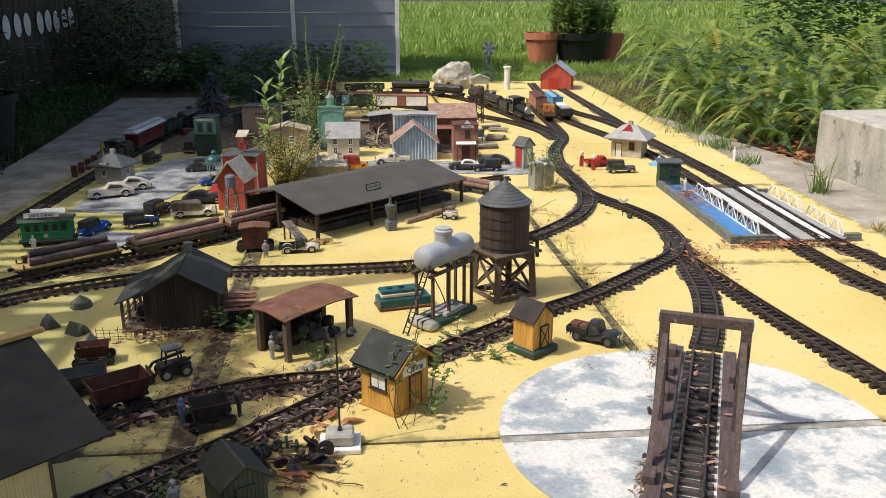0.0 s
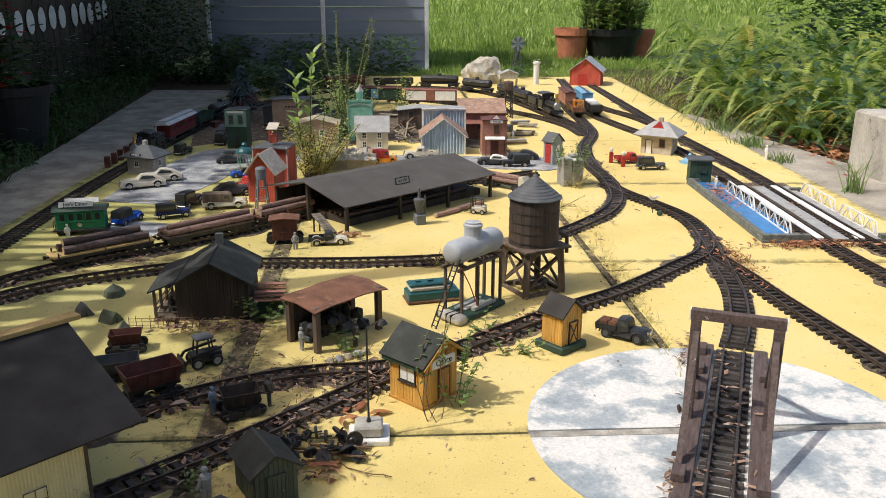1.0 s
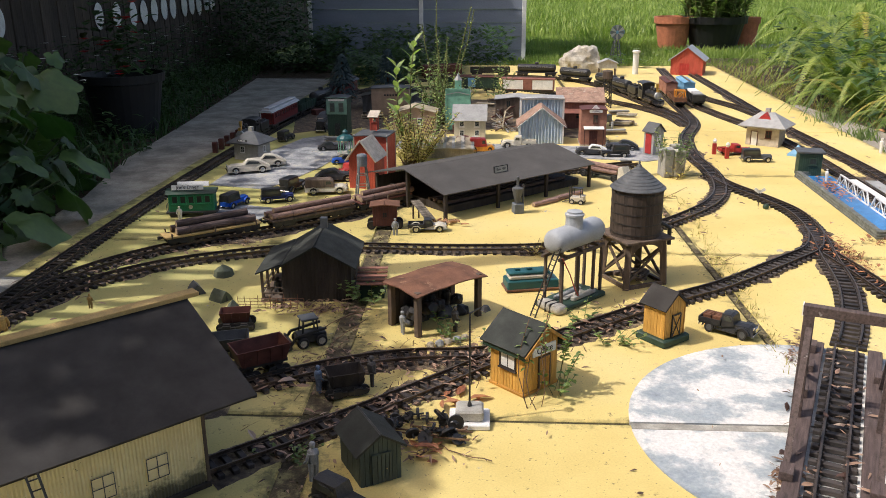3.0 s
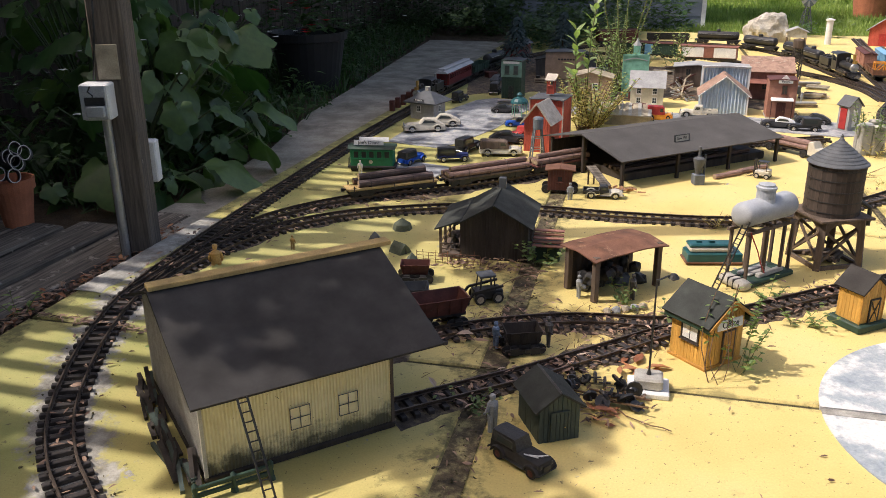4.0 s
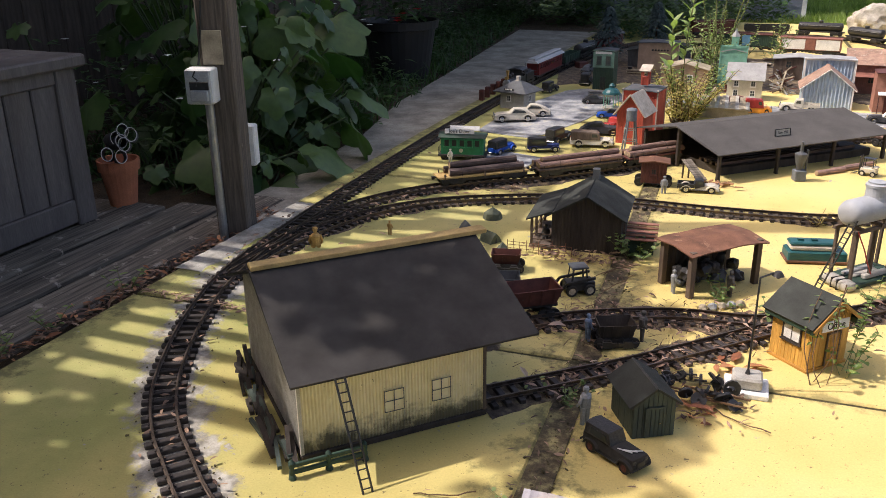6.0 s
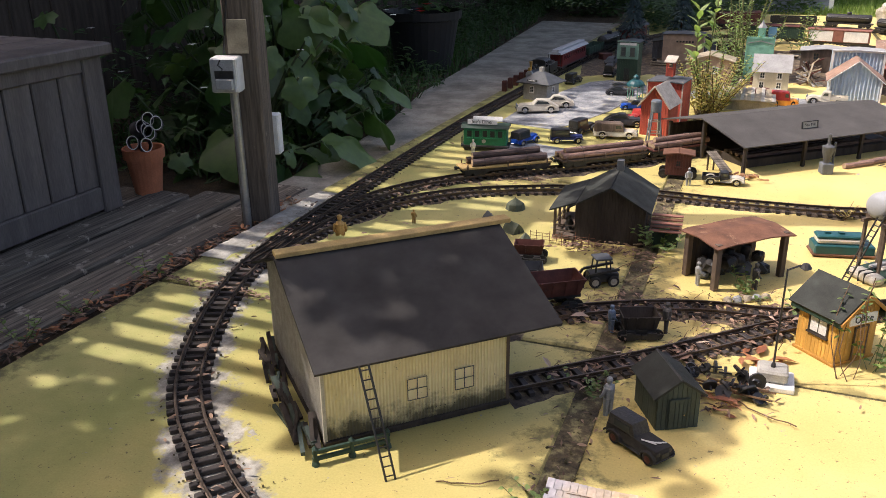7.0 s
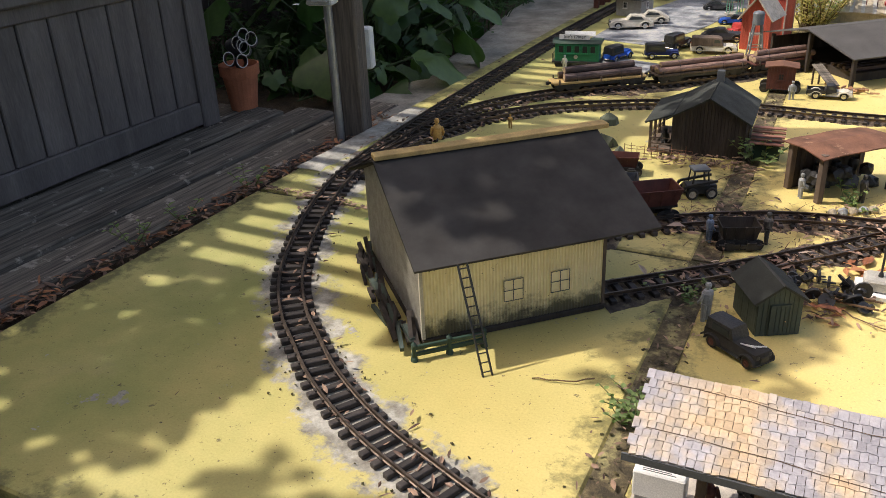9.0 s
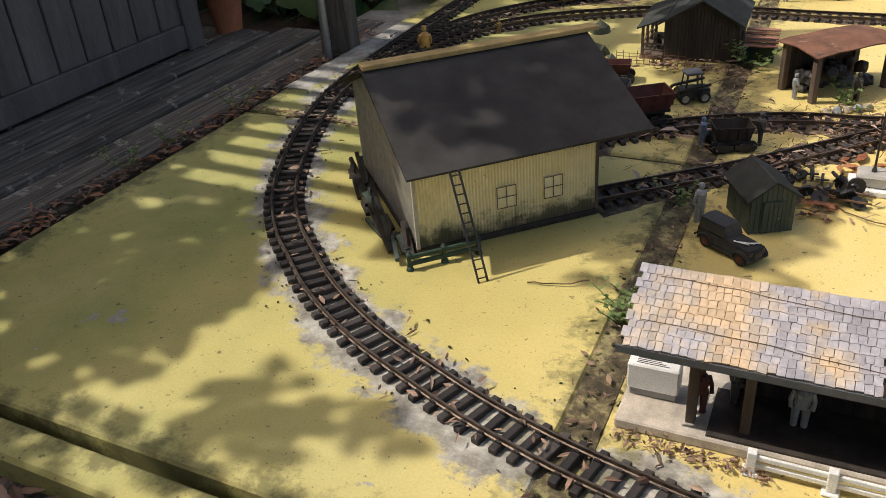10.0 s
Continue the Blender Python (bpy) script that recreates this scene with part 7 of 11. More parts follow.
wheels(fk, [(x, y) for x in (-0.022, 0.014) for y in (-0.016, 0.016)], 0.010, 0.007, M["ivory"])

# skid steer
sk = thing("skid_steer", "black model skid-steer loader with a caged cab", "loader", pose(-0.545, 1.845, 0, 0, 0, 212) @ Matrix.Scale(1.10, 4))
bm = B()
bbox(bm, -0.036, 0.030, -0.018, 0.018, 0.010, 0.030, 0.002)
part("body", bm, M["black"], sk)
bm = B()
for x in (-0.018, 0.018):
    for y in (-0.015, 0.015):
        bm = B()
        bar(bm, (x, y, 0.030), (x * 0.8, y * 0.9, 0.062), 0.003)
        part("cage_post", bm, M["black"], sk)
bm = B()
bbox(bm, -0.019, 0.019, -0.018, 0.018, 0.061, 0.066, 0.001)
part("cab_roof", bm, M["darkgrey"], sk)
for y in (-0.021, 0.021):
    bm = B()
    bar(bm, (-0.034, y, 0.040), (0.035, y, 0.030), 0.005)
    bar(bm, (0.035, y, 0.030), (0.05, y, 0.010), 0.005)
    part("loader_arm", bm, M["iron"], sk)
bm = B()
extrude(bm, [(0.046, 0.004), (0.066, 0.002), (0.066, 0.004), (0.050, 0.008), (0.050, 0.026), (0.046, 0.026)], "y", -0.026, 0.026)
part("bucket", bm, M["iron"], sk)
wheels(sk, [(x, y) for x in (-0.022, 0.020) for y in (-0.022, 0.022)], 0.013, 0.009, M["bargewood"])

# teal industrial locomotive by the tank stand
tl = thing("teal_engine", "teal and cream model engine with a red skirt", "model engine", at_xy(-0.005, 2.275, 0, 15))
bm = B()
bbox(bm, -0.075, 0.075, -0.032, 0.032, 0.008, 0.034, 0.003)
part("hull", bm, M["teal"], tl)
bm = B()
bbox(bm, -0.079, 0.079, -0.034, 0.034, 0.003, 0.010, 0.002)
part("skirt", bm, M["rust"], tl)
bm = B()
bbox(bm, -0.068, 0.050, -0.024, 0.024, 0.034, 0.048, 0.004)
part("hood", bm, M["ivory"], tl)
bm = B()
bbox(bm, -0.070, 0.052, -0.022, 0.022, 0.048, 0.057, 0.003)
for x in (-0.04, -0.005):
    box(bm, x - 0.007, x + 0.007, -0.006, 0.006, 0.057, 0.062)
part("hood_top", bm, M["teal"], tl)
wheels(tl, [(x, y) for x in (-0.05, 0.05) for y in (-0.022, 0.022)], 0.008, 0.008, M["iron"])

# red cab on wheels beside the jeep
rc = thing("caboose_shack", "dark red cab shack on cart wheels", "shack", at_xy(-0.520, 2.845, 0, 8))
gabled(rc, 0.085, 0.060, 0.085, 0.090, M["rust_dark"], M["rust"], over=0.010, gover=0.008, base=0.014)
window(rc, face("front", 0.085, 0.060), 0.0, 0.055, 0.018, 0.022, M["rust_dark"], M["glass"])
wheels(rc, [(x, y) for x in (-0.048, 0.048) for y in (-0.024, 0.024)], 0.016, 0.006, M["iron"])
# ---------------------------------------------------------------- turntable bridge
tb = thing("turntable_bridge", "brown timber turntable bridge with a gallows frame", "turntable", at_xy(0.592, 1.520, 0, -21.0))
BL = 0.40
for s in (-1, 1):
    bm = B()
    bbox(bm, s * 0.062 - 0.015, s * 0.062 + 0.015, -BL, BL, 0.004, 0.020, 0.002)
    part("girder", bm, M["bridge_wood"], tb)
    bm = B()
    sweep(bm, [(Vector((0, -BL + 0.05 * k, 0)), Vector((0, 1, 0))) for k in range(17)], [(u + s * 0.0234, v + 0.004) for u, v in RAIL])
    part("rail", bm, M["rail"], tb)
    for k in (-1, 1):
        bm = B()
        bar(bm, (s * 0.074, k * 0.012, 0.212), (s * 0.076, k * 0.200, 0.020), 0.0115)
        part("gallows_leg", bm, M["bridge_wood"], tb)
        bm = B()
        bbox(bm, s * 0.072 - 0.012, s * 0.072 + 0.012, k * 0.235 - 0.02, k * 0.235 + 0.02, 0.020, 0.036, 0.001)
        part("foot_block", bm, M["bridge_wood"], tb)
    bm = B()
    bbox(bm, s * 0.077 - 0.010, s * 0.077 + 0.010, -0.009, 0.009, 0.003, 0.236, 0.001)
    part("gallows_post", bm, M["bridge_wood"], tb)
bm = B()
bbox(bm, -0.089, 0.089, -0.009, 0.009, 0.236, 0.256, 0.001)
cb_ = part("cross_beam", bm, M["bridge_wood"], tb)
for s in (-1, 1):
    bm = B()
    box(bm, s * 0.0892 - 0.001, s * 0.0892 + 0.001, -0.010, 0.010, 0.235, 0.257)
    part("beam_end_cap", bm, M["white"], cb_)
for k in range(27):
    part("sleeper", SLEEPER, None, tb, m=pose(0, -BL + 0.015 + 0.0295 * k, 0.004, 0, 0, rnd.uniform(-1.5, 1.5)))
for y in (-0.34, 0.1, 0.34):
    bm = B()
    bbox(bm, -0.080, -0.062, y - 0.018, y + 0.018, 0.020, 0.040, 0.001)
    part("side_block", bm, M["bridge_wood"], tb)

# ---------------------------------------------------------------- white truss bridge with a blue pool
pool = thing("bridge_base", "low grey stone base holding a blue painted pool", "bridge base", at_xy(1.151, 2.825, 0, 0))
for x0, x1, y0, y1, h in ((0.0, 0.024, 0.024, 0.915, 0.030), (0.0, 0.172, 0.0, 0.024, 0.030), (0.0, 0.09, 0.915, 0.93, 0.026), (0.425, 0.485, 0.015, 0.040, 0.028), (0.40, 0.45, 0.735, 0.76, 0.024)):
    n = max(2, int(max(x1 - x0, y1 - y0) / 0.028))
    for k in range(n):
        for r_ in (0, 1, 2):
            bm = B()
            j = (0.5 if r_ == 1 else 0.0)
            if y1 - y0 > x1 - x0:
                a, b = y0 + (y1 - y0) * max(0, k - j) / n, y0 + (y1 - y0) * (k + 1 - j if k < n - 1 else n) / n
                bbox(bm, x0 + 0.001 * r_, x1 - 0.001 * r_, a + 0.0006, b - 0.0006, h / 3 * r_, h / 3 * (r_ + 1) - 0.0005, 0.0014)
            else:
                a, b = x0 + (x1 - x0) * max(0, k - j) / n, x0 + (x1 - x0) * (k + 1 - j if k < n - 1 else n) / n
                bbox(bm, a + 0.0006, b - 0.0006, y0 + 0.001 * r_, y1 - 0.001 * r_, h / 3 * r_, h / 3 * (r_ + 1) - 0.0005, 0.0014)
            part("stone", bm, M["stone_dark"], pool)
bm = B()
box(bm, 0.024, 0.150, 0.024, 0.915, 0.0, 0.008)
part("pool_water", bm, M["water"], pool, "glossy bright blue painted water")
bm = B()
box(bm, 0.151, 0.445, 0.010, 0.93, 0.0, 0.0042)
part("bridge_bed", bm, M["trackdirt"], pool)
bg = thing("truss_bridge", "white steel truss bridge carrying two model tracks", "bridge", at_xy(0, 0, 0, 0))
for xs, spans in ((1.275, ((2.872, 3.215), (3.235, 3.585))), (1.585, ((2.872, 3.185), (3.205, 3.545)))):
    for a0, a1 in spans:
        h, e = 0.056, 0.030
        tr = B()
        bar(tr, (xs, a0, 0.009), (xs, a1, 0.009), 0.0055)
        bar(tr, (xs, a0 + e, h), (xs, a1 - e, h), 0.0050)
        bar(tr, (xs, a0, 0.009), (xs, a0 + e, h), 0.0050)
        bar(tr, (xs, a1, 0.009), (xs, a1 - e, h), 0.0050)
        n = 6
        for k in range(n + 1):
            yy = a0 + e + (a1 - a0 - 2 * e) * k / n
            bar(tr, (xs, yy, 0.009), (xs, yy, h), 0.0024)
            if k < n:
                y2 = a0 + e + (a1 - a0 - 2 * e) * (k + 1) / n
                bar(tr, (xs, yy, h if k % 2 else 0.009), (xs, y2, 0.009 if k % 2 else h), 0.0030)
        part("truss", tr, M["white"], bg)
for x0, x1, mt, z in ((1.347, 1.375, "white", 0.017), (1.409, 1.463, "grey", 0.013), (1.492, 1.519, "white", 0.017), (1.548, 1.576, "grey", 0.013)):
    for k in range(3):
        bm = B()
        ya, yb = 2.835 + 0.27 * k, 2.835 + 0.27 * (k + 1)
        bbox(bm, x0 + 0.0008 * (k % 2), x1 + 0.0008 * (k % 2), ya + 0.0008, yb - 0.0008, 0.009, z, 0.001)
        part("deck_plank", bm, M[mt], bg)

# ---------------------------------------------------------------- little green hut with a slate roof
gh = thing("green_hut", "small dark green hut with a slate roof", "hut", at_xy(-0.297, 1.316, 0, 32))
gabled(gh, 0.078, 0.104, 0.068, 0.095, M["hut_green"], M["felt_grey"], over=0.008, gover=0.006, cap=M["darkgrey"])
door(gh, face("front", 0.078, 0.104), 0.0, 0.030, 0.056, M["hut_green"], M["hut_green"], 0.002)
# street lamp on a stepped stone base
lp = thing("street_lamp", "thin black model lamp on a stepped stone base", "street lamp", at_xy(-0.128, 1.500, 0, 3))
bm = B()
bbox(bm, -0.041, 0.041, -0.036, 0.036, 0, 0.012, 0.002)
part("lower_step", bm, M["white"], lp, "pale chipped lower step")
bm = B()
bbox(bm, -0.028, 0.028, -0.025, 0.025, 0.012, 0.036, 0.004)
part("upper_step", bm, M["stone"], lp)
bm = B()
lathe(bm, ((0.005, 0.036), (0.004, 0.042), (0.0022, 0.046), (0.0018, 0.238)), 8)
rod(bm, (0, 0, 0.236), (0.022, 0.004, 0.247), 0.0018)
part("post", bm, M["black"], lp)
bm = B()
lathe(bm, ((0.001, 0.252), (0.006, 0.250), (0.011, 0.242), (0.007, 0.240), (0.001, 0.236)), 10, (0.030, 0.005, 0))
part("lamp_head", bm, M["iron"], lp)

# ---------------------------------------------------------------- village buildings


def village(name, label, category, x, y, turn, w, d, he, hr, wall, roof, style="flat", trim=None, wins=(), **kw):
    root = thing(name, label, category, at_xy(x, y, 0, turn), "village buildings")
    gabled(root, w, d, he, hr, wall, roof, style=style, **kw)
    for side, u, z, ww, hh in wins:
        window(root, face(side, w, d), u, z, ww, hh, trim or M["white"], M["glass"])
    return root


# red barn with a taller red store behind and a cupola
rb = village("red_barn", "red board barn with pale trim and a grey roof", "barn", -0.70, 3.475, -8, 0.112, 0.14, 0.128, 0.200, M["barn"], M["bargewood"], "board", over=0.010, gover=0.012)
for s in (-1, 1):
    bm = B()
    bar(bm, (s * 0.068, -0.084, 0.118), (0, -0.084, 0.206), 0.007, 0.005)
    part("bargeboard", bm, M["bargewood"], rb)
door(rb, face("front", 0.112, 0.14), 0.0, 0.036, 0.065, M["barn"], M["ivory"], 0.0)
rs = village("red_store", "tall red store with white corner posts", "store", -0.70, 3.68, -6, 0.15, 0.14, 0.182, 0.187, M["barn"], M["darkgrey"], "board", over=0.004)
for s in (-1, 1):
    for k in (-1, 1):
        bm = B()
        bar(bm, (s * 0.075, k * 0.071, 0), (s * 0.075, k * 0.071, 0.192), 0.005)
        part("corner_post", bm, M["bargewood"], rs)
bm = B()
for s in (-1, 1):
    for k in (-1, 1):
        bar(bm, (s * 0.014, k * 0.014, 0.2), (s * 0.014, k * 0.014, 0.262), 0.005)
box(bm, -0.013, 0.013, -0.013, 0.013, 0.2, 0.235)
cu_ = part("cupola", bm, M["barn"], rs)
bm = B()
slope(bm, -0.026, 0.258, 0.026, 0.280, -0.024, 0.024, 0.004)
part("cupola_roof", bm, M["bargewood"], cu_)

# small grey tank tower before the barn
st = thing("tank_tower", "small grey tank on four splayed legs", "tank tower", at_xy(-0.683, 3.285, 0, 20))
for s in (-1, 1):
    for k in (-1, 1):
        bm = B()
        bar(bm, (s * 0.026, k * 0.026, 0), (s * 0.014, k * 0.014, 0.125), 0.005)
        part("leg", bm, M["bluegrey"], st)
for z, q in ((0.045, 0.022), (0.09, 0.0175)):
    for k in range(4):
        a = pose(0, 0, 0, 0, 0, 90 * k)
        bm = B()
        bar(bm, a @ Vector((-q, -q, z)), a @ Vector((q, -q, z)), 0.003)
        part("brace", bm, M["grey"], st)
bm = B()
lathe(bm, ((0.020, 0.125), (0.021, 0.128), (0.021, 0.165), (0.022, 0.166), (0.018, 0.172), (0.003, 0.176)), 16)
part("tank", bm, M["bluegrey"], st)

# white depot with a hipped roof
dp = thing("model_depot", "pale model depot with a dark hipped roof", "depot", pose(-1.368, 3.985, 0, 0, 0, -14) @ Matrix.Scale(0.90, 4), "village buildings")
for s_, ww in (("front", 0.150), ("back", 0.150), ("left", 0.125), ("right", 0.125)):
    part("wall", flat_wall(ww if s_ in ("front", "back") else ww - 0.008, lambda x: 0.095, base=0.0), M["stone"], dp, m=face(s_, 0.150, 0.125))
bm = B()
r0 = [bm.verts.new(p) for p in ((-0.103, -0.092, 0.090), (0.103, -0.092, 0.090), (0.103, 0.092, 0.090), (-0.103, 0.092, 0.090))]
r1 = [bm.verts.new(p) for p in ((-0.105, -0.094, 0.096), (0.105, -0.094, 0.096), (0.105, 0.094, 0.096), (-0.105, 0.094, 0.096))]
r2 = [bm.verts.new(p) for p in ((-0.022, -0.008, 0.148), (0.022, -0.008, 0.148), (0.022, 0.008, 0.148), (-0.022, 0.008, 0.148))]
skin(bm, [r0, r1, r2])
part("hip_roof", bm, M["darkgrey"], dp)
bm = B()
bbox(bm, -0.011, 0.011, -0.008, 0.014, 0.14, 0.172, 0.001)
part("chimney", bm, M["stone"], dp)
window(dp, face("front", 0.150, 0.125), -0.02, 0.058, 0.026, 0.034, M["white"], M["glass"])
window(dp, face("right", 0.150, 0.125), 0.0, 0.058, 0.022, 0.034, M["white"], M["glass"])
s_ = sign(dp, face("front", 0.150, 0.125) @ pose(0, -0.030, 0.112), 0.062, 0.012, "", 0.01, M["black"])
bm = B()
for k in range(5):
    box(bm, -0.022 + 0.009 * k, -0.016 + 0.009 * k, -0.0037, -0.003, -0.003, 0.003)
tagged(part("print_bar", bm, M["white"], s_), kind="stuff")

# dark green two-storey shop
vg = village("green_shop", "dark green two-storey false-front shop", "shop", -1.075, 4.66, 0, 0.110, 0.12, 0.205, 0.210, M["darkgreen"], M["black"], "board", M["palegreen"],
             [("front", -0.024, 0.155, 0.030, 0.046), ("front", 0.026, 0.155, 0.030, 0.046)], over=0.006)
bm = B()
bbox(bm, -0.058, 0.058, -0.066, -0.062, 0.120, 0.215, 0.001)
part("false_front", bm, M["shopgreen"], vg)
for u in (-0.024, 0.026):
    window(vg, face("front", 0.125, 0.12) @ pose(0, -0.007, 0), u, 0.160, 0.026, 0.046, M["hut_green"], M["glass"], 0, 1)
bm = B()
box(bm, -0.045, 0.045, -0.0685, -0.0665, 0.194, 0.206)
part("sign_board", bm, M["white"], vg)
door(vg, face("front", 0.125, 0.12), 0.0, 0.03, 0.07, M["black"], M["darkgreen"])

# green gazebo
gz = thing("gazebo", "little green-domed bandstand with pale posts", "gazebo", at_xy(-0.925, 4.10, 0, 0))
for k in range(6):
    a = math.pi * k / 3
    bm = B()
    rod(bm, (0.036 * math.cos(a), 0.036 * math.sin(a), 0.01), (0.036 * math.cos(a), 0.036 * math.sin(a), 0.075), 0.002)
    part("post", bm, M["palegreen"], gz)
bm = B()
lathe(bm, ((0.045, 0), (0.045, 0.01)), 6)
part("floor", bm, M["stone"], gz)
bm = B()
lathe(bm, ((0.046, 0.074), (0.042, 0.084), (0.030, 0.096), (0.014, 0.103), (0.012, 0.112), (0.015, 0.114), (0.009, 0.122), (0.001, 0.126)), 12)
part("dome_roof", bm, M["teal"], gz)
# cream two-storey house
village("cream_house", "cream two-storey house with a grey roof", "house", -0.335, 4.60, 92, 0.13, 0.17, 0.112, 0.178, M["ivory"], M["grey"], "flat", M["white"],
        [("left", -0.042, 0.085, 0.026, 0.032), ("left", 0.04, 0.085, 0.026, 0.032), ("left", -0.042, 0.036, 0.026, 0.034), ("left", 0.04, 0.036, 0.026, 0.034), ("right", 0.0, 0.085, 0.026, 0.032)], over=0.012)
# pale green hall with a small steeple
hl_ = village("green_hall", "pale green false-front hall with a steeple", "hall", -0.42, 4.92, 0, 0.125, 0.18, 0.20, 0.214, M["palegreen"], M["grey"], "board", M["white"], [("front", 0, 0.165, 0.022, 0.030)], over=0.004)
bm = B()
bbox(bm, -0.070, 0.070, -0.096, -0.091, 0.0, 0.228, 0.001)
for s in (-1, 1):
    box(bm, s * 0.068 - 0.003, s * 0.068 + 0.003, -0.1, -0.091, 0, 0.235)
box(bm, -0.072, 0.072, -0.1, -0.091, 0.226, 0.236)
part("false_front", bm, M["palegreen"], hl_)
bm = B()
bbox(bm, -0.018, 0.018, -0.09, -0.054, 0.21, 0.282, 0.001)
stp = part("steeple", bm, M["palegreen"], hl_)
bm = B()
lathe(bm, ((0.026, 0.282), (0.008, 0.305), (0.001, 0.325)), 4, (0, -0.072, 0))
part("spire", bm, M["grey"], stp)
# blue-grey corrugated barn with a rusty roof and a striped false front behind
cbn = village("corrugated_barn", "blue-grey corrugated barn with a rusty roof", "barn", 0.050, 4.53, 2, 0.225, 0.19, 0.103, 0.186, M["bluesteel"], M["tin_tan"], "widetin", over=0.016, gover=0.012)
for s in (-1, 1):
    bm = B()
    bar(bm, (s * 0.128, -0.109, 0.090), (0, -0.109, 0.191), 0.009, 0.004)
    part("bargeboard", bm, M["white"], cbn)
    bm = B()
    bar(bm, (s * 0.112, -0.0975, 0.0), (s * 0.112, -0.0975, 0.103), 0.007)
    part("corner_board", bm, M["white"], cbn)
ff = village("striped_store", "striped corrugated store with a white cornice", "store", 0.055, 4.74, 2, 0.235, 0.12, 0.200, 0.206, M["bluesteel"], M["grey"], "widetin", over=0.004)
bm = B()
for a, b, c, e in ((-0.122, 0.122, 0.198, 0.209), (-0.122, -0.112, 0.0, 0.198), (0.112, 0.122, 0.0, 0.198)):
    box(bm, a, b, -0.066, -0.060, c, e)
part("cornice", bm, M["white"], ff)
# police house
pol = village("police_house", "brown brick police house with a pale awning", "police house", 0.318, 4.46, 2, 0.130, 0.12, 0.185, 0.190, M["brick_red"], M["rust_dark"], "flat", M["rust_dark"],
              [("front", 0.008, 0.140, 0.026, 0.044)], over=0.003)
sign(pol, face("front", 0.130, 0.12) @ pose(0.008, -0.006, 0.182), 0.066, 0.018, "Police", 0.0155)
bm = B()
extrude(bm, [(-0.02, 0.0), (0.02, 0.0), (0.0, 0.022)], "y", -0.062, -0.056, pose(0.008, 0, 0.192))
part("pediment", bm, M["white"], pol)
bm = B()
slope(bm, -0.092, 0.090, -0.058, 0.100, -0.052, 0.052, 0.003)
part("awning", bm, M["white"], pol)
for x in (-0.048, 0.048):
    bm = B()
    bar(bm, (x, -0.088, 0), (x, -0.088, 0.09), 0.004)
    part("awning_post", bm, M["rust_dark"], pol)
door(pol, face("front", 0.130, 0.12), 0.0, 0.036, 0.075, M["rust_dark"], M["rust_dark"])
bm = B()
bbox(bm, -0.067, 0.067, -0.062, 0.062, 0, 0.006, 0.001)
part("plinth", bm, M["stone"], pol)
# brown building behind
br = village("brown_store", "long brown two-storey store with a tin roof", "store", 0.27, 4.98, 0, 0.30, 0.13, 0.15, 0.152, M["boxcar"], M["tin_tan"], "board", M["boxcar"],
             [("front", -0.09, 0.075, 0.03, 0.04), ("front", 0.0, 0.075, 0.03, 0.04), ("front", 0.10, 0.075, 0.03, 0.04)], over=0.006)
bm = B()
slope(bm, -0.085, 0.150, 0.075, 0.215, -0.13, 0.15, 0.004)
part("upper_roof", bm, M["tin_tan"], br)
bm = B()
slope(bm, -0.13, 0.095, -0.064, 0.112, -0.15, 0.15, 0.003)
part("veranda_roof", bm, M["boxcar"], br)
# further stores, low and grey
village("low_store", "low brown store with a flat pale roof", "store", -0.09, 5.32, 0, 0.26, 0.16, 0.118, 0.132, M["timber_fine"], M["grey"], "flat", M["timber_fine"], [("front", -0.05, 0.09, 0.03, 0.04)], over=0.008)
village("tan_store", "tan store half hidden by tall weeds", "store", -0.66, 4.78, 4, 0.24, 0.16, 0.115, 0.145, M["tan"], M["ply"], "flat", M["white"], [("front", 0.03, 0.07, 0.03, 0.034)], over=0.010)
gs_ = village("tan_false_front", "tan false-front store with a faded sign", "store", -0.90, 5.42, 4, 0.24, 0.14, 0.165, 0.170, M["tan"], M["darkgrey"], "flat", over=0.004)
bm = B()
for k in range(6):
    box(bm, -0.04 + 0.018 * k, -0.028 + 0.018 * k, -0.0725, -0.070, 0.120, 0.130)
tagged(part("print_bar", bm, M["black"], gs_), kind="stuff")
dr = village("derelict_shack", "low derelict shack of pale split boards", "shack", -0.405, 4.12, 3, 0.24, 0.15, 0.040, 0.046, M["ply"], M["ply"], "board", over=0.006)
rr = random.Random(21)
for k in range(16):
    bm = B()
    x = -0.115 + 0.0153 * k
    bar(bm, (x, -0.085, 0.046 + 0.003 * rr.random()), (x + rr.uniform(-0.004, 0.004), 0.08, 0.078 + rr.uniform(-0.006, 0.004)), 0.0155, 0.002)
    part("roof_plank", bm, M["ply"] if k % 3 else M["stone"], dr)
for k in range(3):
    bm = B()
    bar(bm, (-0.07 + 0.02 * k, -0.02, 0.06), (-0.04 + 0.012 * k, 0.06, 0.12), 0.010, 0.002)
    part("loose_plank", bm, M["ply"], dr)
for y_, h_ in ((5.55, 0.10), (5.85, 0.09)):
    village("dark_store", "low dark store at the shaded end of the street", "store", -0.95 + 0.1 * (y_ - 5.5), y_, 5, 0.32, 0.14, h_, h_ + 0.03, M["darkgrey"], M["felt_grey"], "board", over=0.008)
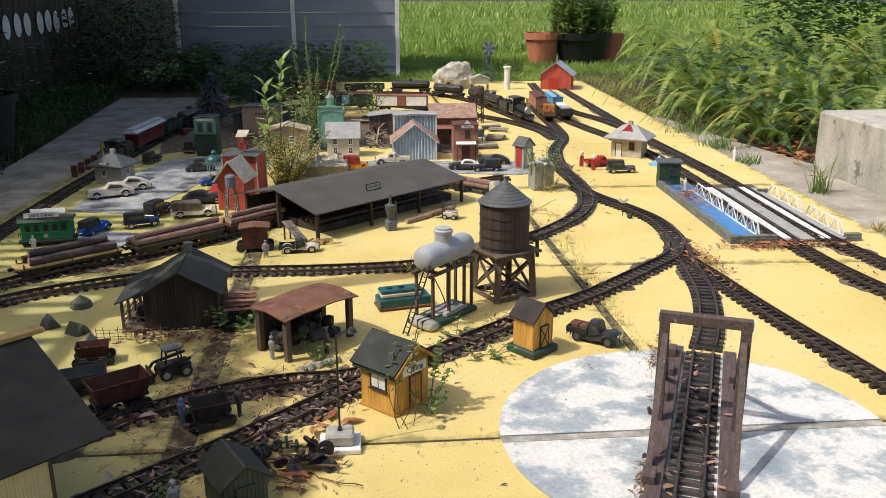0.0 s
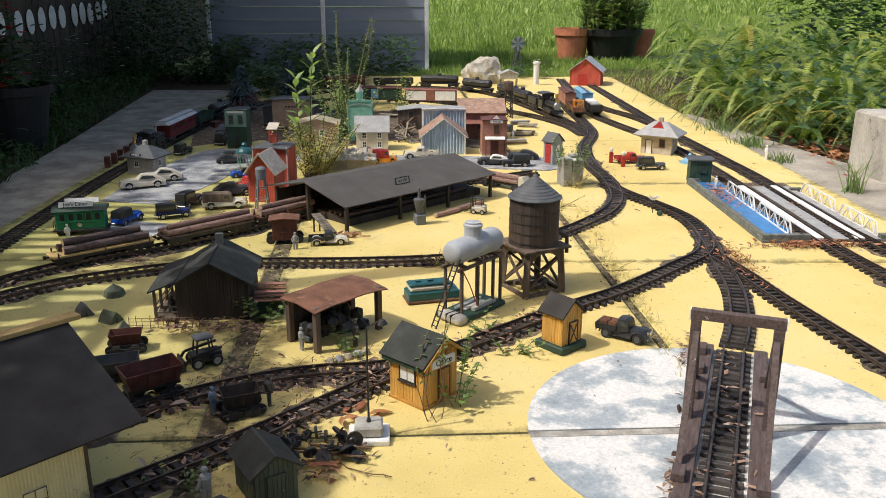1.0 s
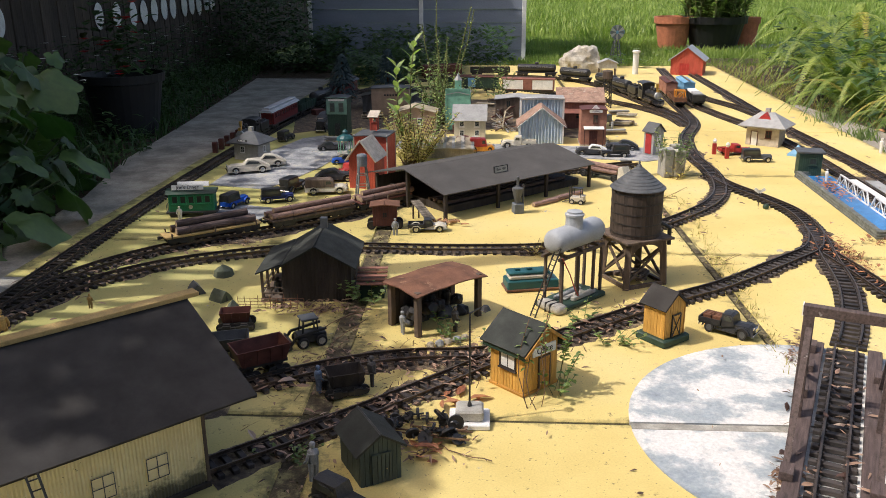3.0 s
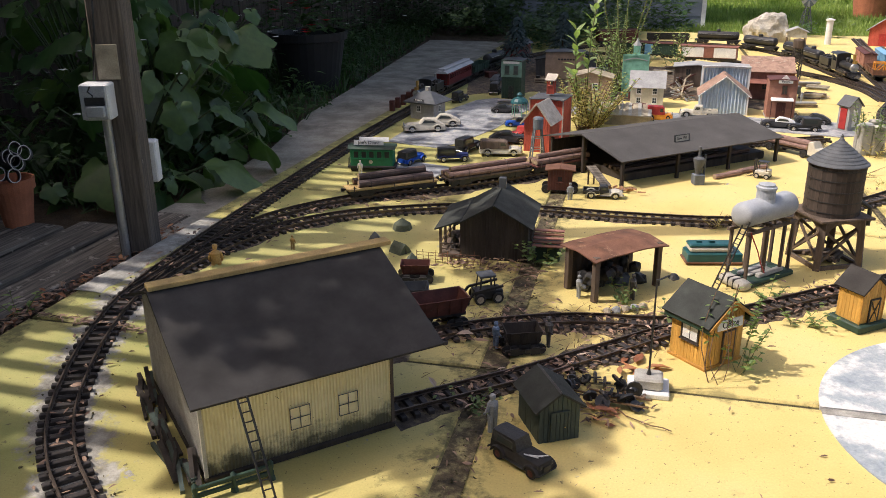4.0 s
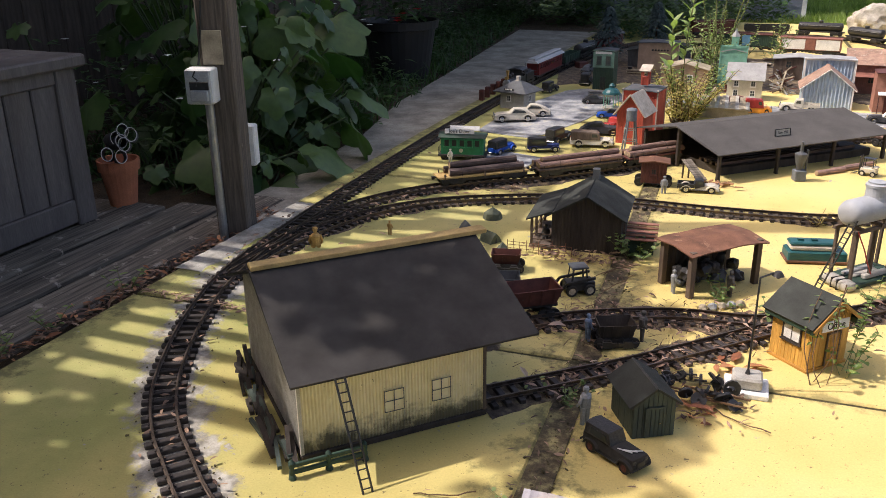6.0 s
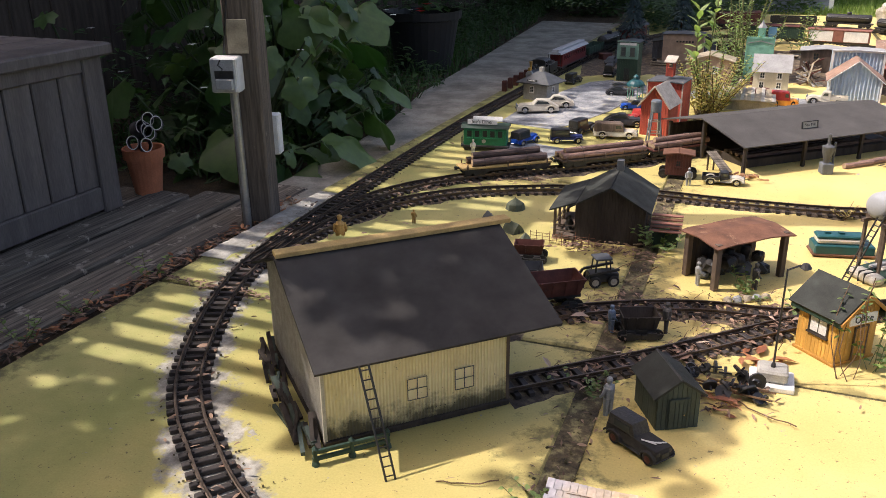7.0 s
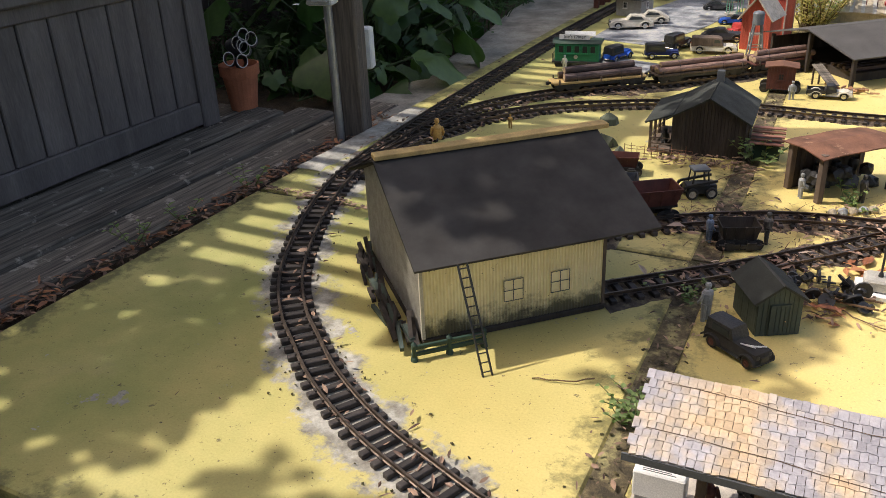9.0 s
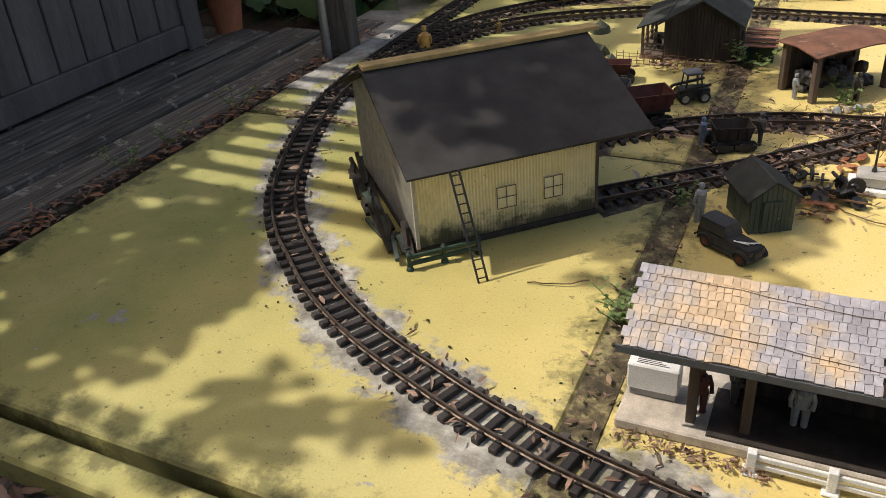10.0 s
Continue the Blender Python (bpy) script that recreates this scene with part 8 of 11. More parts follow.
# weathered beams and frames piled between the houses
rr = random.Random(77)
for k, (x, y) in enumerate(((-0.155, 4.80), (-0.165, 5.02), (-0.60, 5.10), (0.16, 5.22))):
    hp_ = thing("beam_pile", "loose pile of weathered model beams", "beam pile", at_xy(x, y, 0, rr.uniform(0, 90)), "beam piles")
    for j in range(15):
        bm = B()
        a, z = rr.uniform(0, 6.28), rr.uniform(0.002, 0.075)
        q = rr.uniform(0.03, 0.075)
        bar(bm, (-q * math.cos(a), -q * math.sin(a), max(0.002, z - rr.uniform(0, 0.07))), (q * math.cos(a), q * math.sin(a), z + rr.uniform(0, 0.05)), rr.uniform(0.003, 0.008))
        part("beam", bm, rr.choice((M["timber_fine"], M["grey"], M["rust_dark"], M["ply"])), hp_)
# red and grey outhouse
ro_ = village("grey_outhouse", "tall grey outhouse with a red door side", "outhouse", 0.60, 4.20, 36, 0.066, 0.066, 0.120, 0.155, M["grey"], M["darkgrey"], "board", over=0.008, gover=0.008)
bm = B()
bbox(bm, -0.020, 0.020, -0.003, 0, 0.008, 0.105, 0.001)
part("red_side", bm, M["red"], ro_, m=face("left", 0.066, 0.066))
bm = B()
bbox(bm, -0.012, 0.012, -0.003, 0, 0.020, 0.10, 0.001)
part("door", bm, M["white"], ro_, m=face("front", 0.066, 0.066))
# filling station with a hipped roof
fs = thing("filling_station", "white filling station with a hipped grey roof", "filling station", at_xy(1.215, 4.50, 0, -30), "village buildings")
for s_, ww in (("front", 0.165), ("back", 0.165), ("left", 0.12), ("right", 0.12)):
    part("wall", flat_wall(ww if s_ in ("front", "back") else ww - 0.008, lambda x: 0.105), M["bargewood"], fs, m=face(s_, 0.165, 0.12))
bm = B()
r0 = [bm.verts.new(p) for p in ((-0.118, -0.098, 0.098), (0.118, -0.098, 0.098), (0.118, 0.098, 0.098), (-0.118, 0.098, 0.098))]
r1 = [bm.verts.new(p) for p in ((-0.120, -0.100, 0.104), (0.120, -0.100, 0.104), (0.120, 0.100, 0.104), (-0.120, 0.100, 0.104))]
r2 = [bm.verts.new(p) for p in ((-0.035, -0.006, 0.168), (0.035, -0.006, 0.168), (0.035, 0.006, 0.168), (-0.035, 0.006, 0.168))]
skin(bm, [r0, r1, r2])
part("hip_roof", bm, M["grey"], fs)
bm = B()
extrude(bm, [(-0.032, 0.138), (0.032, 0.138), (0, 0.170)], "y", -0.050, -0.010)
part("dormer", bm, M["red"], fs)
bm = B()
bbox(bm, -0.012, 0.012, -0.010, 0.012, 0.160, 0.188, 0.001)
part("chimney", bm, M["stone"], fs)
window(fs, face("front", 0.165, 0.12), 0.03, 0.062, 0.030, 0.040, M["rust_dark"], M["glass"])
door(fs, face("front", 0.165, 0.12), -0.04, 0.030, 0.072, M["white"], M["rust_dark"])
for k, (x, y) in enumerate(((0.94, 4.12), (0.90, 4.22))):
    gp = thing("fuel_pump", "red and white model fuel pump", "fuel pump", at_xy(x, y, 0, 0), "fuel pumps")
    bm = B()
    bbox(bm, -0.010, 0.010, -0.007, 0.007, 0, 0.055, 0.002)
    part("body", bm, M["red"], gp)
    bm = B()
    lathe(bm, ((0.003, 0.055), (0.008, 0.060), (0.010, 0.068), (0.006, 0.077), (0.001, 0.079)), 12)
    part("globe", bm, M["white"], gp)
# blue and white awning tent beside the station
tn = thing("market_tent", "small blue and white tent beside the filling station", "tent", at_xy(1.30, 4.22, 0, 10))
bm = B()
lathe(bm, ((0.055, 0.0), (0.05, 0.012), (0.022, 0.030), (0.004, 0.052)), 4)
part("canopy", bm, M["skyblue"], tn)
# dark green box hut by the bridge
bx = thing("signal_box", "dark green flat-roofed box hut by the bridge", "hut", at_xy(1.215, 3.785, 0, -8))
for s_ in ("front", "back", "left", "right"):
    part("wall", board_wall(0.095 if s_ in ("front", "back") else 0.078, lambda x: 0.105), M["darkgreen"], bx, m=face(s_, 0.095, 0.086))
bm = B()
bbox(bm, -0.058, 0.058, -0.052, 0.052, 0.105, 0.114, 0.002)
part("roof", bm, M["darkgrey"], bx)
window(bx, face("front", 0.095, 0.086), 0.01, 0.07, 0.03, 0.03, M["darkgreen"], M["glass"])
# red barn in the far corner
fb = village("far_barn", "red barn with a silver tin roof", "barn", 1.39, 7.78, -16, 0.27, 0.30, 0.135, 0.235, M["barn"], M["mattemetal"], "board", over=0.022, gover=0.02)
door(fb, face("front", 0.27, 0.30), -0.02, 0.08, 0.10, M["red"], M["barn"])
# iron column tank
ct = thing("column_tank", "tall iron lattice column with a round tank", "tank column", at_xy(0.50, 5.72, 0, 10))
for s in (-1, 1):
    for k in (-1, 1):
        bm = B()
        bar(bm, (s * 0.026, k * 0.026, 0), (s * 0.022, k * 0.022, 0.192), 0.005)
        part("leg", bm, M["iron"], ct)
bm = B()
for j in range(5):
    for k in range(4):
        a = pose(0, 0, 0, 0, 0, 90 * k)
        bar(bm, a @ Vector((-0.025, -0.025, 0.04 * j)), a @ Vector((0.024, -0.024, 0.04 * j + 0.04)), 0.003)
        bar(bm, a @ Vector((0.025, -0.025, 0.04 * j)), a @ Vector((-0.024, -0.024, 0.04 * j + 0.04)), 0.003)
part("lattice", bm, M["iron"], ct)
bm = B()
lathe(bm, ((0.030, 0.19), (0.034, 0.194), (0.034, 0.238), (0.030, 0.244), (0.004, 0.250)), 16)
part("tank", bm, M["timber_fine"], ct)
# windmill
wm = thing("windmill", "thin lattice windmill beyond the slab", "windmill", pose(0.845, 8.75, -0.06, 0, 0, 15) @ Matrix.Scale(0.84, 4))
for s in (-1, 1):
    for k in (-1, 1):
        bm = B()
        bar(bm, (s * 0.07, k * 0.07, 0), (s * 0.010, k * 0.010, 0.40), 0.007)
        part("leg", bm, M["darkgrey"], wm)
bm = B()
for j in range(5):
    q0, q1 = 0.07 - 0.012 * j, 0.07 - 0.012 * (j + 1)
    for k in range(4):
        a = pose(0, 0, 0, 0, 0, 90 * k)
        bar(bm, a @ Vector((-q0, -q0, 0.08 * j)), a @ Vector((q1, -q1, 0.08 * j + 0.08)), 0.004)
        bar(bm, a @ Vector((-q1, -q1, 0.08 * j + 0.08)), a @ Vector((q1, -q1, 0.08 * j + 0.08)), 0.004)
part("braces", bm, M["darkgrey"], wm)
for k in range(12):
    bm = B()
    a = 2 * math.pi * k / 12
    ux, uz = math.cos(a), math.sin(a)
    v = [bm.verts.new((ux * r_ - uz * o, -0.02 + t_, 0.42 + uz * r_ + ux * o)) for t_ in (0, 0.003) for r_, o in ((0.02, -0.005), (0.085, -0.02), (0.085, 0.02), (0.02, 0.005))]
    skin(bm, [v[:4], v[4:]])
    part("blade", bm, M["galv"] if k % 2 else M["bluegrey"], wm)
bm = B()
box(bm, 0.0, 0.10, 0.01, 0.013, 0.40, 0.44)
rod(bm, (-0.02, -0.01, 0.42), (0.05, 0.012, 0.42), 0.004)
part("tail_vane", bm, M["skyblue"], wm)
# pale rock and a small white shack
bm = B()
bmesh.ops.create_icosphere(bm, subdivisions=4, radius=1)
for v in bm.verts:
    n = noise.fractal(v.co * 1.6, 1.0, 2.0, 4)
    v.co = Vector((v.co.x * 0.19, v.co.y * 0.15, v.co.z * 0.17)) * (1 + 0.28 * n)
    v.co.z = max(v.co.z + 0.04, -0.06)
whole("rock", bm, M["rock"], "large pale rock at the slab's far end", "rock", at_xy(0.465, 7.86, 0.02, 20))
vs_ = village("white_shack", "small weathered white shack on thin legs", "shack", 0.66, 7.55, 0, 0.15, 0.12, 0.115, 0.145, M["stone"], M["grey"], "flat", over=0.012, base=0.07)
for s in (-1, 1):
    for k in (-1, 1):
        bm = B()
        bar(bm, (s * 0.07, k * 0.05, 0), (s * 0.07, k * 0.05, 0.075), 0.008)
        part("leg", bm, M["timber_fine"], vs_)

# model streets: pale grey painted strips
for k, (pts, lab) in enumerate((([(-1.38, 3.42), (-1.12, 3.36), (-1.06, 3.50), (-0.98, 3.80), (-0.92, 4.3), (-1.15, 4.6), (-1.25, 4.5), (-1.38, 3.9)], "faded pale grey model street under the parked cars"),
                                ([(-1.05, 4.3), (-0.9, 4.28), (0.55, 4.02), (0.75, 4.15), (0.6, 4.35), (-0.4, 4.42), (-0.95, 4.5)], "pale grey model street before the shops"),
                                ([(-1.22, 2.90), (-1.00, 2.90), (-0.98, 3.06), (-1.2, 3.12)], "pale grey painted pad beside the diner"))):
    bm = B()
    extrude(bm, pts, "z", -0.003, 0.0025 + 0.0008 * k)
    whole("road", bm, M["asphalt"], lab, "model road", kind="structure")

# tents
for x, y, t_, kind_ in ((-0.925, 2.31, 20, 0), (-0.955, 2.165, 35, 1), (-0.865, 2.115, 60, 1), (-0.80, 2.02, 10, 1)):
    tt_ = thing("camp_tent", "olive green model tent pitched on the slab", "tent", pose(x, y, 0, 0, 0, t_) @ Matrix.Scale(0.74, 4), "model tents")
    bm = B()
    if kind_ == 0:
        lathe(bm, ((0.042, 0), (0.036, 0.024), (0.032, 0.028), (0.004, 0.046)), 8)
    else:
        extrude(bm, [(-0.030, 0), (0.030, 0), (0.016, 0.024), (0, 0.040), (-0.016, 0.024)], "y", -0.034, 0.034)
    cv = part("canvas", bm, M["olive"] if kind_ == 0 or x > -0.9 else M["darkgrey"], tt_)
    bm = B()
    extrude(bm, [(-0.006, 0), (0.006, 0), (0, 0.024)], "y", -0.0355, -0.0343) if kind_ else rod(bm, (0, 0, 0.044), (0, 0, 0.052), 0.001)
    part("opening" if kind_ else "pole", bm, M["black"], tt_)

# wire fence and little animals by the cabin
wfn = thing("wire_pen", "thin rusty wire pen beside the cabin", "fence", at_xy(-0.735, 2.06, 0, 3))
for k in range(11):
    bm = B()
    rod(bm, (-0.06 + 0.018 * k, 0.006 * math.sin(k * 2.1), 0), (-0.06 + 0.018 * k + 0.002 * math.sin(k * 5), 0.006 * math.sin(k * 2.1), 0.034 + 0.008 * math.sin(k * 3)), 0.0009, 4)
    part("wire_post", bm, M["rust"], wfn)
for z in (0.010, 0.020, 0.029):
    bm = B()
    rod(bm, (-0.06, 0, z), (0.12, 0.003, z), 0.0007, 4)
    part("wire", bm, M["rust"], wfn)
cw = thing("toy_cow", "small brown toy cow beside the cabin", "toy animal", at_xy(-0.69, 2.075, 0, 170))
bm = B()
lathe(bm, ((0.004, -0.020), (0.010, -0.016), (0.011, 0.008), (0.008, 0.016), (0.003, 0.018)), 10, (0, 0, 0.023), "x")
for x in (-0.013, 0.011):
    for y in (-0.005, 0.005):
        rod(bm, (x, y, 0), (x, y, 0.018), 0.0022, 6)
lathe(bm, ((0.003, 0.012), (0.006, 0.018), (0.003, 0.030)), 8, (0, 0, 0.029), "x")
part("body", bm, M["timber_fine"], cw)


# ---------------------------------------------------------------- plain toy figures


def figure(label, m, h, mat, pose_="stand", group="toy figures"):
    """A toy figure as one plain shape."""
    bm = B()
    k = h / 0.075
    hip = 0.034 if pose_ == "stand" else 0.010
    if pose_ == "stand":
        for y in (-0.006, 0.006):
            lathe(bm, ((0.0046, 0), (0.0042, 0.004), (0.0048, 0.018), (0.0058, 0.036)), 8, (0, y, 0))
    else:
        for y in (-0.006, 0.006):
            rod(bm, (0, y, 0.008), (0.018, y, 0.010), 0.005, 8)
            rod(bm, (0.018, y, 0.010), (0.020, y, 0.0), 0.004, 8)
    lathe(bm, ((0.0085, hip), (0.0095, hip + 0.006), (0.0105, hip + 0.022), (0.0075, hip + 0.027), (0.003, hip + 0.029), (0.003, hip + 0.031), (0.0052, hip + 0.033), (0.0056, hip + 0.037), (0.0062, hip + 0.038), (0.0045, hip + 0.0415), (0.001, hip + 0.0425)), 10)
    for y in (-1, 1):
        rod(bm, (0, y * 0.0100, hip + 0.023), (0.002, y * 0.0135, hip + 0.010), 0.0032, 7)
        rod(bm, (0.002, y * 0.0135, hip + 0.010), (0.009, y * 0.012, hip + 0.002), 0.0028, 7)
    bmesh.ops.scale(bm, vec=(k, k, k), verts=bm.verts)
    return whole("toy_figure", bm, mat, label, "toy figure", m, group)


figure("plain grey-blue toy figure beside the black jeep", at_xy(-0.392, 1.272, 0, 150), 0.075, M["figure"])
figure("seated toy figure in ochre on the shed's ridge", at_xy(-0.898, 1.218, 0.2895, 120), 0.064, M["figure_yellow"], "sit")
figure("tiny ochre toy figure on the shed's ridge", at_xy(-0.805, 1.352 - 0.012, 0.2895, 90), 0.028, M["figure_yellow"])
figure("pale toy figure in the station's shade", at_xy(-0.155, 0.772, 0.016, -85), 0.075, M["figure"])
figure("dark toy figure on the platform edge", at_xy(-0.272, 0.752, 0.016, -60), 0.075, M["rust_dark"])
figure("dark toy figure by the station post", at_xy(-0.235, 0.790, 0.016, 0), 0.078, M["figure_dark"])
figure("pale toy figure beside the shack on wheels", at_xy(-0.470, 2.755, 0, -80), 0.060, M["figure"])
figure("toy figure seated on the cabin porch", at_xy(-0.715, 2.17, 0.010, -90), 0.060, M["figure_dark"], "sit")
figure("grey toy figure standing on the side car", at_xy(-0.352, 1.64, 0, 10), 0.070, M["figure_dark"])
figure("blue toy figure behind the side car", at_xy(-0.462, 1.60, 0, 40), 0.062, M["figure_blue"])
figure("grey toy figure working before the lean-to", at_xy(-0.195, 1.952, 0, 30), 0.066, M["figure_dark"])
figure("toy figure by the lean-to's post", at_xy(-0.325, 1.925, 0, 30), 0.060, M["figure"])
figure("white toy figure at the end of the bridge", at_xy(1.245, 3.63, 0.008, 0), 0.055, M["white"])
figure("white toy figure by the slab's edge", at_xy(1.72, 4.30, 0.0, 0), 0.075, M["white"])
figure("small toy figure on the sunny slab", at_xy(0.46, 4.85, 0.0, 0), 0.06, M["figure"])
figure("white toy figure before the diner", at_xy(-1.29, 2.875, 0.0, -90), 0.055, M["white"])
for k in range(5):
    x, y = (-0.245 + 0.02 * k, 1.845 + 0.013 * k)
    bm = B()
    bmesh.ops.create_icosphere(bm, subdivisions=2, radius=0.011)
    for v in bm.verts:
        v.co *= 1 + 0.3 * noise.noise(v.co * 120 + Vector((k, 0, 0)))
        v.co.z = max(v.co.z, -0.006)
    whole("sack", bm, M["figure"] if k % 2 else M["ply"], "pale lumpy sack on the ground before the lean-to", "sack", at_xy(x, y, 0.006, 40 * k), "sacks")

# white track signal
sg = thing("track_signal", "small white-armed signal on a thin post", "signal", at_xy(0.868, 3.235, 0, 0))
bm = B()
rod(bm, (0, 0, 0), (0, 0, 0.052), 0.0018)
part("post", bm, M["iron"], sg)
bm = B()
for s in (-1, 1):
    box(bm, 0, 0.024, -0.001, 0.001, -0.006, 0.006, pose(0, 0, 0.055, 0, -35 if s > 0 else 215, 0))
part("arm", bm, M["white"], sg)
bm = B()
bmesh.ops.create_icosphere(bm, subdivisions=2, radius=0.012)
part("weight", bm, M["darkgreen"], sg, m=pose(0.018, -0.04, 0.010))

# firewood heap by the chute
fw = thing("firewood_heap", "heap of split orange-brown firewood", "firewood", at_xy(-0.315, 2.90, 0, 0))
rr = random.Random(9)
for k in range(26):
    bm = B()
    bar(bm, (-0.014, 0, 0), (0.014, 0, 0), rr.uniform(0.004, 0.007), rr.uniform(0.004, 0.007))
    part("billet", bm, M["firewood"], fw, m=pose(rr.gauss(0, 0.028), rr.gauss(0, 0.026), 0.004 + 0.012 * rr.random(), rr.uniform(-25, 25), 0, rr.uniform(0, 180)))
# loose logs under the sawmill's right end
for k in range(3):
    lg = thing("loose_log", "bark-covered log lying by the sawmill", "log", at_xy(0.05 + 0.05 * k, 3.20 + 0.06 * k, 0, 44), "loose logs")
    log(lg, -0.06, 0.07, 0.0, 0.0095, 0.0095)

# weathered stump planter with grass growing from it
sp_ = thing("stump_planter", "grey weathered square stump with grass on top", "planter", at_xy(0.615, 3.735, 0, 12))
for k, (x0, x1, y0, y1, h_) in enumerate(((-0.05, -0.004, -0.04, 0.005, 0.13), (-0.003, 0.05, -0.042, 0.002, 0.12), (-0.048, 0.0, 0.006, 0.045, 0.115), (0.001, 0.048, 0.004, 0.045, 0.135))):
    bm = B()
    bbox(bm, x0, x1, y0, y1, 0, h_, 0.005)
    for v in bm.verts:
        v.co += Vector((noise.noise(v.co * 60), noise.noise(v.co * 60 + Vector((9, 0, 0))), 0)) * 0.006
    part("weathered_block", bm, M["stone"] if k % 2 else M["grey"], sp_)

# yard clutter behind the shops: crates, drums, stacks of boards
rr = random.Random(17)
for k in range(110):
    x, y = rr.uniform(-0.75, 0.42), rr.uniform(4.72, 6.05)
    if k > 40:
        x, y = rr.uniform(-1.38, -0.85), rr.uniform(4.2, 6.3)
    if k > 60:
        x, y = rr.uniform(-0.62, 0.55), rr.uniform(4.28, 4.75)
    if k > 88:
        x, y = rr.uniform(0.15, 0.62), rr.uniform(4.9, 6.2)
    if any(abs(x - ax) < 0.20 and abs(y - ay) < 0.14 for ax, ay in ((-0.42, 4.92), (0.055, 4.74), (0.27, 4.98), (-0.09, 5.32), (-0.66, 4.78), (-0.90, 5.42), (-1.065, 4.66), (-1.2, 4.75), (-1.02, 4.2), (-1.33, 4.45), (0.5, 5.72), (-1.28, 5.15), (-1.26, 5.62), (-0.98, 5.8), (-0.335, 4.6), (0.05, 4.53), (0.318, 4.46), (0.6, 4.2), (-0.065, 4.33), (-0.245, 4.16), (-0.4, 4.12), (0.3, 4.17), (0.4, 4.13), (0.46, 4.3))):
        continue
    kind_ = k % 3
    if kind_ == 0:
        it = thing("yard_crate", "small weathered crate standing in the model yard", "crate", at_xy(x, y, 0, rr.uniform(0, 90)), "yard crates")
        bm = B()
        a, b, c = rr.uniform(0.015, 0.035), rr.uniform(0.015, 0.03), rr.uniform(0.025, 0.07)
        bbox(bm, -a, a, -b, b, 0, c, 0.002)
        for z in (0.2, 0.8):
            box(bm, -a - 0.001, a + 0.001, -b - 0.001, b + 0.001, c * z - 0.003, c * z + 0.003)
        part("box", bm, rr.choice((M["timber_fine"], M["grey"], M["rust_dark"], M["darkgrey"])), it)
    elif kind_ == 1:
        it = thing("yard_drum", "dark drum standing in the model yard", "drum", at_xy(x, y, 0, 0), "yard drums")
        bm = B()
        lathe(bm, ((0.013, 0), (0.014, 0.002), (0.0135, 0.018), (0.0145, 0.019), (0.0135, 0.02), (0.014, 0.042), (0.012, 0.043)), 12)
        part("drum", bm, rr.choice((M["iron"], M["rust_dark"], M["darkgrey"])), it)
    else:
        it = thing("board_stack", "stack of grey boards lying in the model yard", "lumber", at_xy(x, y, 0, rr.uniform(-30, 30)), "board stacks")
        for j in range(4):
            bm = B()
            bar(bm, (-0.06 + rr.uniform(-0.01, 0.01), rr.uniform(-0.01, 0.01), 0.004 + 0.007 * j), (0.06 + rr.uniform(-0.01, 0.01), rr.uniform(-0.01, 0.01), 0.004 + 0.007 * j), 0.03, 0.006)
            part("board", bm, rr.choice((M["timber_fine"], M["ply"], M["grey"])), it)
bm = B()
n = 40
for j, (xa, xb, y0, y1, z) in enumerate(((-0.80, 0.10, 4.75, 6.05, 0.0016), (0.10, 0.44, 4.60, 5.5, 0.0020), (-1.5, -0.80, 4.75, 6.6, 0.0012))):
    ring = []
    for k in range(n):
        a = 2 * math.pi * k / n
        q = 1 + 0.22 * noise.noise((math.cos(a) * 2, math.sin(a) * 2, j * 5.0)) + 0.10 * noise.noise((math.cos(a) * 9, math.sin(a) * 9, j * 5.0))
        sx, sy = math.copysign(abs(math.cos(a)) ** 0.6, math.cos(a)), math.copysign(abs(math.sin(a)) ** 0.6, math.sin(a))
        ring.append(((xa + xb) / 2 + (xb - xa) / 2 * sx * q, (y0 + y1) / 2 + (y1 - y0) / 2 * sy * q))
    extrude(bm, ring, "z", -0.003, z)
whole("yard_dirt", bm, M["trackdirt"], "brown sheet over the model yard behind the shops", "dirt", kind="structure")
# ---------------------------------------------------------------- garden: fence, screen and trees that give the shade


def leaf_card(bm, c, d, n, length, width, fold=0.25, seg=3):
    """A pointed leaf from c along d, with a fold along its midrib."""
    d = Vector(d).normalized()
    n = Vector(n)
    s = d.cross(n)
    if s.length < 1e-4:
        s = d.orthogonal()
    s.normalize()
    n = s.cross(d).normalized()
    mid, lf, rt = [], [], []
    for k in range(seg + 1):
        u = k / seg
        w = width / 2 * math.sin(math.pi * min(1, 0.12 + 0.88 * u)) if k < seg else 0.0
        p = Vector(c) + d * length * u - n * (length * 0.22 * u * u)
        mid.append(bm.verts.new(p))
        if 0 < k < seg:
            lf.append(bm.verts.new(p + s * w + n * w * fold))
            rt.append(bm.verts.new(p - s * w + n * w * fold))
    for side in (lf, rt):
        prev = mid[0]
        bm.faces.new((mid[0], side[0], mid[1]))
        for k in range(len(side) - 1):
            bm.faces.new((mid[k + 1], side[k], side[k + 1], mid[k + 2]))
        bm.faces.new((mid[-2], side[-1], mid[-1]))


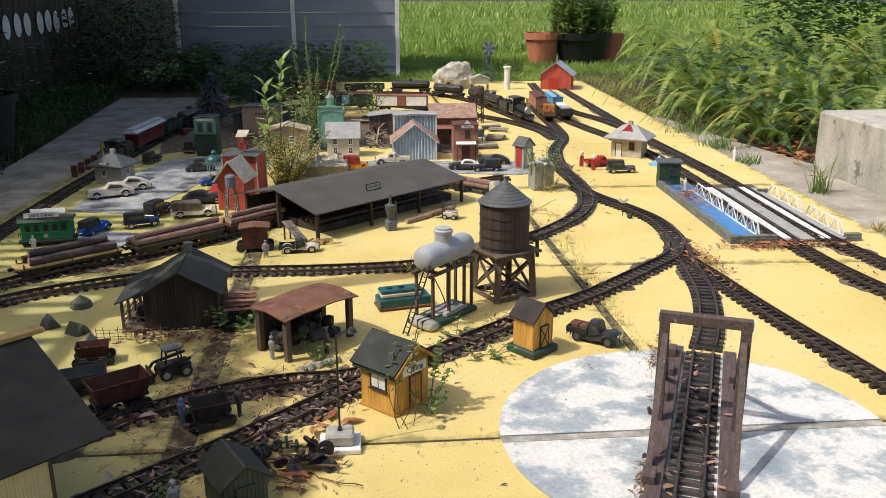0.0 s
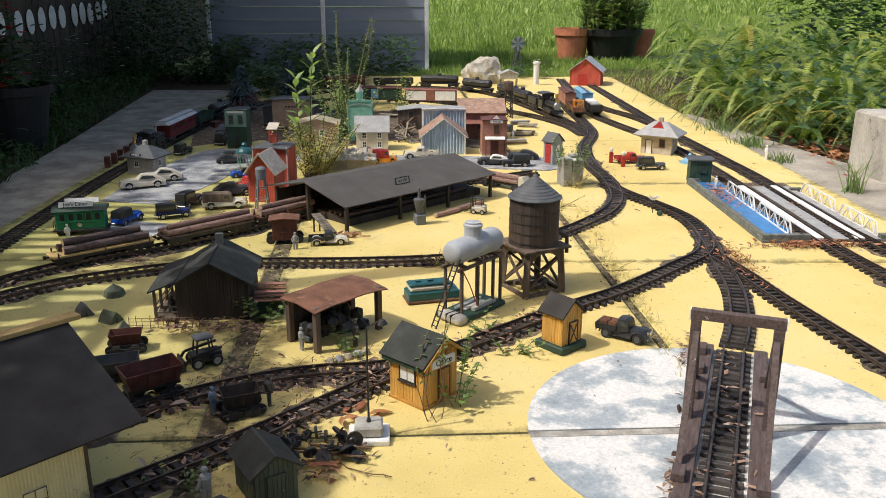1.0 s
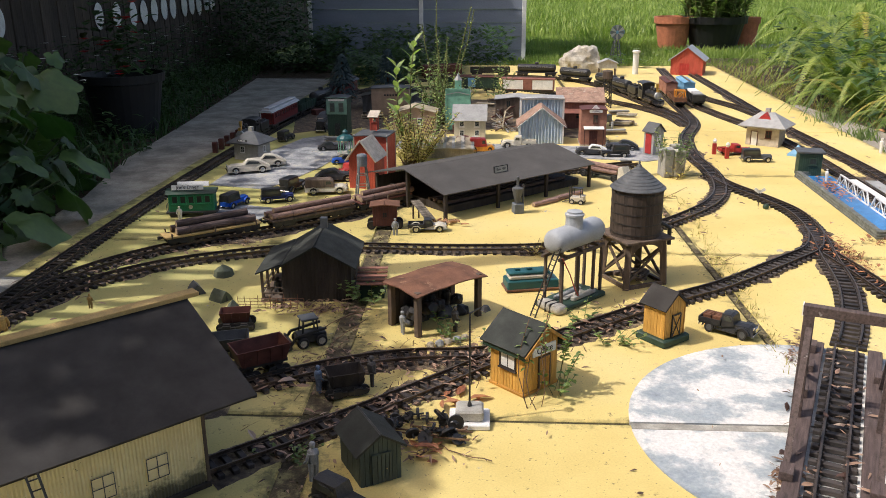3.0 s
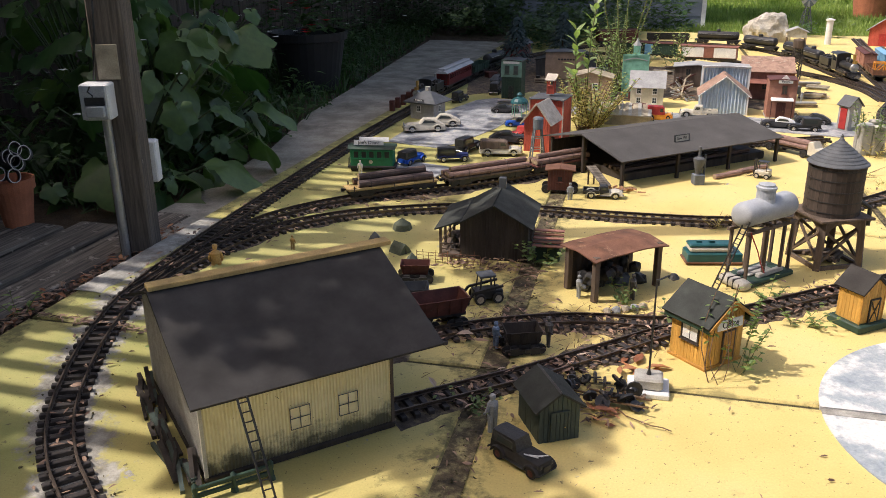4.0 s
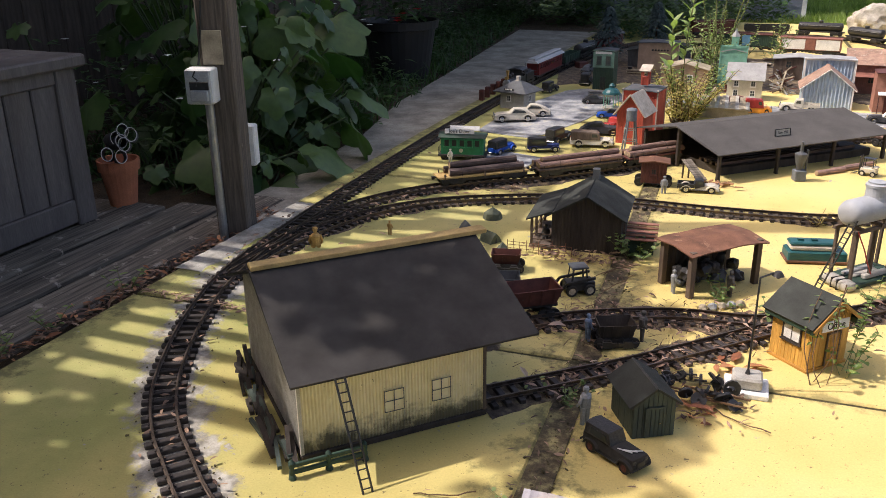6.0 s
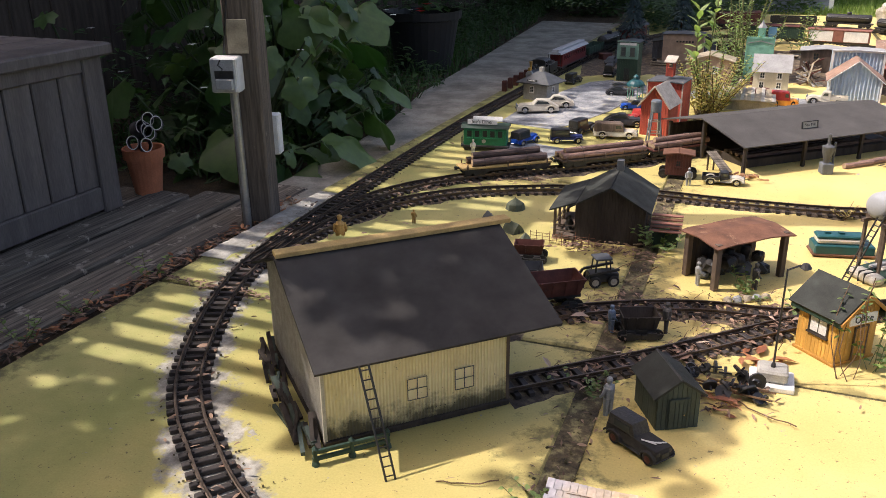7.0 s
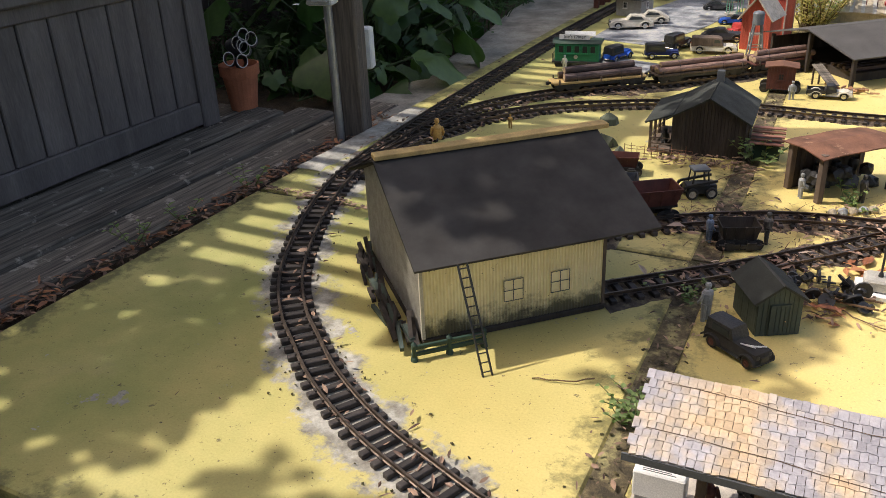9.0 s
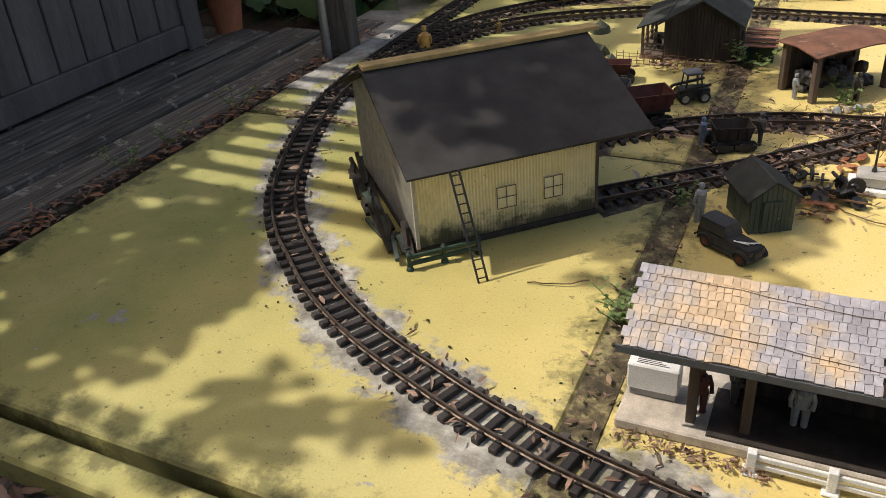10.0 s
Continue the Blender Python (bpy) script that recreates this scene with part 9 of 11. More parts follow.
def lobed_leaf(bm, m, r, lobes=5):
    """A broad lobed leaf, cupped, in the xy-plane of m, its stalk at the origin."""
    c = bm.verts.new(m @ Vector((0.35 * r, 0, 0.05 * r)))
    ring = []
    n = lobes * 6
    for k in range(n + 1):
        a = -2.65 + 5.3 * k / n
        q = r * (0.86 + 0.11 * math.cos(lobes * a * 1.18) + 0.04 * (k % 2)) * (0.76 + 0.24 * math.cos(a))
        p = Vector((0.35 * r + q * math.cos(a), q * math.sin(a), -0.22 * q * q / r + 0.07 * r * math.sin(a * 4)))
        ring.append(bm.verts.new(m @ p))
    for a, b in zip(ring, ring[1:]):
        bm.faces.new((c, a, b))


fen = thing("fence_left", "tall dark wooden board fence in the shade", "fence", kind="structure")
bm = B()
bbox(bm, -0.009, 0.009, -0.052, 0.052, 0, 1.9, 0.003)
PICKET = finish(bm, M["fencewood"])
for k in range(160):
    part("board", PICKET, None, fen, m=pose(-3.22 + rnd.uniform(-0.004, 0.004), -2.6 + 0.108 * k, -0.06, 0, 0, 90 + rnd.uniform(-1, 1)) @ pose(0, 0, 0, 0, 0, 90))
for z in (0.28, 1.0, 1.7):
    bm = B()
    box(bm, -3.26, -3.235, -2.6, 14.6, z, z + 0.09)
    part("rail", bm, M["fencewood"], fen)
ov = []
bm = B()
lathe(bm, ((0.075, 0), (0.085, 0.006), (0.070, 0.010), (0.045, 0.008), (0.02, 0.011)), 20, axis="x")
bmesh.ops.scale(bm, vec=(1, 0.8, 1.15), verts=bm.verts)
OVAL = finish(bm, M["white"])
for y, z in ((4.62, 0.60), (4.95, 0.60), (6.2, 0.575), (6.487, 0.57), (6.772, 0.566), (6.972, 0.568), (7.179, 0.578), (7.385, 0.588), (7.576, 0.586), (7.841, 0.591), (8.021, 0.60), (8.203, 0.589), (8.402, 0.603), (8.565, 0.612)):
    o = new("wall_plate", OVAL)
    o.matrix_world = pose(-3.205, y, z)
    tagged(o, "oval pale ornamental plate hung on the dark fence", "wall plate", "fence plates")

# unseen slatted screen added for the striped shade, held off the fence by arms
SLAT_Y0, SLAT_STEP = 0.772, 0.0905
scr = thing("shade_screen", "unseen slatted screen added to cast the striped shade", "trellis", kind="structure")
bm = B()
bbox(bm, -0.006, 0.006, -0.020, 0.020, 0, 1.08, 0.002)
SLAT = finish(bm, M["fencewood"])
for k in range(27):
    part("slat", SLAT, None, scr, m=pose(-2.45, SLAT_Y0 + SLAT_STEP * k, 1.175, 13.6, 0, 0))
for z in (1.84, 1.94, 2.04, 2.14):
    bm = B()
    box(bm, -3.236, -3.21, -0.9, 3.6, z - 0.02, z + 0.085)
    part("rail", bm, M["fencewood"], scr)
for z, o in ((1.15, 0.0), (2.225, -0.25)):
    bm = B()
    box(bm, -2.462, -2.438, 0.65 + o, 3.60 + o, z - 0.03, z + 0.03)
    part("slat_rail", bm, M["fencewood"], scr)
for y in (0.5, 1.9, 3.2):
    bm = B()
    box(bm, -3.21, -2.46, y - 0.02, y + 0.02, 2.205, 2.245)
    part("arm", bm, M["fencewood"], scr)
bm = B()
for y in (-1.7, -0.2, 1.3, 2.6):
    box(bm, -3.30, -3.236, y - 0.04, y + 0.04, -0.06, 2.5)
part("post", bm, M["fencewood"], scr)


# shade wanted at each spot of ground; unseen leaves are placed to cast it
def shade(x, y):
    n = noise.noise((x * 2.2, y * 2.2, 0.5)) * 0.5 + noise.noise((x * 6, y * 6, 3.5)) * 0.35

    def spot(hx, hy, ha, hb, turn=0.0):
        c, s = math.cos(turn), math.sin(turn)
        u, v = (x - hx) * c + (y - hy) * s, (y - hy) * c - (x - hx) * s
        return (u / ha) ** 2 + (v / hb) ** 2 < 1.0 + 0.5 * n
    if y < 1.01 or (x < -1.12 and y < 1.045):   # front bay
        edge = -1.02 - 0.30 * max(0.0, 0.70 - y) - 1.1 * max(0.0, y - 0.84) + 0.05 * n
        if spot(-1.335, 0.982, 0.105, 0.036) or spot(-1.33, 0.845, 0.050, 0.018) or spot(-1.10, 0.825, 0.03, 0.025):
            return 0.0
        if x < edge:
            return 1.0
        if y > 0.97 and -0.51 + 0.03 * n < x < -0.36:
            return 0.9
        if spot(-0.75, 0.555, 0.135, 0.052, 0.1) or spot(-0.86, 0.437, 0.11, 0.022, 0.1):
            return 0.95
        if y < 0.40 and x < -0.55:
            return 0.7 if n > -0.05 else 0.1
        return 0.0 if y > -0.5 else 0.9
    if y < 1.9:
        if x < -1.0:
            return 1.0 if x < -1.49 - 0.18 * max(0.0, y - 1.15) and y < 1.6 else 0.0
        edge = (-0.34 if y < 1.12 else -0.27 if y < 1.2 else -0.20 if y < 1.48 else -0.29) + 0.03 * n
        if y < 1.14 and x < -0.53:
            return 0.0
        if y < 1.14 + 0.25 * max(0.0, x + 0.63) + 0.012 * n or spot(-0.715, 1.20, 0.045, 0.022, 0.65) or spot(-0.60, 1.322, 0.032, 0.035) or spot(-0.41, 1.07, 0.03, 0.025):
            return 0.0 if x < -0.53 or y < 1.05 or x > edge else 0.97
        return 0.97 if x < edge else 0.0
    if y < 2.75:
        return 0.95 if -0.60 < x < -0.36 and y < 2.30 else 0.0
    if y < 3.6:
        return 0.8 if x < -1.15 and n > 0.10 else 0.0
    if y < 4.3 and x > -1.42:
        return 0.85 if x < -0.95 and n > 0.10 else 0.0
    e = -0.92 + 0.30 * max(0.0, min(1.8, y - 4.2)) + 0.14 * n
    return 1.0 if x < e else (0.5 if x < e + 0.10 else 0.0)


tree = thing("tree", "unseen leafy trees added to shade the layout", "tree", at_xy(-4.6, 1.0, -0.1))
rr = random.Random(77)
bm = B()
for tx, ty, h in ((0, 0, 3.4), (0.4, 3.6, 3.8), (-0.2, 7.0, 3.9), (3.6, -3.5, 3.7)):
    rings = []
    for k in range(8):
        z = h * k / 7
        r_ = 0.15 - 0.10 * k / 7
        rings.append([bm.verts.new((tx + 0.12 * math.sin(z * 1.3) + r_ * math.cos(a * math.pi / 5), ty + 0.1 * math.cos(z) + r_ * math.sin(a * math.pi / 5), z)) for a in range(10)])
    skin(bm, rings)
    for k in range(9):
        a = rr.uniform(-1.2, 1.2)
        rod(bm, (tx, ty, h * rr.uniform(0.6, 0.95)), (tx + math.cos(a) * rr.uniform(0.4, 1.0), ty + math.sin(a) * 1.4, h + rr.uniform(0.2, 0.9)), 0.02, 6, 0.006)
part("trunk", bm, M["twig"], tree)
bm = B()
inv = tree.matrix_world.inverted()
# leaf cards set along the sun's rays above each spot to be shaded
for y0, y1, step, size in ((-0.2, 1.9, 0.045, 0.075), (1.9, 9.4, 0.062, 0.105)):
    for iy in range(int((y1 - y0) / step)):
        for ix in range(int(2.4 / step)):
            x, y = -1.75 + ix * step, y0 + iy * step
            if rr.random() < shade(x, y):
                s = rr.uniform(2.1, 3.0)
                c = inv @ (Vector((x + rr.uniform(-0.02, 0.02), y + rr.uniform(-0.02, 0.02), 0.0)) + SUN_FROM * s)
                for _ in range(4 if y < 1.9 or y > 3.6 else 2):
                    a = rr.uniform(0, 6.28)
                    leaf_card(bm, c + Vector((rr.uniform(-0.03, 0.03), rr.uniform(-0.03, 0.03), 0)), (math.cos(a), math.sin(a), rr.uniform(-0.5, 0.3)), (rr.uniform(-0.3, 0.3) - 0.5, rr.uniform(-0.3, 0.3), 1), size, size * 0.69, seg=2)
for k in range(3900):                 # more leaves added to shade the shed wall and the planting bed
    if k % 2:
        x, z = rr.uniform(-2.6, -0.1), rr.uniform(0.0, 1.3)
        if x > -0.75 + 0.4 * noise.noise((x * 3, z * 3, 1)):
            continue
        q = Vector((x, 9.5, z))
    else:
        q = Vector((rr.uniform(-3.2, -1.6), rr.uniform(1.8, 9.6), rr.uniform(0.0, 0.6)))
    c = inv @ (q + SUN_FROM * rr.uniform(4.2, 5.6))
    a = rr.uniform(0, 6.28)
    leaf_card(bm, c, (math.cos(a), math.sin(a), rr.uniform(-0.5, 0.3)), (rr.uniform(-0.3, 0.3) - 0.5, rr.uniform(-0.3, 0.3), 1), 0.17, 0.12, seg=2)
for k in range(4600):                 # a crown added unseen behind the viewer to dim the sky light
    u, v, q = rr.uniform(0, 6.28), rr.uniform(-1, 1), rr.random() ** 0.33
    p = Vector((-1.9 + 2.4 * q * math.sqrt(1 - v * v) * math.cos(u), -2.3 + 2.0 * q * math.sqrt(1 - v * v) * math.sin(u), 3.7 + 1.3 * q * v))
    if p.y + 0.246 * p.z > 0.12:
        continue
    a = rr.uniform(0, 6.28)
    leaf_card(bm, inv @ p, (math.cos(a), math.sin(a), rr.uniform(-0.5, 0.3)), (rr.uniform(-0.4, 0.4), rr.uniform(-0.4, 0.4), 1), 0.26, 0.18, seg=2)
for k in range(9000):                 # unseen growth added behind the fence to block sky light from the left
    x = rr.uniform(-5.4, -3.35)
    z = rr.uniform(0.3, 1.0) * (-1.75 - x) / 0.712
    a = rr.uniform(0, 6.28)
    leaf_card(bm, inv @ Vector((x, rr.uniform(-4.0, 13.0), z)), (math.cos(a), math.sin(a), rr.uniform(-0.5, 0.3)), (rr.uniform(-0.5, 1.0), rr.uniform(-0.3, 0.3), 1), 0.26, 0.17, seg=2)
tagged(part("crown", bm, M["leaf_dark"], tree), kind="stuff")

# unseen wall added to hold back sky light from behind
bm = B()
box(bm, -3.3, 6.2, -3.2, -3.0, -0.12, 2.0)
whole("wall_south", bm, M["block"], "unseen plain grey wall added behind the viewer to cut sky light", "wall", kind="structure")

# ---------------------------------------------------------------- garden shed behind the layout
gs = thing("garden_shed", "blue-grey board garden shed with white corner trim", "garden shed", at_xy(0, 9.62, -0.1))
for k in range(13):
    bm = B()
    z = 0.145 * k
    extrude(bm, [(-0.012, z + 0.003), (0.01, z + 0.003), (0.01, z + 0.145), (-0.003, z + 0.145)], "x", -2.46, -0.10)
    part("siding_board", bm, M["siding"], gs)
for x in (-2.49, -1.235, -0.10):
    bm = B()
    bbox(bm, x, x + 0.045, -0.024, 0.03, 0, 1.90, 0.003)
    part("trim_board", bm, M["white"], gs)
bm = B()
box(bm, -0.101, -0.075, 0.031, 2.6, 0, 1.88)
part("side_wall", bm, M["siding"], gs)
bm = B()
slope(bm, -0.2, 1.86, 1.4, 2.15, -2.6, 0.05, 0.05)
part("roof", bm, M["felt_grey"], gs)

# ---------------------------------------------------------------- storage box, post, pots
sb = thing("storage_box", "dark grey panelled storage box on the deck", "storage box", at_xy(-2.085, 1.87, 0.002, 0))
BLn, BH, BD = 1.30, 0.50, 0.62
for k in range(13):
    bm = B()
    y0 = -0.07 - 0.094 * k
    bbox(bm, -0.022, -0.006, y0 - 0.0890, y0, 0.085, 0.43, 0.003)
    part("panel_board", bm, M["planter"], sb)
bm = B()
bbox(bm, -0.028, 0.004, -BLn, -0.075, 0.012, 0.085, 0.004)
part("bottom_rail", bm, M["planter"], sb)
bm = B()
bbox(bm, -0.028, 0.004, -BLn, -0.075, 0.43, 0.472, 0.004)
part("top_rail", bm, M["planter"], sb)
for y in (-0.075, -BLn - 0.075):
    bm = B()
    bbox(bm, -0.05, 0.006, y, y + 0.075, 0.0, 0.472, 0.004)
    part("corner_post", bm, M["planter"], sb)
bm = B()
box(bm, -BD, -0.03, -BLn, -0.004, 0.012, 0.472)
part("carcass", bm, M["planter"], sb)
for k in range(5):
    bm = B()
    x0 = 0.028 - 0.135 * k
    bbox(bm, x0 - 0.132, x0, -BLn - 0.09, 0.03, 0.472, 0.508, 0.006)
    part("lid_board", bm, M["planter"], sb)

pp = thing("timber_post", "weathered square timber post with a conduit", "post", at_xy(-1.642, 1.988, -0.03, 18))
bm = B()
rings = []
for k in range(12):
    z = 2.4 * k / 11
    o = 0.004 * noise.noise((z * 3, 2, 2))
    rings.append([bm.verts.new(p) for p in ((-0.047 + o, -0.042, z), (-0.042 + o, -0.047, z), (0.042 + o, -0.047, z), (0.047 + o, -0.042, z), (0.047 + o, 0.042, z), (0.042 + o, 0.047, z), (-0.042 + o, 0.047, z), (-0.047 + o, 0.042, z))])
skin(bm, rings)
part("post", bm, M["post_wood"], pp)
bm = B()
rod(bm, (-0.024, -0.062, 0.0), (-0.026, -0.062, 0.425), 0.0125, 12)
part("conduit", bm, M["galv"], pp, "dull grey steel conduit")
bm = B()
bbox(bm, -0.074, 0.004, -0.105, -0.048, 0.418, 0.516, 0.004)
eb = part("switch_box", bm, M["white"], pp, "pale outdoor switch box")
bm = B()
bbox(bm, -0.072, -0.004, -0.109, -0.105, 0.421, 0.513, 0.001)
part("cover_plate", bm, M["mattemetal"], eb, "dull metal cover plate")
bm = B()
bbox(bm, -0.060, -0.006, -0.1120, -0.109, 0.460, 0.482, 0.001)
part("dark_slot", bm, M["black"], eb)
bm = B()
bbox(bm, -0.056, -0.008, -0.1225, -0.109, 0.430, 0.459, 0.002)
part("cover_flap", bm, M["mattemetal"], eb)
bm = B()
tube(bm, [(-0.040, -0.111, 0.512), (-0.046, -0.116, 0.498), (-0.034, -0.117, 0.488), (-0.040, -0.114, 0.470)], 0.0022)
part("loose_wire", bm, M["black"], eb)
# pale plate added for sunlight falling on the post
bm = B()
bbox(bm, -0.036, 0.024, -0.0505, -0.0465, 0.520, 0.615, 0.002)
part("pale_patch", bm, M["ply"], pp, "pale plate standing in for a sunlit patch of the post")
bm = B()
bbox(bm, 0.020, 0.062, 0.047, 0.090, 0.20, 0.325, 0.004)
part("junction_box", bm, M["white"], pp)
bm = B()
tube(bm, [(-0.05 + 0.03 * math.sin(k * 0.3), -0.05 - 0.02 * math.sin(k * 0.45), 0.52 + k * 0.035) for k in range(21)], 0.003)
part("cable", bm, M["black"], pp)

tp = thing("terracotta_pot", "terracotta pot holding a bundle of pipe offcuts", "plant pot", pose(-2.12, 2.03, -0.02) @ Matrix.Diagonal((0.68, 0.68, 0.86, 1)))
bm = B()
lathe(bm, ((0.060, 0), (0.085, 0.15), (0.085, 0.16), (0.097, 0.16), (0.099, 0.20), (0.090, 0.20), (0.080, 0.17), (0.055, 0.03)), 24)
part("pot", bm, M["terracotta"], tp)
for k, (a, b, z) in enumerate(((-0.045, 0.0, 0.21), (0.012, -0.004, 0.205), (-0.018, 0.01, 0.255), (0.045, 0.02, 0.25), (0.01, 0.03, 0.295), (-0.065, 0.03, 0.26), (0.075, 0.04, 0.285))):
    bm = B()
    r_ = 0.026
    prof = [(r_, 0), (r_, 0.16), (r_ * 0.88, 0.16), (r_ * 0.88, 0)]
    ring = [[bm.verts.new((q * math.cos(2 * math.pi * i / 18), q * math.sin(2 * math.pi * i / 18), h)) for i in range(18)] for q, h in prof]
    skin(bm, ring + [ring[0]], caps=False)
    part("pipe_offcut", bm, M["darkgrey"], tp, m=pose(a, b, z, 78, 0, 40 + 8 * (k % 3)))
    bm = B()
    prof = [(r_ * 1.02, 0.159), (r_ * 1.02, 0.163), (r_ * 0.90, 0.163), (r_ * 0.90, 0.159)]
    ring = [[bm.verts.new((q * math.cos(2 * math.pi * i / 18), q * math.sin(2 * math.pi * i / 18), h)) for i in range(18)] for q, h in prof]
    skin(bm, ring + [ring[0]], caps=False)
    part("pipe_rim", bm, M["white"], tp, m=pose(a, b, z, 78, 0, 40 + 8 * (k % 3)))

bp = thing("black_tub", "large black plastic tub with red flowers", "plant pot", pose(-2.37, 4.76, -0.02) @ Matrix.Scale(0.86, 4))
bm = B()
lathe(bm, ((0.20, 0), (0.255, 0.34), (0.275, 0.345), (0.280, 0.40), (0.265, 0.40), (0.245, 0.34), (0.19, 0.04)), 32)
part("tub", bm, M["blackpot"], bp)
bm = B()
lathe(bm, ((0.24, 0.33), (0.1, 0.35), (0.01, 0.355)), 24)
part("soil", bm, M["soil"], bp)
rr = random.Random(13)
bm, fl = B(), B()
for k in range(120):
    a, q = rr.uniform(0, 6.28), rr.uniform(0, 0.24)
    c = Vector((q * math.cos(a), q * math.sin(a), 0.36 + rr.uniform(0, 0.5)))
    b = rr.uniform(0, 6.28)
    leaf_card(bm, c, (math.cos(b), math.sin(b), rr.uniform(-0.3, 0.6)), (0, 0, 1), 0.10, 0.055)
    if k % 6 == 0:
        for j in range(5):
            e = 1.257 * j
            leaf_card(fl, c + Vector((0, 0, 0.04)), (math.cos(e), math.sin(e), 0.5), (0, 0, 1), 0.04, 0.032, seg=2)
part("foliage", bm, M["leaf_dark"], bp)
part("blossoms", fl, M["petal_red"], bp)

# pale concrete block and the pots on the lawn
bm = B()
bbox(bm, 0, 0.9, -1.3, 0, -0.1, 0.285, 0.012)
whole("concrete_block", bm, M["block"], "large weathered concrete block beside the path", "concrete block", at_xy(2.075, 4.16, 0, 3))
bm = B()
bbox(bm, -0.5, 1.2, -0.25, 0.25, -0.12, -0.055, 0.01)
whole("pot_slab", bm, M["concrete"], "concrete slab under the lawn pots", "slab", at_xy(2.16, 11.45, 0, 0), kind="structure")
def big_pot(label, x, y, r, h, mat):
    root = thing("lawn_pot", label, "plant pot", at_xy(x, y, -0.058), "pots on the lawn")
    bm = B()
    lathe(bm, ((r * 0.72, 0), (r * 0.92, h * 0.78), (r, h * 0.78), (r * 1.02, h), (r * 0.92, h), (r * 0.86, h * 0.8), (r * 0.6, h * 0.1)), 28)
    part("pot", bm, mat, root)
    bm = B()
    lathe(bm, ((r * 0.87, h * 0.8), (0.02, h * 0.84)), 20)
    part("soil", bm, M["soil"], root)
    return root


big_pot("terracotta pot standing on the lawn slab", 1.785, 11.2, 0.235, 0.385, M["terracotta"])
tub = big_pot("wide black tub planted with upright leafy stems", 2.295, 11.2, 0.385, 0.385, M["blackpot"])
big_pot("second terracotta pot behind the black tub", 2.74, 11.5, 0.18, 0.36, M["terracotta"])
rr = random.Random(31)
bm, st_ = B(), B()
for k in range(150):
    a, q = rr.uniform(0, 6.28), 0.36 * math.sqrt(rr.random())
    p0 = Vector((q * math.cos(a), q * math.sin(a), 0.30))
    p1 = p0 + Vector((math.cos(a) * 0.12 * rr.random(), math.sin(a) * 0.12 * rr.random(), rr.uniform(0.35, 0.75)))
    rod(st_, p0, p1, 0.006, 5, 0.002)
    for j in range(11):
        u = 0.15 + 0.85 * j / 10
        b = rr.uniform(0, 6.28)
        leaf_card(bm, p0.lerp(p1, u), (math.cos(b), math.sin(b), rr.uniform(0.1, 0.9)), (0, 0, 1), rr.uniform(0.10, 0.18), 0.042)
tagged(part("stem", st_, M["stem"], tub), kind="stuff")
tagged(part("foliage", bm, M["weed"], tub), kind="stuff")
# ---------------------------------------------------------------- ferns and other plants


def frond(bm, p0, az, length, rise, droop, width, pairs=22):
    """An arching fern frond with two rows of narrow leaflets."""
    h = Vector((math.cos(az), math.sin(az), 0))
    side = Vector((-math.sin(az), math.cos(az), 0))
    pts = []
    for k in range(pairs + 2):
        u = k / (pairs + 1)
        pts.append(Vector(p0) + h * length * (u * 0.92) + Vector((0, 0, rise * math.sin(u * math.pi * 0.62) - droop * u ** 2.4)))
    for k in range(1, pairs + 1):
        u = k / (pairs + 1)
        p, t = pts[k], (pts[k + 1] - pts[k - 1]).normalized()
        w = width * min(1, (u + 0.10) * 3.0) * (1 - u) ** 0.6
        step = (pts[k + 1] - pts[k]).length
        for s in (-1, 1):
            tip = p + side * s * w + t * w * 0.35 - Vector((0, 0, w * 0.25))
            a, b = p - t * step * 0.30, p + t * step * 0.30
            m_ = p + side * s * w * 0.55 + t * w * 0.22 + Vector((0, 0, 0.0))
            q = t * step * 0.31
            v = [bm.verts.new(x) for x in (a, m_ - q, tip, m_ + q, b)]
            bm.faces.new(v if s > 0 else v[::-1])
    for a, b in zip(pts[::3], pts[3::3]):
        rod(bm, a, b, 0.0022, 3)


def fern(x, y, z, n, size, seed, old=0.08, label="large arching green fern in the sunny bed"):
    r_ = random.Random(seed)
    root = thing("fern", label, "fern", at_xy(x, y, z), "ferns beside the path")
    g_, o_ = B(), B()
    for k in range(n):
        az = r_.uniform(0, 6.28)
        L = size * r_.uniform(0.65, 1.15)
        frond(o_ if r_.random() < old else g_, (r_.uniform(-0.08, 0.08), r_.uniform(-0.08, 0.08), 0), az, L, L * r_.uniform(0.30, 0.80), L * r_.uniform(0.25, 0.75), L * r_.uniform(0.060, 0.090), 62)
    part("fronds", g_, M["fern"], root)
    part("yellow_fronds", o_, M["fern_old"], root)


k = 0
for x, y, n, s_ in ((2.25, 5.05, 26, 0.50), (2.55, 4.75, 26, 0.55), (2.15, 5.6, 28, 0.62), (2.65, 5.4, 34, 0.75), (3.15, 4.9, 34, 0.75), (2.2, 6.3, 30, 0.72), (2.8, 6.1, 36, 0.9),
                   (3.5, 5.6, 36, 0.95), (2.45, 7.0, 32, 0.85), (3.2, 6.9, 34, 1.0), (4.0, 6.4, 34, 1.0), (2.75, 7.9, 28, 0.9), (3.8, 7.6, 30, 1.1), (4.6, 5.6, 26, 0.95), (3.9, 4.7, 26, 0.85), (4.5, 4.4, 22, 0.8)):
    fern(x, y, -0.03, int(n * 1.35), s_ * 1.0, 100 + k, 0.05)
    k += 1

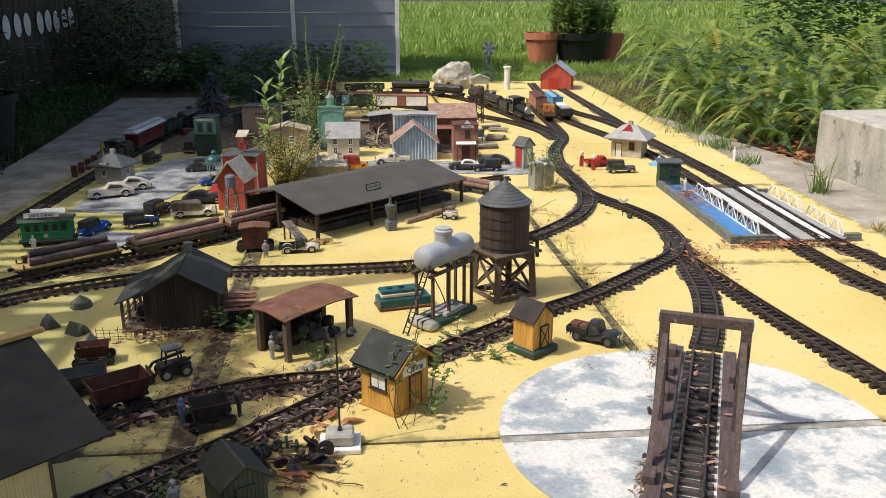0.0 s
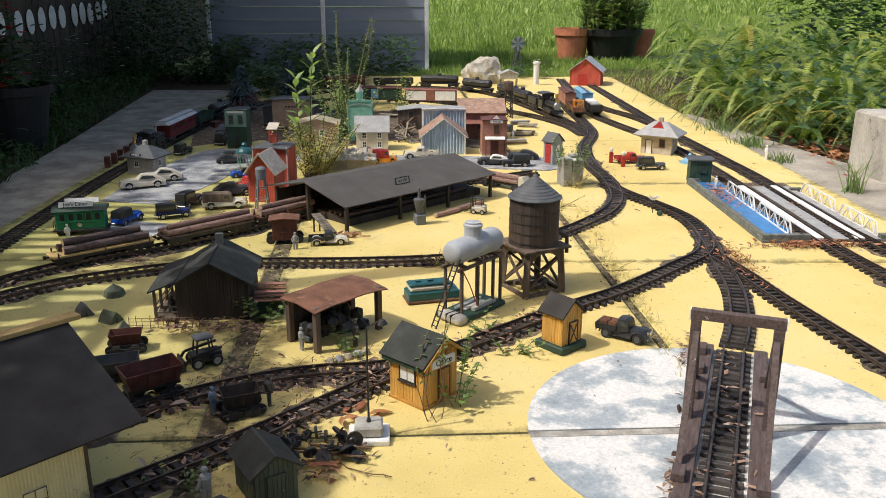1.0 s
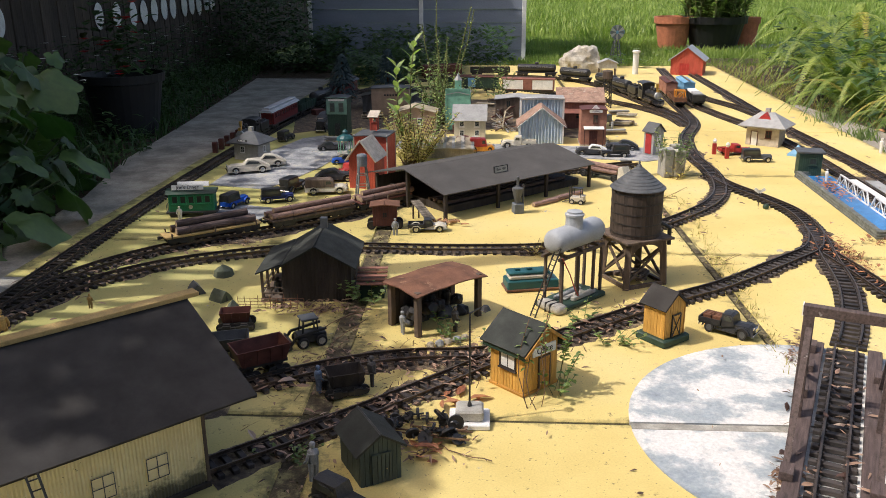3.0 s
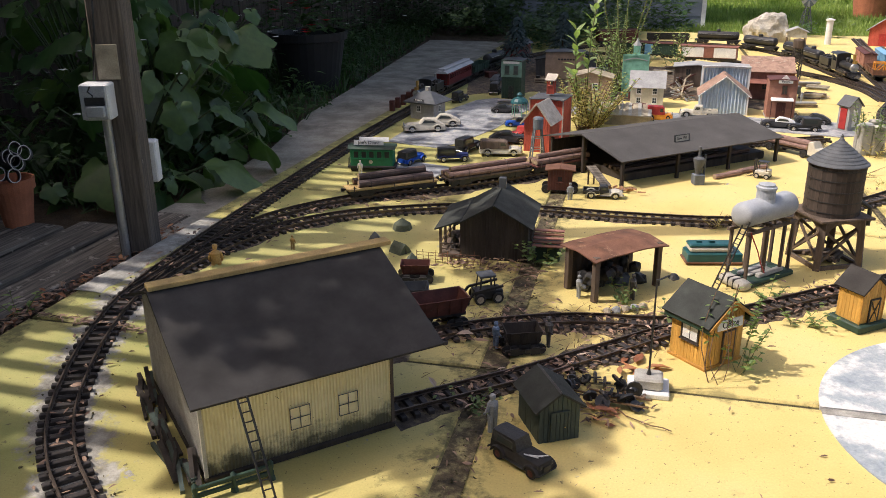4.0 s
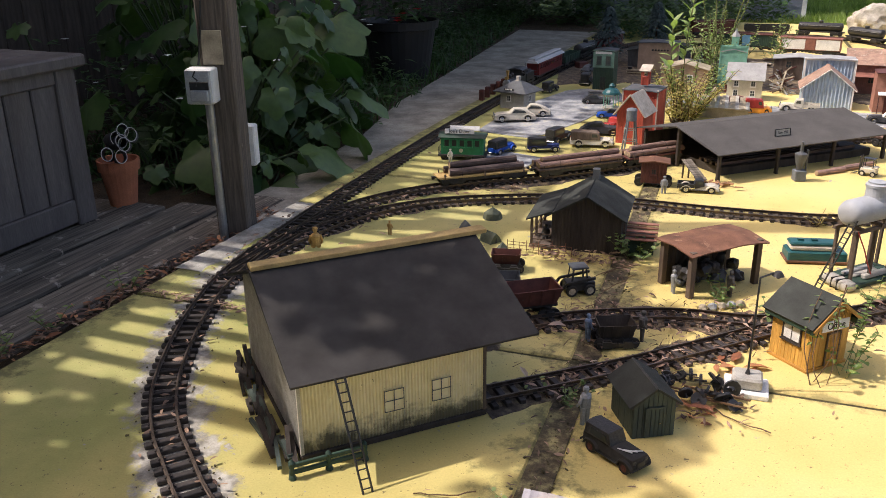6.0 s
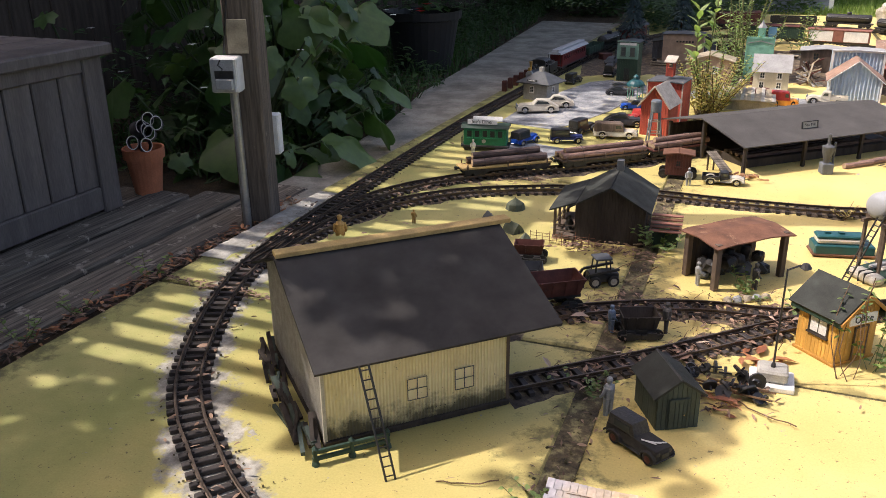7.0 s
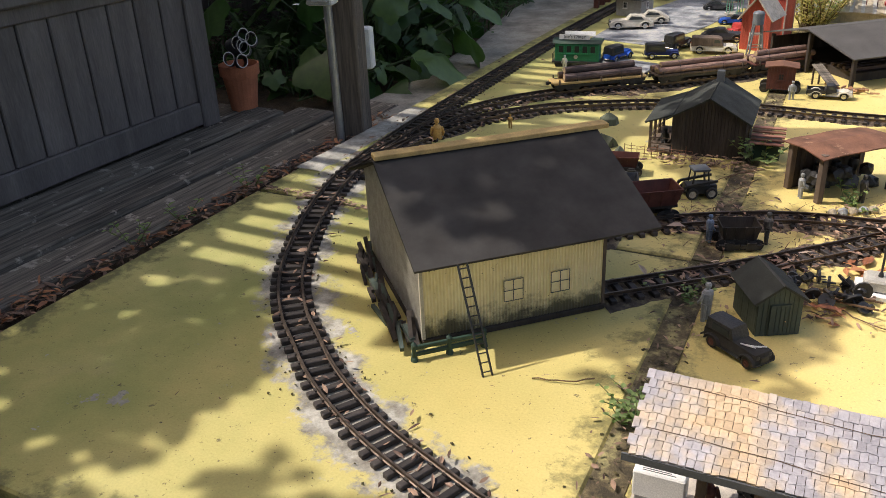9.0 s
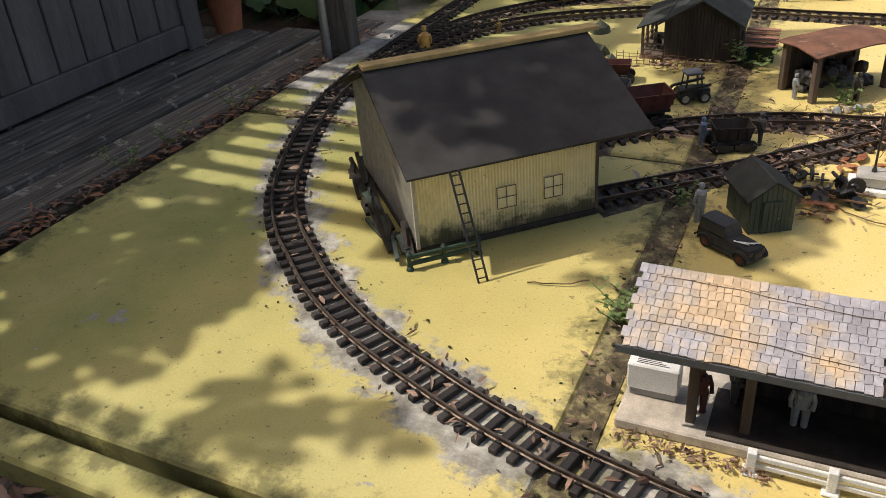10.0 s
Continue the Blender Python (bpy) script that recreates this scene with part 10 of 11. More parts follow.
# leafy undergrowth between the ferns
rr = random.Random(41)
bm = B()
for k in range(5200):
    x, y = rr.uniform(1.98, 4.8), rr.uniform(4.4, 8.6)
    if x < 1.92 + 0.12 * abs(y - 5.5):
        continue
    h = rr.random() ** 1.2 * (0.30 + 0.22 * math.sin(3.1 * x + 1.7 * y) ** 2)
    a = rr.uniform(0, 6.28)
    q = rr.uniform(0.03, 0.12)
    leaf_card(bm, (x, y, -0.03 + h), (math.cos(a), math.sin(a), rr.uniform(-0.3, 0.8)), (rr.uniform(-0.4, 0.4), rr.uniform(-0.4, 0.4), 1), q, q * rr.uniform(0.3, 0.6))
whole("undergrowth", bm, M["leaf_dark"], "mixed leafy undergrowth between the ferns", "undergrowth", kind="stuff")
# dark hedge behind the ferns closes the garden
bm = B()
for k in range(5000):
    x, y = rr.uniform(4.9, 6.0), rr.uniform(1.0, 13.0)
    a = rr.uniform(0, 6.28)
    leaf_card(bm, (x, y, rr.uniform(0, 1.6)), (math.cos(a), math.sin(a), rr.uniform(-0.2, 0.5)), (0, 0, 1), 0.2, 0.1, seg=2)
whole("hedge", bm, M["leaf_dark"], "dark hedge behind the ferns", "hedge", kind="stuff")


def blades(name, label, n, place, h0, h1, w, seed, mat="grass", lean=0.5):
    r_ = random.Random(seed)
    verts, faces = [], []
    for k in range(n):
        x, y, z = place(r_)
        h = r_.uniform(h0, h1)
        a, l_ = r_.uniform(0, 6.28), r_.uniform(0.1, lean) * h
        ux, uy = math.cos(a), math.sin(a)
        b = r_.uniform(0, 6.28)
        sx, sy = math.cos(b) * w / 2, math.sin(b) * w / 2
        i = len(verts)
        verts += [(x - sx, y - sy, z), (x + sx, y + sy, z), (x + sx * 0.7 + ux * l_ * 0.4, y + sy * 0.7 + uy * l_ * 0.4, z + h * 0.6), (x - sx * 0.7 + ux * l_ * 0.4, y - sy * 0.7 + uy * l_ * 0.4, z + h * 0.6), (x + ux * l_, y + uy * l_, z + h)]
        faces += [(i, i + 1, i + 2, i + 3), (i + 3, i + 2, i + 4)]
    me = bpy.data.meshes.new("mesh")
    me.from_pydata(verts, [], faces)
    me.materials.append(M[mat])
    o = new(name, me)
    return tagged(o, label, "grass", kind="stuff")


def lawn_spot(r_):
    y = 8.7 + 9 * r_.random() ** 1.4
    return r_.uniform(-0.3, 1.2 + 0.55 * y), y, -0.10


blades("lawn_grass", "sunlit short lawn grass", 60000, lawn_spot, 0.05, 0.12, 0.014, 51)
blades("lawn_grass_far", "sunlit lawn grass farther off", 42000, lambda r_: (r_.uniform(-0.6, 13), 13 + 14 * r_.random(), -0.12), 0.12, 0.24, 0.03, 54)
blades("lawn_grass_farthest", "sunlit lawn grass at the garden's end", 26000, lambda r_: (r_.uniform(-1.0, 24), 26 + 26 * r_.random(), -0.14), 0.2, 0.42, 0.08, 55)


def edge_spot(r_):
    if r_.random() < 0.5:
        return r_.uniform(-0.9, 1.8), 8.45 + 0.4 * r_.random(), -0.06
    return 1.80 + 0.5 * r_.random() ** 1.5, r_.uniform(5.2, 8.8), -0.05


blades("edge_grass", "rough grass and weeds along the slab's far edge", 1900, edge_spot, 0.02, 0.09, 0.007, 52, lean=1.2)
blades("edge_straw", "dry straw among the rough edge grass", 3200, edge_spot, 0.015, 0.07, 0.006, 56, "weed_dry", 1.4)


def shade_spot(r_):
    y = r_.uniform(2.3, 9.4)
    return -1.86 - 0.15 * max(0.0, y - 3.2) - 1.1 * r_.random() ** 0.85, y, -0.045


blades("bed_grass", "dark weeds and grass in the shaded bed", 5200, shade_spot, 0.04, 0.17, 0.008, 53, "leaf_dark", 1.2)
bm = B()
for k in range(7500):
    x, y, z = shade_spot(rr)
    if math.hypot(x + 2.37, y - 4.76) < 0.32:
        continue
    a = rr.uniform(0, 6.28)
    top = 0.10 + 0.40 * max(0.0, min(1.0, (-1.95 - 0.13 * max(0.0, y - 3.2) - x) / 0.5))
    leaf_card(bm, (x, y, z + top * rr.random() ** 1.3), (math.cos(a), math.sin(a), rr.uniform(-0.2, 0.6)), (0, 0, 1), rr.uniform(0.03, 0.08), rr.uniform(0.018, 0.04), seg=2)
whole("bed_leaves", bm, M["leaf_dark"], "dark leafy plants in the shaded bed", "undergrowth", kind="stuff")
bm = B()
for k in range(170):
    x, y, z = shade_spot(rr)
    c = Vector((x, y, z + rr.uniform(0.25, 0.55)))
    for j in range(4):
        a = 1.57 * j + k
        leaf_card(bm, c, (math.cos(a), math.sin(a), 0.3), (0, 0, 1), 0.018, 0.016, seg=2)
whole("bed_flowers", bm, M["petal"], "tiny white flowers scattered in the shaded bed", "flowers", kind="stuff")
# shrubs filling the dark corner by the garden shed
bm = B()
for k in range(4200):
    x, y = rr.uniform(-3.15, -1.9), rr.uniform(8.0, 9.5)
    if k % 3 == 0:
        x, y = rr.uniform(-1.7, -0.2), rr.uniform(8.6, 9.45)
    a = rr.uniform(0, 6.28)
    hmax = 0.85 if x < -2.3 else 0.42
    leaf_card(bm, (x, y, -0.1 + hmax * rr.random()), (math.cos(a), math.sin(a), rr.uniform(-0.2, 0.7)), (0, 0, 1), rr.uniform(0.06, 0.13), 0.045, seg=2)
whole("corner_shrubs", bm, M["leaf_dark"], "dark shrubs before the garden shed", "shrub", kind="stuff")


# ---------------------------------------------------------------- broad-leaved plants in the shade
def gourd(x, y, n, hmax, seed, spread=0.35):
    r_ = random.Random(seed)
    root = thing("gourd_plant", "broad-leaved vine plant in the shade", "plant", at_xy(x, y, -0.05), "broad-leaved plants")
    lv, st = B(), B()
    for k in range(int(n * 2.3)):
        a = r_.uniform(0, 6.28)
        q = spread * (0.25 + 0.9 * r_.random())
        h = hmax * (0.18 + 0.82 * r_.random())
        p = Vector((q * math.cos(a), q * math.sin(a), h))
        mid = Vector((p.x * 0.4, p.y * 0.4, h * 0.6))
        if k % 3 == 0:
            rod(st, (0, 0, 0), mid, 0.005, 5)
        rod(st, mid, p, 0.004, 5)
        m = Matrix.Translation(p) @ Euler((r_.uniform(-0.5, 0.5), r_.uniform(0.4, 1.35), a + r_.uniform(-0.6, 0.6))).to_matrix().to_4x4()
        lobed_leaf(lv, m, r_.choice((r_.uniform(0.045, 0.10), r_.uniform(0.09, 0.17))), r_.choice((5, 5, 7)))
    tagged(part("foliage", lv, M["leaf"], root, smooth=True), kind="stuff")
    tagged(part("stalk", st, M["darkstem"], root), kind="stuff")


for k, (x, y, n, h) in enumerate(((-2.08, 2.62, 14, 0.50), (-2.30, 2.40, 2, 0.45), (-2.18, 2.95, 22, 0.70), (-2.45, 2.85, 24, 0.95), (-2.25, 3.35, 20, 0.66), (-2.75, 2.45, 2, 0.60), (-2.75, 3.4, 22, 0.95),
                                  (-2.0, 2.42, 6, 0.20), (-2.10, 2.28, 3, 0.14), (-1.97, 2.75, 8, 0.24), (-2.06, 3.10, 9, 0.30))):
    gourd(x, y, n, h, 200 + k, 0.30)


straws = thing("straw_bundle", "three pale straws lying on the black jeep's bonnet", "straw", at_xy(-0.318, 1.185, 0, -33))
for k in range(3):
    bm = B()
    rod(bm, (0.016 + 0.008 * k, -0.014 + 0.004 * k, 0.0335), (0.040 + 0.003 * k, -0.004 + 0.009 * k, 0.0335), 0.0011, 6)
    part("straw", bm, M["white"], straws)

# ---------------------------------------------------------------- weeds growing on the layout
def weed(label, x, y, h, n, seed, leaf_len, leaf_w, mat="weed", spread=0.02, lean=0.1, bare=0.25, dense=1.0, rise=0.0):
    r_ = random.Random(seed)
    root = thing("weed", label, "weed", at_xy(x, y, 0), "weeds on the slab")
    lv, st = B(), B()
    for k in range(n):
        a = r_.uniform(0, 6.28)
        p0 = Vector((spread * 0.4 * math.cos(a), spread * 0.4 * math.sin(a), 0))
        hh = h * r_.uniform(0.55, 1.0) if k else h
        tip = p0 + Vector((math.cos(a) * lean * hh + spread * r_.uniform(-1, 1), math.sin(a) * lean * hh + spread * r_.uniform(-1, 1), hh))
        pts = [p0.lerp(tip, u) + Vector((math.sin(u * 7 + k), math.cos(u * 6 + k), 0)) * 0.012 * h for u in (0, 0.25, 0.5, 0.75, 1)]
        for p, q in zip(pts, pts[1:]):
            rod(st, p, q, max(0.0008, 0.0055 * h), 5, max(0.0006, 0.004 * h))
        m_ = max(4, int(dense * hh / (leaf_len * 0.30)))
        for j in range(m_):
            u = bare + (1 - bare) * (j + 0.5) / m_
            i = min(3, int(u * 4))
            c = pts[i].lerp(pts[i + 1], u * 4 - i)
            b = 2.4 * j + r_.uniform(-0.4, 0.4)
            leaf_card(lv, c, (math.cos(b), math.sin(b), r_.uniform(0.0, 0.9) + rise * u), (0, 0, 1), leaf_len * r_.uniform(0.6, 1.1) * (1.1 - 0.5 * u), leaf_w)
    tagged(part("foliage", lv, M[mat], root), kind="stuff")
    tagged(part("stem", st, M["stem"] if mat != "weed_dry" else M["twig"], root), kind="stuff")


weed("tall leafy weed growing between the model houses", -0.60, 3.98, 0.56, 2, 1, 0.120, 0.030, "weed_pale", lean=0.05, bare=0.42, dense=1.1, rise=0.7)
weed("bushy yellowing weed beside the red barn", -0.56, 3.90, 0.27, 34, 2, 0.034, 0.012, "weed_dry", 0.11, 0.35, 0.1, 1.5)
weed("bushy green weed beside the tan store", -0.55, 4.02, 0.27, 20, 3, 0.040, 0.014, "weed_pale", 0.10, 0.35, 0.1, 1.3)
weed("tall thin grass stalks behind the village", -0.52, 4.95, 0.72, 7, 4, 0.05, 0.006, "weed_pale", 0.08, 0.16, 0.3)
weed("tangle of fine green weeds behind the village", -0.52, 5.05, 0.40, 26, 5, 0.050, 0.013, "weed_pale", 0.15, 0.2, 0.15)
weed("leafy weed by the far boxcars", -0.25, 5.9, 0.30, 8, 6, 0.05, 0.018, "weed", 0.08, 0.2, 0.1)
weed("grass and leaves sprouting from the stump planter", 0.615, 3.735, 0.20, 16, 7, 0.034, 0.011, "weed", 0.05, 0.25, 0.5)
weed("pale weeds at the foot of the stump planter", 0.625, 3.68, 0.06, 12, 27, 0.03, 0.008, "weed_dry", 0.05, 0.6, 0.05)
weed("weed climbing beside the yellow office", 0.045, 1.635, 0.165, 3, 8, 0.020, 0.009, "weed", 0.03, 0.2, 0.55, 0.9)
weed("low leafy weed against the office wall", 0.050, 1.625, 0.062, 5, 9, 0.024, 0.013, "weed", 0.02, 0.4, 0.3, 0.7)
weed("young weed beside the cabin", -0.452, 2.115, 0.075, 8, 10, 0.030, 0.014, "weed", 0.04, 0.5, 0.05)
weed("small weeds before the lean-to", -0.205, 1.895, 0.055, 7, 11, 0.022, 0.010, "weed", 0.05, 0.6, 0.05)
weed("trailing weed by the office track", -0.075, 1.83, 0.05, 6, 12, 0.022, 0.010, "weed", 0.05, 0.8, 0.05)
weed("small weed by the raised tank", 0.135, 2.045, 0.045, 6, 13, 0.022, 0.010, "weed", 0.04, 0.7, 0.05)
weed("leafy sprig in the slab joint by the station", -0.425, 0.93, 0.035, 9, 15, 0.016, 0.008, "weed", 0.03, 0.8, 0.02)
weed("sprout growing against the shed's end wall", -1.085, 1.30, 0.075, 4, 16, 0.040, 0.014, "weed", 0.02, 0.4, 0.1)
weed("sprout at the slab's shaded edge", -1.60, 1.45, 0.06, 4, 17, 0.03, 0.012, "weed", 0.02, 0.6, 0.1)
weed("yellow sprig at the slab's shaded edge", -1.61, 1.22, 0.05, 4, 18, 0.032, 0.010, "weed", 0.02, 0.8, 0.1)
weed("fine sprig by the deck", -1.62, 1.08, 0.07, 5, 19, 0.024, 0.009, "weed", 0.03, 0.6, 0.1)
weed("low green weeds by the outhouse", 0.19, 1.905, 0.04, 8, 20, 0.024, 0.009, "weed", 0.05, 0.8, 0.02)
weed("tuft of grass on the main line", 0.0, 2.57, 0.05, 9, 21, 0.03, 0.004, "weed_dry", 0.02, 0.5, 0.02)
weed("weeds by the far edge of the path", 1.80, 5.4, 0.12, 10, 22, 0.04, 0.012, "weed", 0.08, 0.6, 0.02)
weed("weeds at the far joint", 0.50, 3.35, 0.035, 10, 23, 0.018, 0.007, "weed_dry", 0.08, 0.8, 0.02)
weed("weeds at the middle joint", 0.56, 2.55, 0.03, 8, 24, 0.016, 0.006, "weed_dry", 0.07, 0.9, 0.02)

weed("row of broad grassy plants behind the far track", 1.02, 8.22, 0.20, 9, 61, 0.13, 0.022, "weed", 0.10, 0.2, 0.05)
weed("dark leafy plants beside the far red barn", 0.82, 8.28, 0.15, 9, 62, 0.10, 0.022, "leaf_dark", 0.10, 0.2, 0.05)
# low dark shrubs over the shaded far corner
rr = random.Random(63)
bm = B()
for k in range(2600):
    x, y = rr.uniform(-1.62, -0.62), rr.uniform(6.75, 8.4)
    if math.hypot((x + 1.25), (y - 6.5)) < 0.25 or (y < 7.35 and x > -1.02):
        continue
    a = rr.uniform(0, 6.28)
    leaf_card(bm, (x, y, rr.random() ** 1.2 * (0.14 + 0.12 * math.sin(5 * x + 3 * y) ** 2)), (math.cos(a), math.sin(a), rr.uniform(-0.1, 0.7)), (0, 0, 1), rr.uniform(0.05, 0.10), rr.uniform(0.02, 0.04))
whole("low_shrubs", bm, M["leaf_dark"], "low dark shrubs over the slab's shaded corner", "shrubs", kind="stuff")
blades("joint_straw", "dry straw lying along the slab joint", 300, lambda r_: (0.583 + r_.gauss(0, 0.016), r_.uniform(1.75, 3.3), 0.001), 0.006, 0.028, 0.0022, 64, "weed_dry", 2.2)
blades("needle_litter", "orange pine needles at the track junction", 170, lambda r_: (1.005 + r_.gauss(0, 0.025), 2.62 + r_.gauss(0, 0.06), 0.003), 0.003, 0.009, 0.0030, 65, "litter", 4.0)
blades("pool_needles", "orange pine needles heaped by the bridge pool", 420, lambda r_: (1.30 + r_.gauss(0, 0.10), 2.79 + r_.gauss(0, 0.022), 0.003), 0.004, 0.016, 0.0026, 66, "litter", 4.0)
# two dark model spruces at the shaded end
for x, y, h in ((-1.26, 5.62, 0.36), (-0.98, 5.80, 0.38)):
    sp = thing("model_spruce", "dark blue-green model spruce tree", "model tree", at_xy(x, y, 0), "model spruces")
    bm = B()
    rod(bm, (0, 0, 0), (0, 0, h), 0.010, 7, 0.002)
    part("trunk", bm, M["twig"], sp)
    bm = B()
    for k in range(1100):
        u = rr.random() ** 0.8
        a = rr.uniform(0, 6.28)
        q = 0.40 * h * (1 - u) * rr.uniform(0.25, 1)
        leaf_card(bm, (q * math.cos(a), q * math.sin(a), h * (0.10 + 0.9 * u)), (math.cos(a), math.sin(a), -0.25), (0, 0, 1), 0.034, 0.014, seg=2)
    part("crown", bm, M["spruce"], sp)

# ---------------------------------------------------------------- fallen leaves and twigs
LEAFY = leaf_material("dead_leaf", (0.07, 0.032, 0.022), (0.42, 0.27, 0.19), 0.6, 0.12)
LEAFY2 = leaf_material("orange_leaf", (0.24, 0.08, 0.035), (0.52, 0.24, 0.11), 0.6, 0.12)


def litter(name, label, n, place, size, seed, mat=None):
    r_ = random.Random(seed)
    bm = B()
    for k in range(n):
        x, y, z = place(r_)
        a = r_.uniform(0, 6.28)
        L = size * r_.uniform(0.5, 1.25)
        leaf_card(bm, (x, y, z + r_.uniform(0.001, 0.012)), (math.cos(a), math.sin(a), r_.uniform(-0.05, 0.45)), (r_.uniform(-0.5, 0.5), r_.uniform(-0.5, 0.5), 1), L, L * r_.uniform(0.16, 0.42), r_.uniform(-0.5, 0.6))
    o = whole(name, bm, mat or LEAFY, label, "leaf litter", kind="stuff")
    return o


def along(pts, half, z=0.004, t0=0.0, t1=1.0):
    line = smooth_line(pts, 0.01)

    def f(r_):
        p, d = line[int(len(line) * (t0 + (t1 - t0) * r_.random())) % len(line)]
        o = r_.gauss(0, half)
        return p.x + d.y * o, p.y - d.x * o, z
    return f


TS = [(0.60, 2.37), (0.37, 2.18), (0.12, 1.96), (-0.10, 1.76), (-0.35, 1.50), (-0.52, 1.34)]
TS2 = [(0.02, 1.90), (-0.15, 1.795), (-0.39, 1.74), (-0.61, 1.60)]
litter("track_litter", "dead brown leaves lying on the office track", 330, along(TS, 0.036, 0.006, 0.2), 0.020, 61)
litter("siding_litter", "dead brown leaves lying on the ore siding", 360, along(TS2, 0.055, 0.004), 0.021, 62)
litter("main_litter", "scattered dead leaves between the main track's sleepers", 330, along(MAIN[:20], 0.030, 0.003), 0.022, 63)
litter("junction_litter", "drift of orange leaves at the track junction", 230, lambda r_: (0.985 + r_.gauss(0, 0.035), 2.64 + r_.gauss(0, 0.13), 0.003), 0.022, 64, LEAFY2)
litter("bridge_litter", "drift of orange leaves before the truss bridge", 190, lambda r_: (1.32 + r_.gauss(0, 0.09), 2.79 + r_.gauss(0, 0.020), 0.003), 0.026, 65, LEAFY2)
litter("bridge_deck_litter", "orange leaves lying along the bridge pool", 150, lambda r_: (1.225 + r_.gauss(0, 0.025), 3.50 + r_.gauss(0, 0.10), 0.010), 0.026, 66, LEAFY2)
litter("right_track_litter", "dead leaves beside the outer tracks", 260, along([(1.55, 2.3), (1.45, 2.8), (1.43, 3.5), (1.42, 4.3), (1.43, 5.5)], 0.07, 0.004), 0.022, 67)
litter("edge_litter", "brown leaf litter filling the gap beside the deck", 900, lambda r_: (-1.635 + r_.gauss(0, 0.016), r_.uniform(0.1, 2.2), -0.032 + 0.016 * r_.random()), 0.028, 68)
litter("edge_litter_red", "reddish leaves in the gap beside the deck", 260, lambda r_: (-1.635 + r_.gauss(0, 0.020), r_.uniform(0.1, 2.2), -0.026 + 0.016 * r_.random()), 0.030, 81, LEAFY2)
litter("front_litter", "dry leaves before the front timber edging", 500, lambda r_: (r_.uniform(-1.7, -0.5), 0.28 + r_.gauss(0, 0.08), -0.05), 0.045, 69)
litter("fern_litter", "orange-brown leaf litter under the ferns", 900, lambda r_: (2.0 + 0.9 * r_.random(), 4.2 + r_.gauss(0.35, 0.35), -0.028), 0.07, 70, LEAFY2)
litter("turntable_litter", "curled leaves lying along the turntable bridge", 42, along([(0.50, 1.15), (0.60, 1.52), (0.72, 1.9)], 0.03, 0.012), 0.024, 71)
litter("pit_litter", "leaves heaped beside the turntable bridge", 46, along([(0.42, 1.16), (0.52, 1.52), (0.60, 1.82)], 0.014, 0.004), 0.028, 72)
litter("slab_litter", "few brown leaves scattered over the slab", 340, lambda r_: (r_.uniform(-1.4, 1.7), r_.uniform(0.6, 4.5), 0.001), 0.014, 73)
litter("left_track_litter", "dead leaves around the left-hand junction", 260, along([(-1.42, 1.7), (-1.36, 2.1), (-1.2, 2.45), (-0.9, 2.62)], 0.06, 0.004), 0.024, 74)
litter("loop_litter", "dead leaves along the inner loop track", 200, along([(0.30, 2.78), (0.59, 3.08), (0.78, 3.5), (0.80, 4.0), (0.80, 4.5), (0.95, 5.0)], 0.05, 0.003), 0.024, 75)
litter("shed_litter", "brown needles and leaves by the green hut", 80, lambda r_: (-0.22 + r_.gauss(0, 0.05), 1.40 + r_.gauss(0, 0.04), 0.003), 0.026, 76)
litter("station_litter", "dirt and leaf crumbs along the platform edge", 160, lambda r_: (r_.uniform(-0.36, -0.16), 0.685 + r_.gauss(0, 0.008), 0.001), 0.012, 77)
litter("cabin_litter", "brown leaves and bark before the cabin", 260, lambda r_: (-0.60 + r_.gauss(0, 0.08), 2.06 + r_.gauss(0, 0.025), 0.002), 0.020, 78)

# bark and gravel crumbs packed in the long joints
bm = B()
rr = random.Random(91)
for k in range(700):
    j = rr.choice((1, 1, 2))
    y = rr.uniform(0.5, 4.2)
    x = XL[j](y) + rr.gauss(0, 0.022)
    s_ = rr.uniform(0.001, 0.0032)
    box(bm, -s_, s_, -s_ * 0.6, s_ * 0.6, -s_ * 0.4, s_ * 0.4, pose(x, y, 0.001, rr.uniform(0, 60), 0, rr.uniform(0, 180)))
for k in range(150):
    p, d = line[int(rr.random() * len(line))]
    o = rr.choice((-1, 1)) * (0.045 + abs(rr.gauss(0, 0.02)))
    s_ = rr.uniform(0.0008, 0.002)
    box(bm, -s_, s_, -s_, s_, -s_ * 0.5, s_ * 0.5, pose(p.x + d.y * o, p.y - d.x * o, 0.003, rr.uniform(0, 60), 0, rr.uniform(0, 180)))
whole("joint_crumbs", bm, M["moss"], "bark and grit crumbs along the joints and track", "grit", kind="stuff")

# dry sticks lying about
for k, (x, y, a, L) in enumerate(((-0.50, 1.98, 62, 0.20), (-0.46, 1.92, 75, 0.15), (-0.55, 0.985, 28, 0.10), (-0.13, 1.375, -30, 0.12), (-0.30, 0.665, 80, 0.03), (0.98, 2.60, 20, 0.1), (-0.47, 2.02, 50, 0.12))):
    tw = thing("dry_stick", "thin dry brown stick lying on the slab", "stick", at_xy(x, y, 0.003, a), "dry sticks")
    bm = B()
    p = [Vector((L * (u - 0.5), 0.008 * math.sin(u * 4 + k) + 0.002 * math.sin(u * 17), 0.004 * u)) for u in (0, 0.12, 0.25, 0.4, 0.55, 0.7, 0.85, 1)]
    tube(bm, p, 0.0012, 5)
    part("stick", bm, M["twig"], tw)

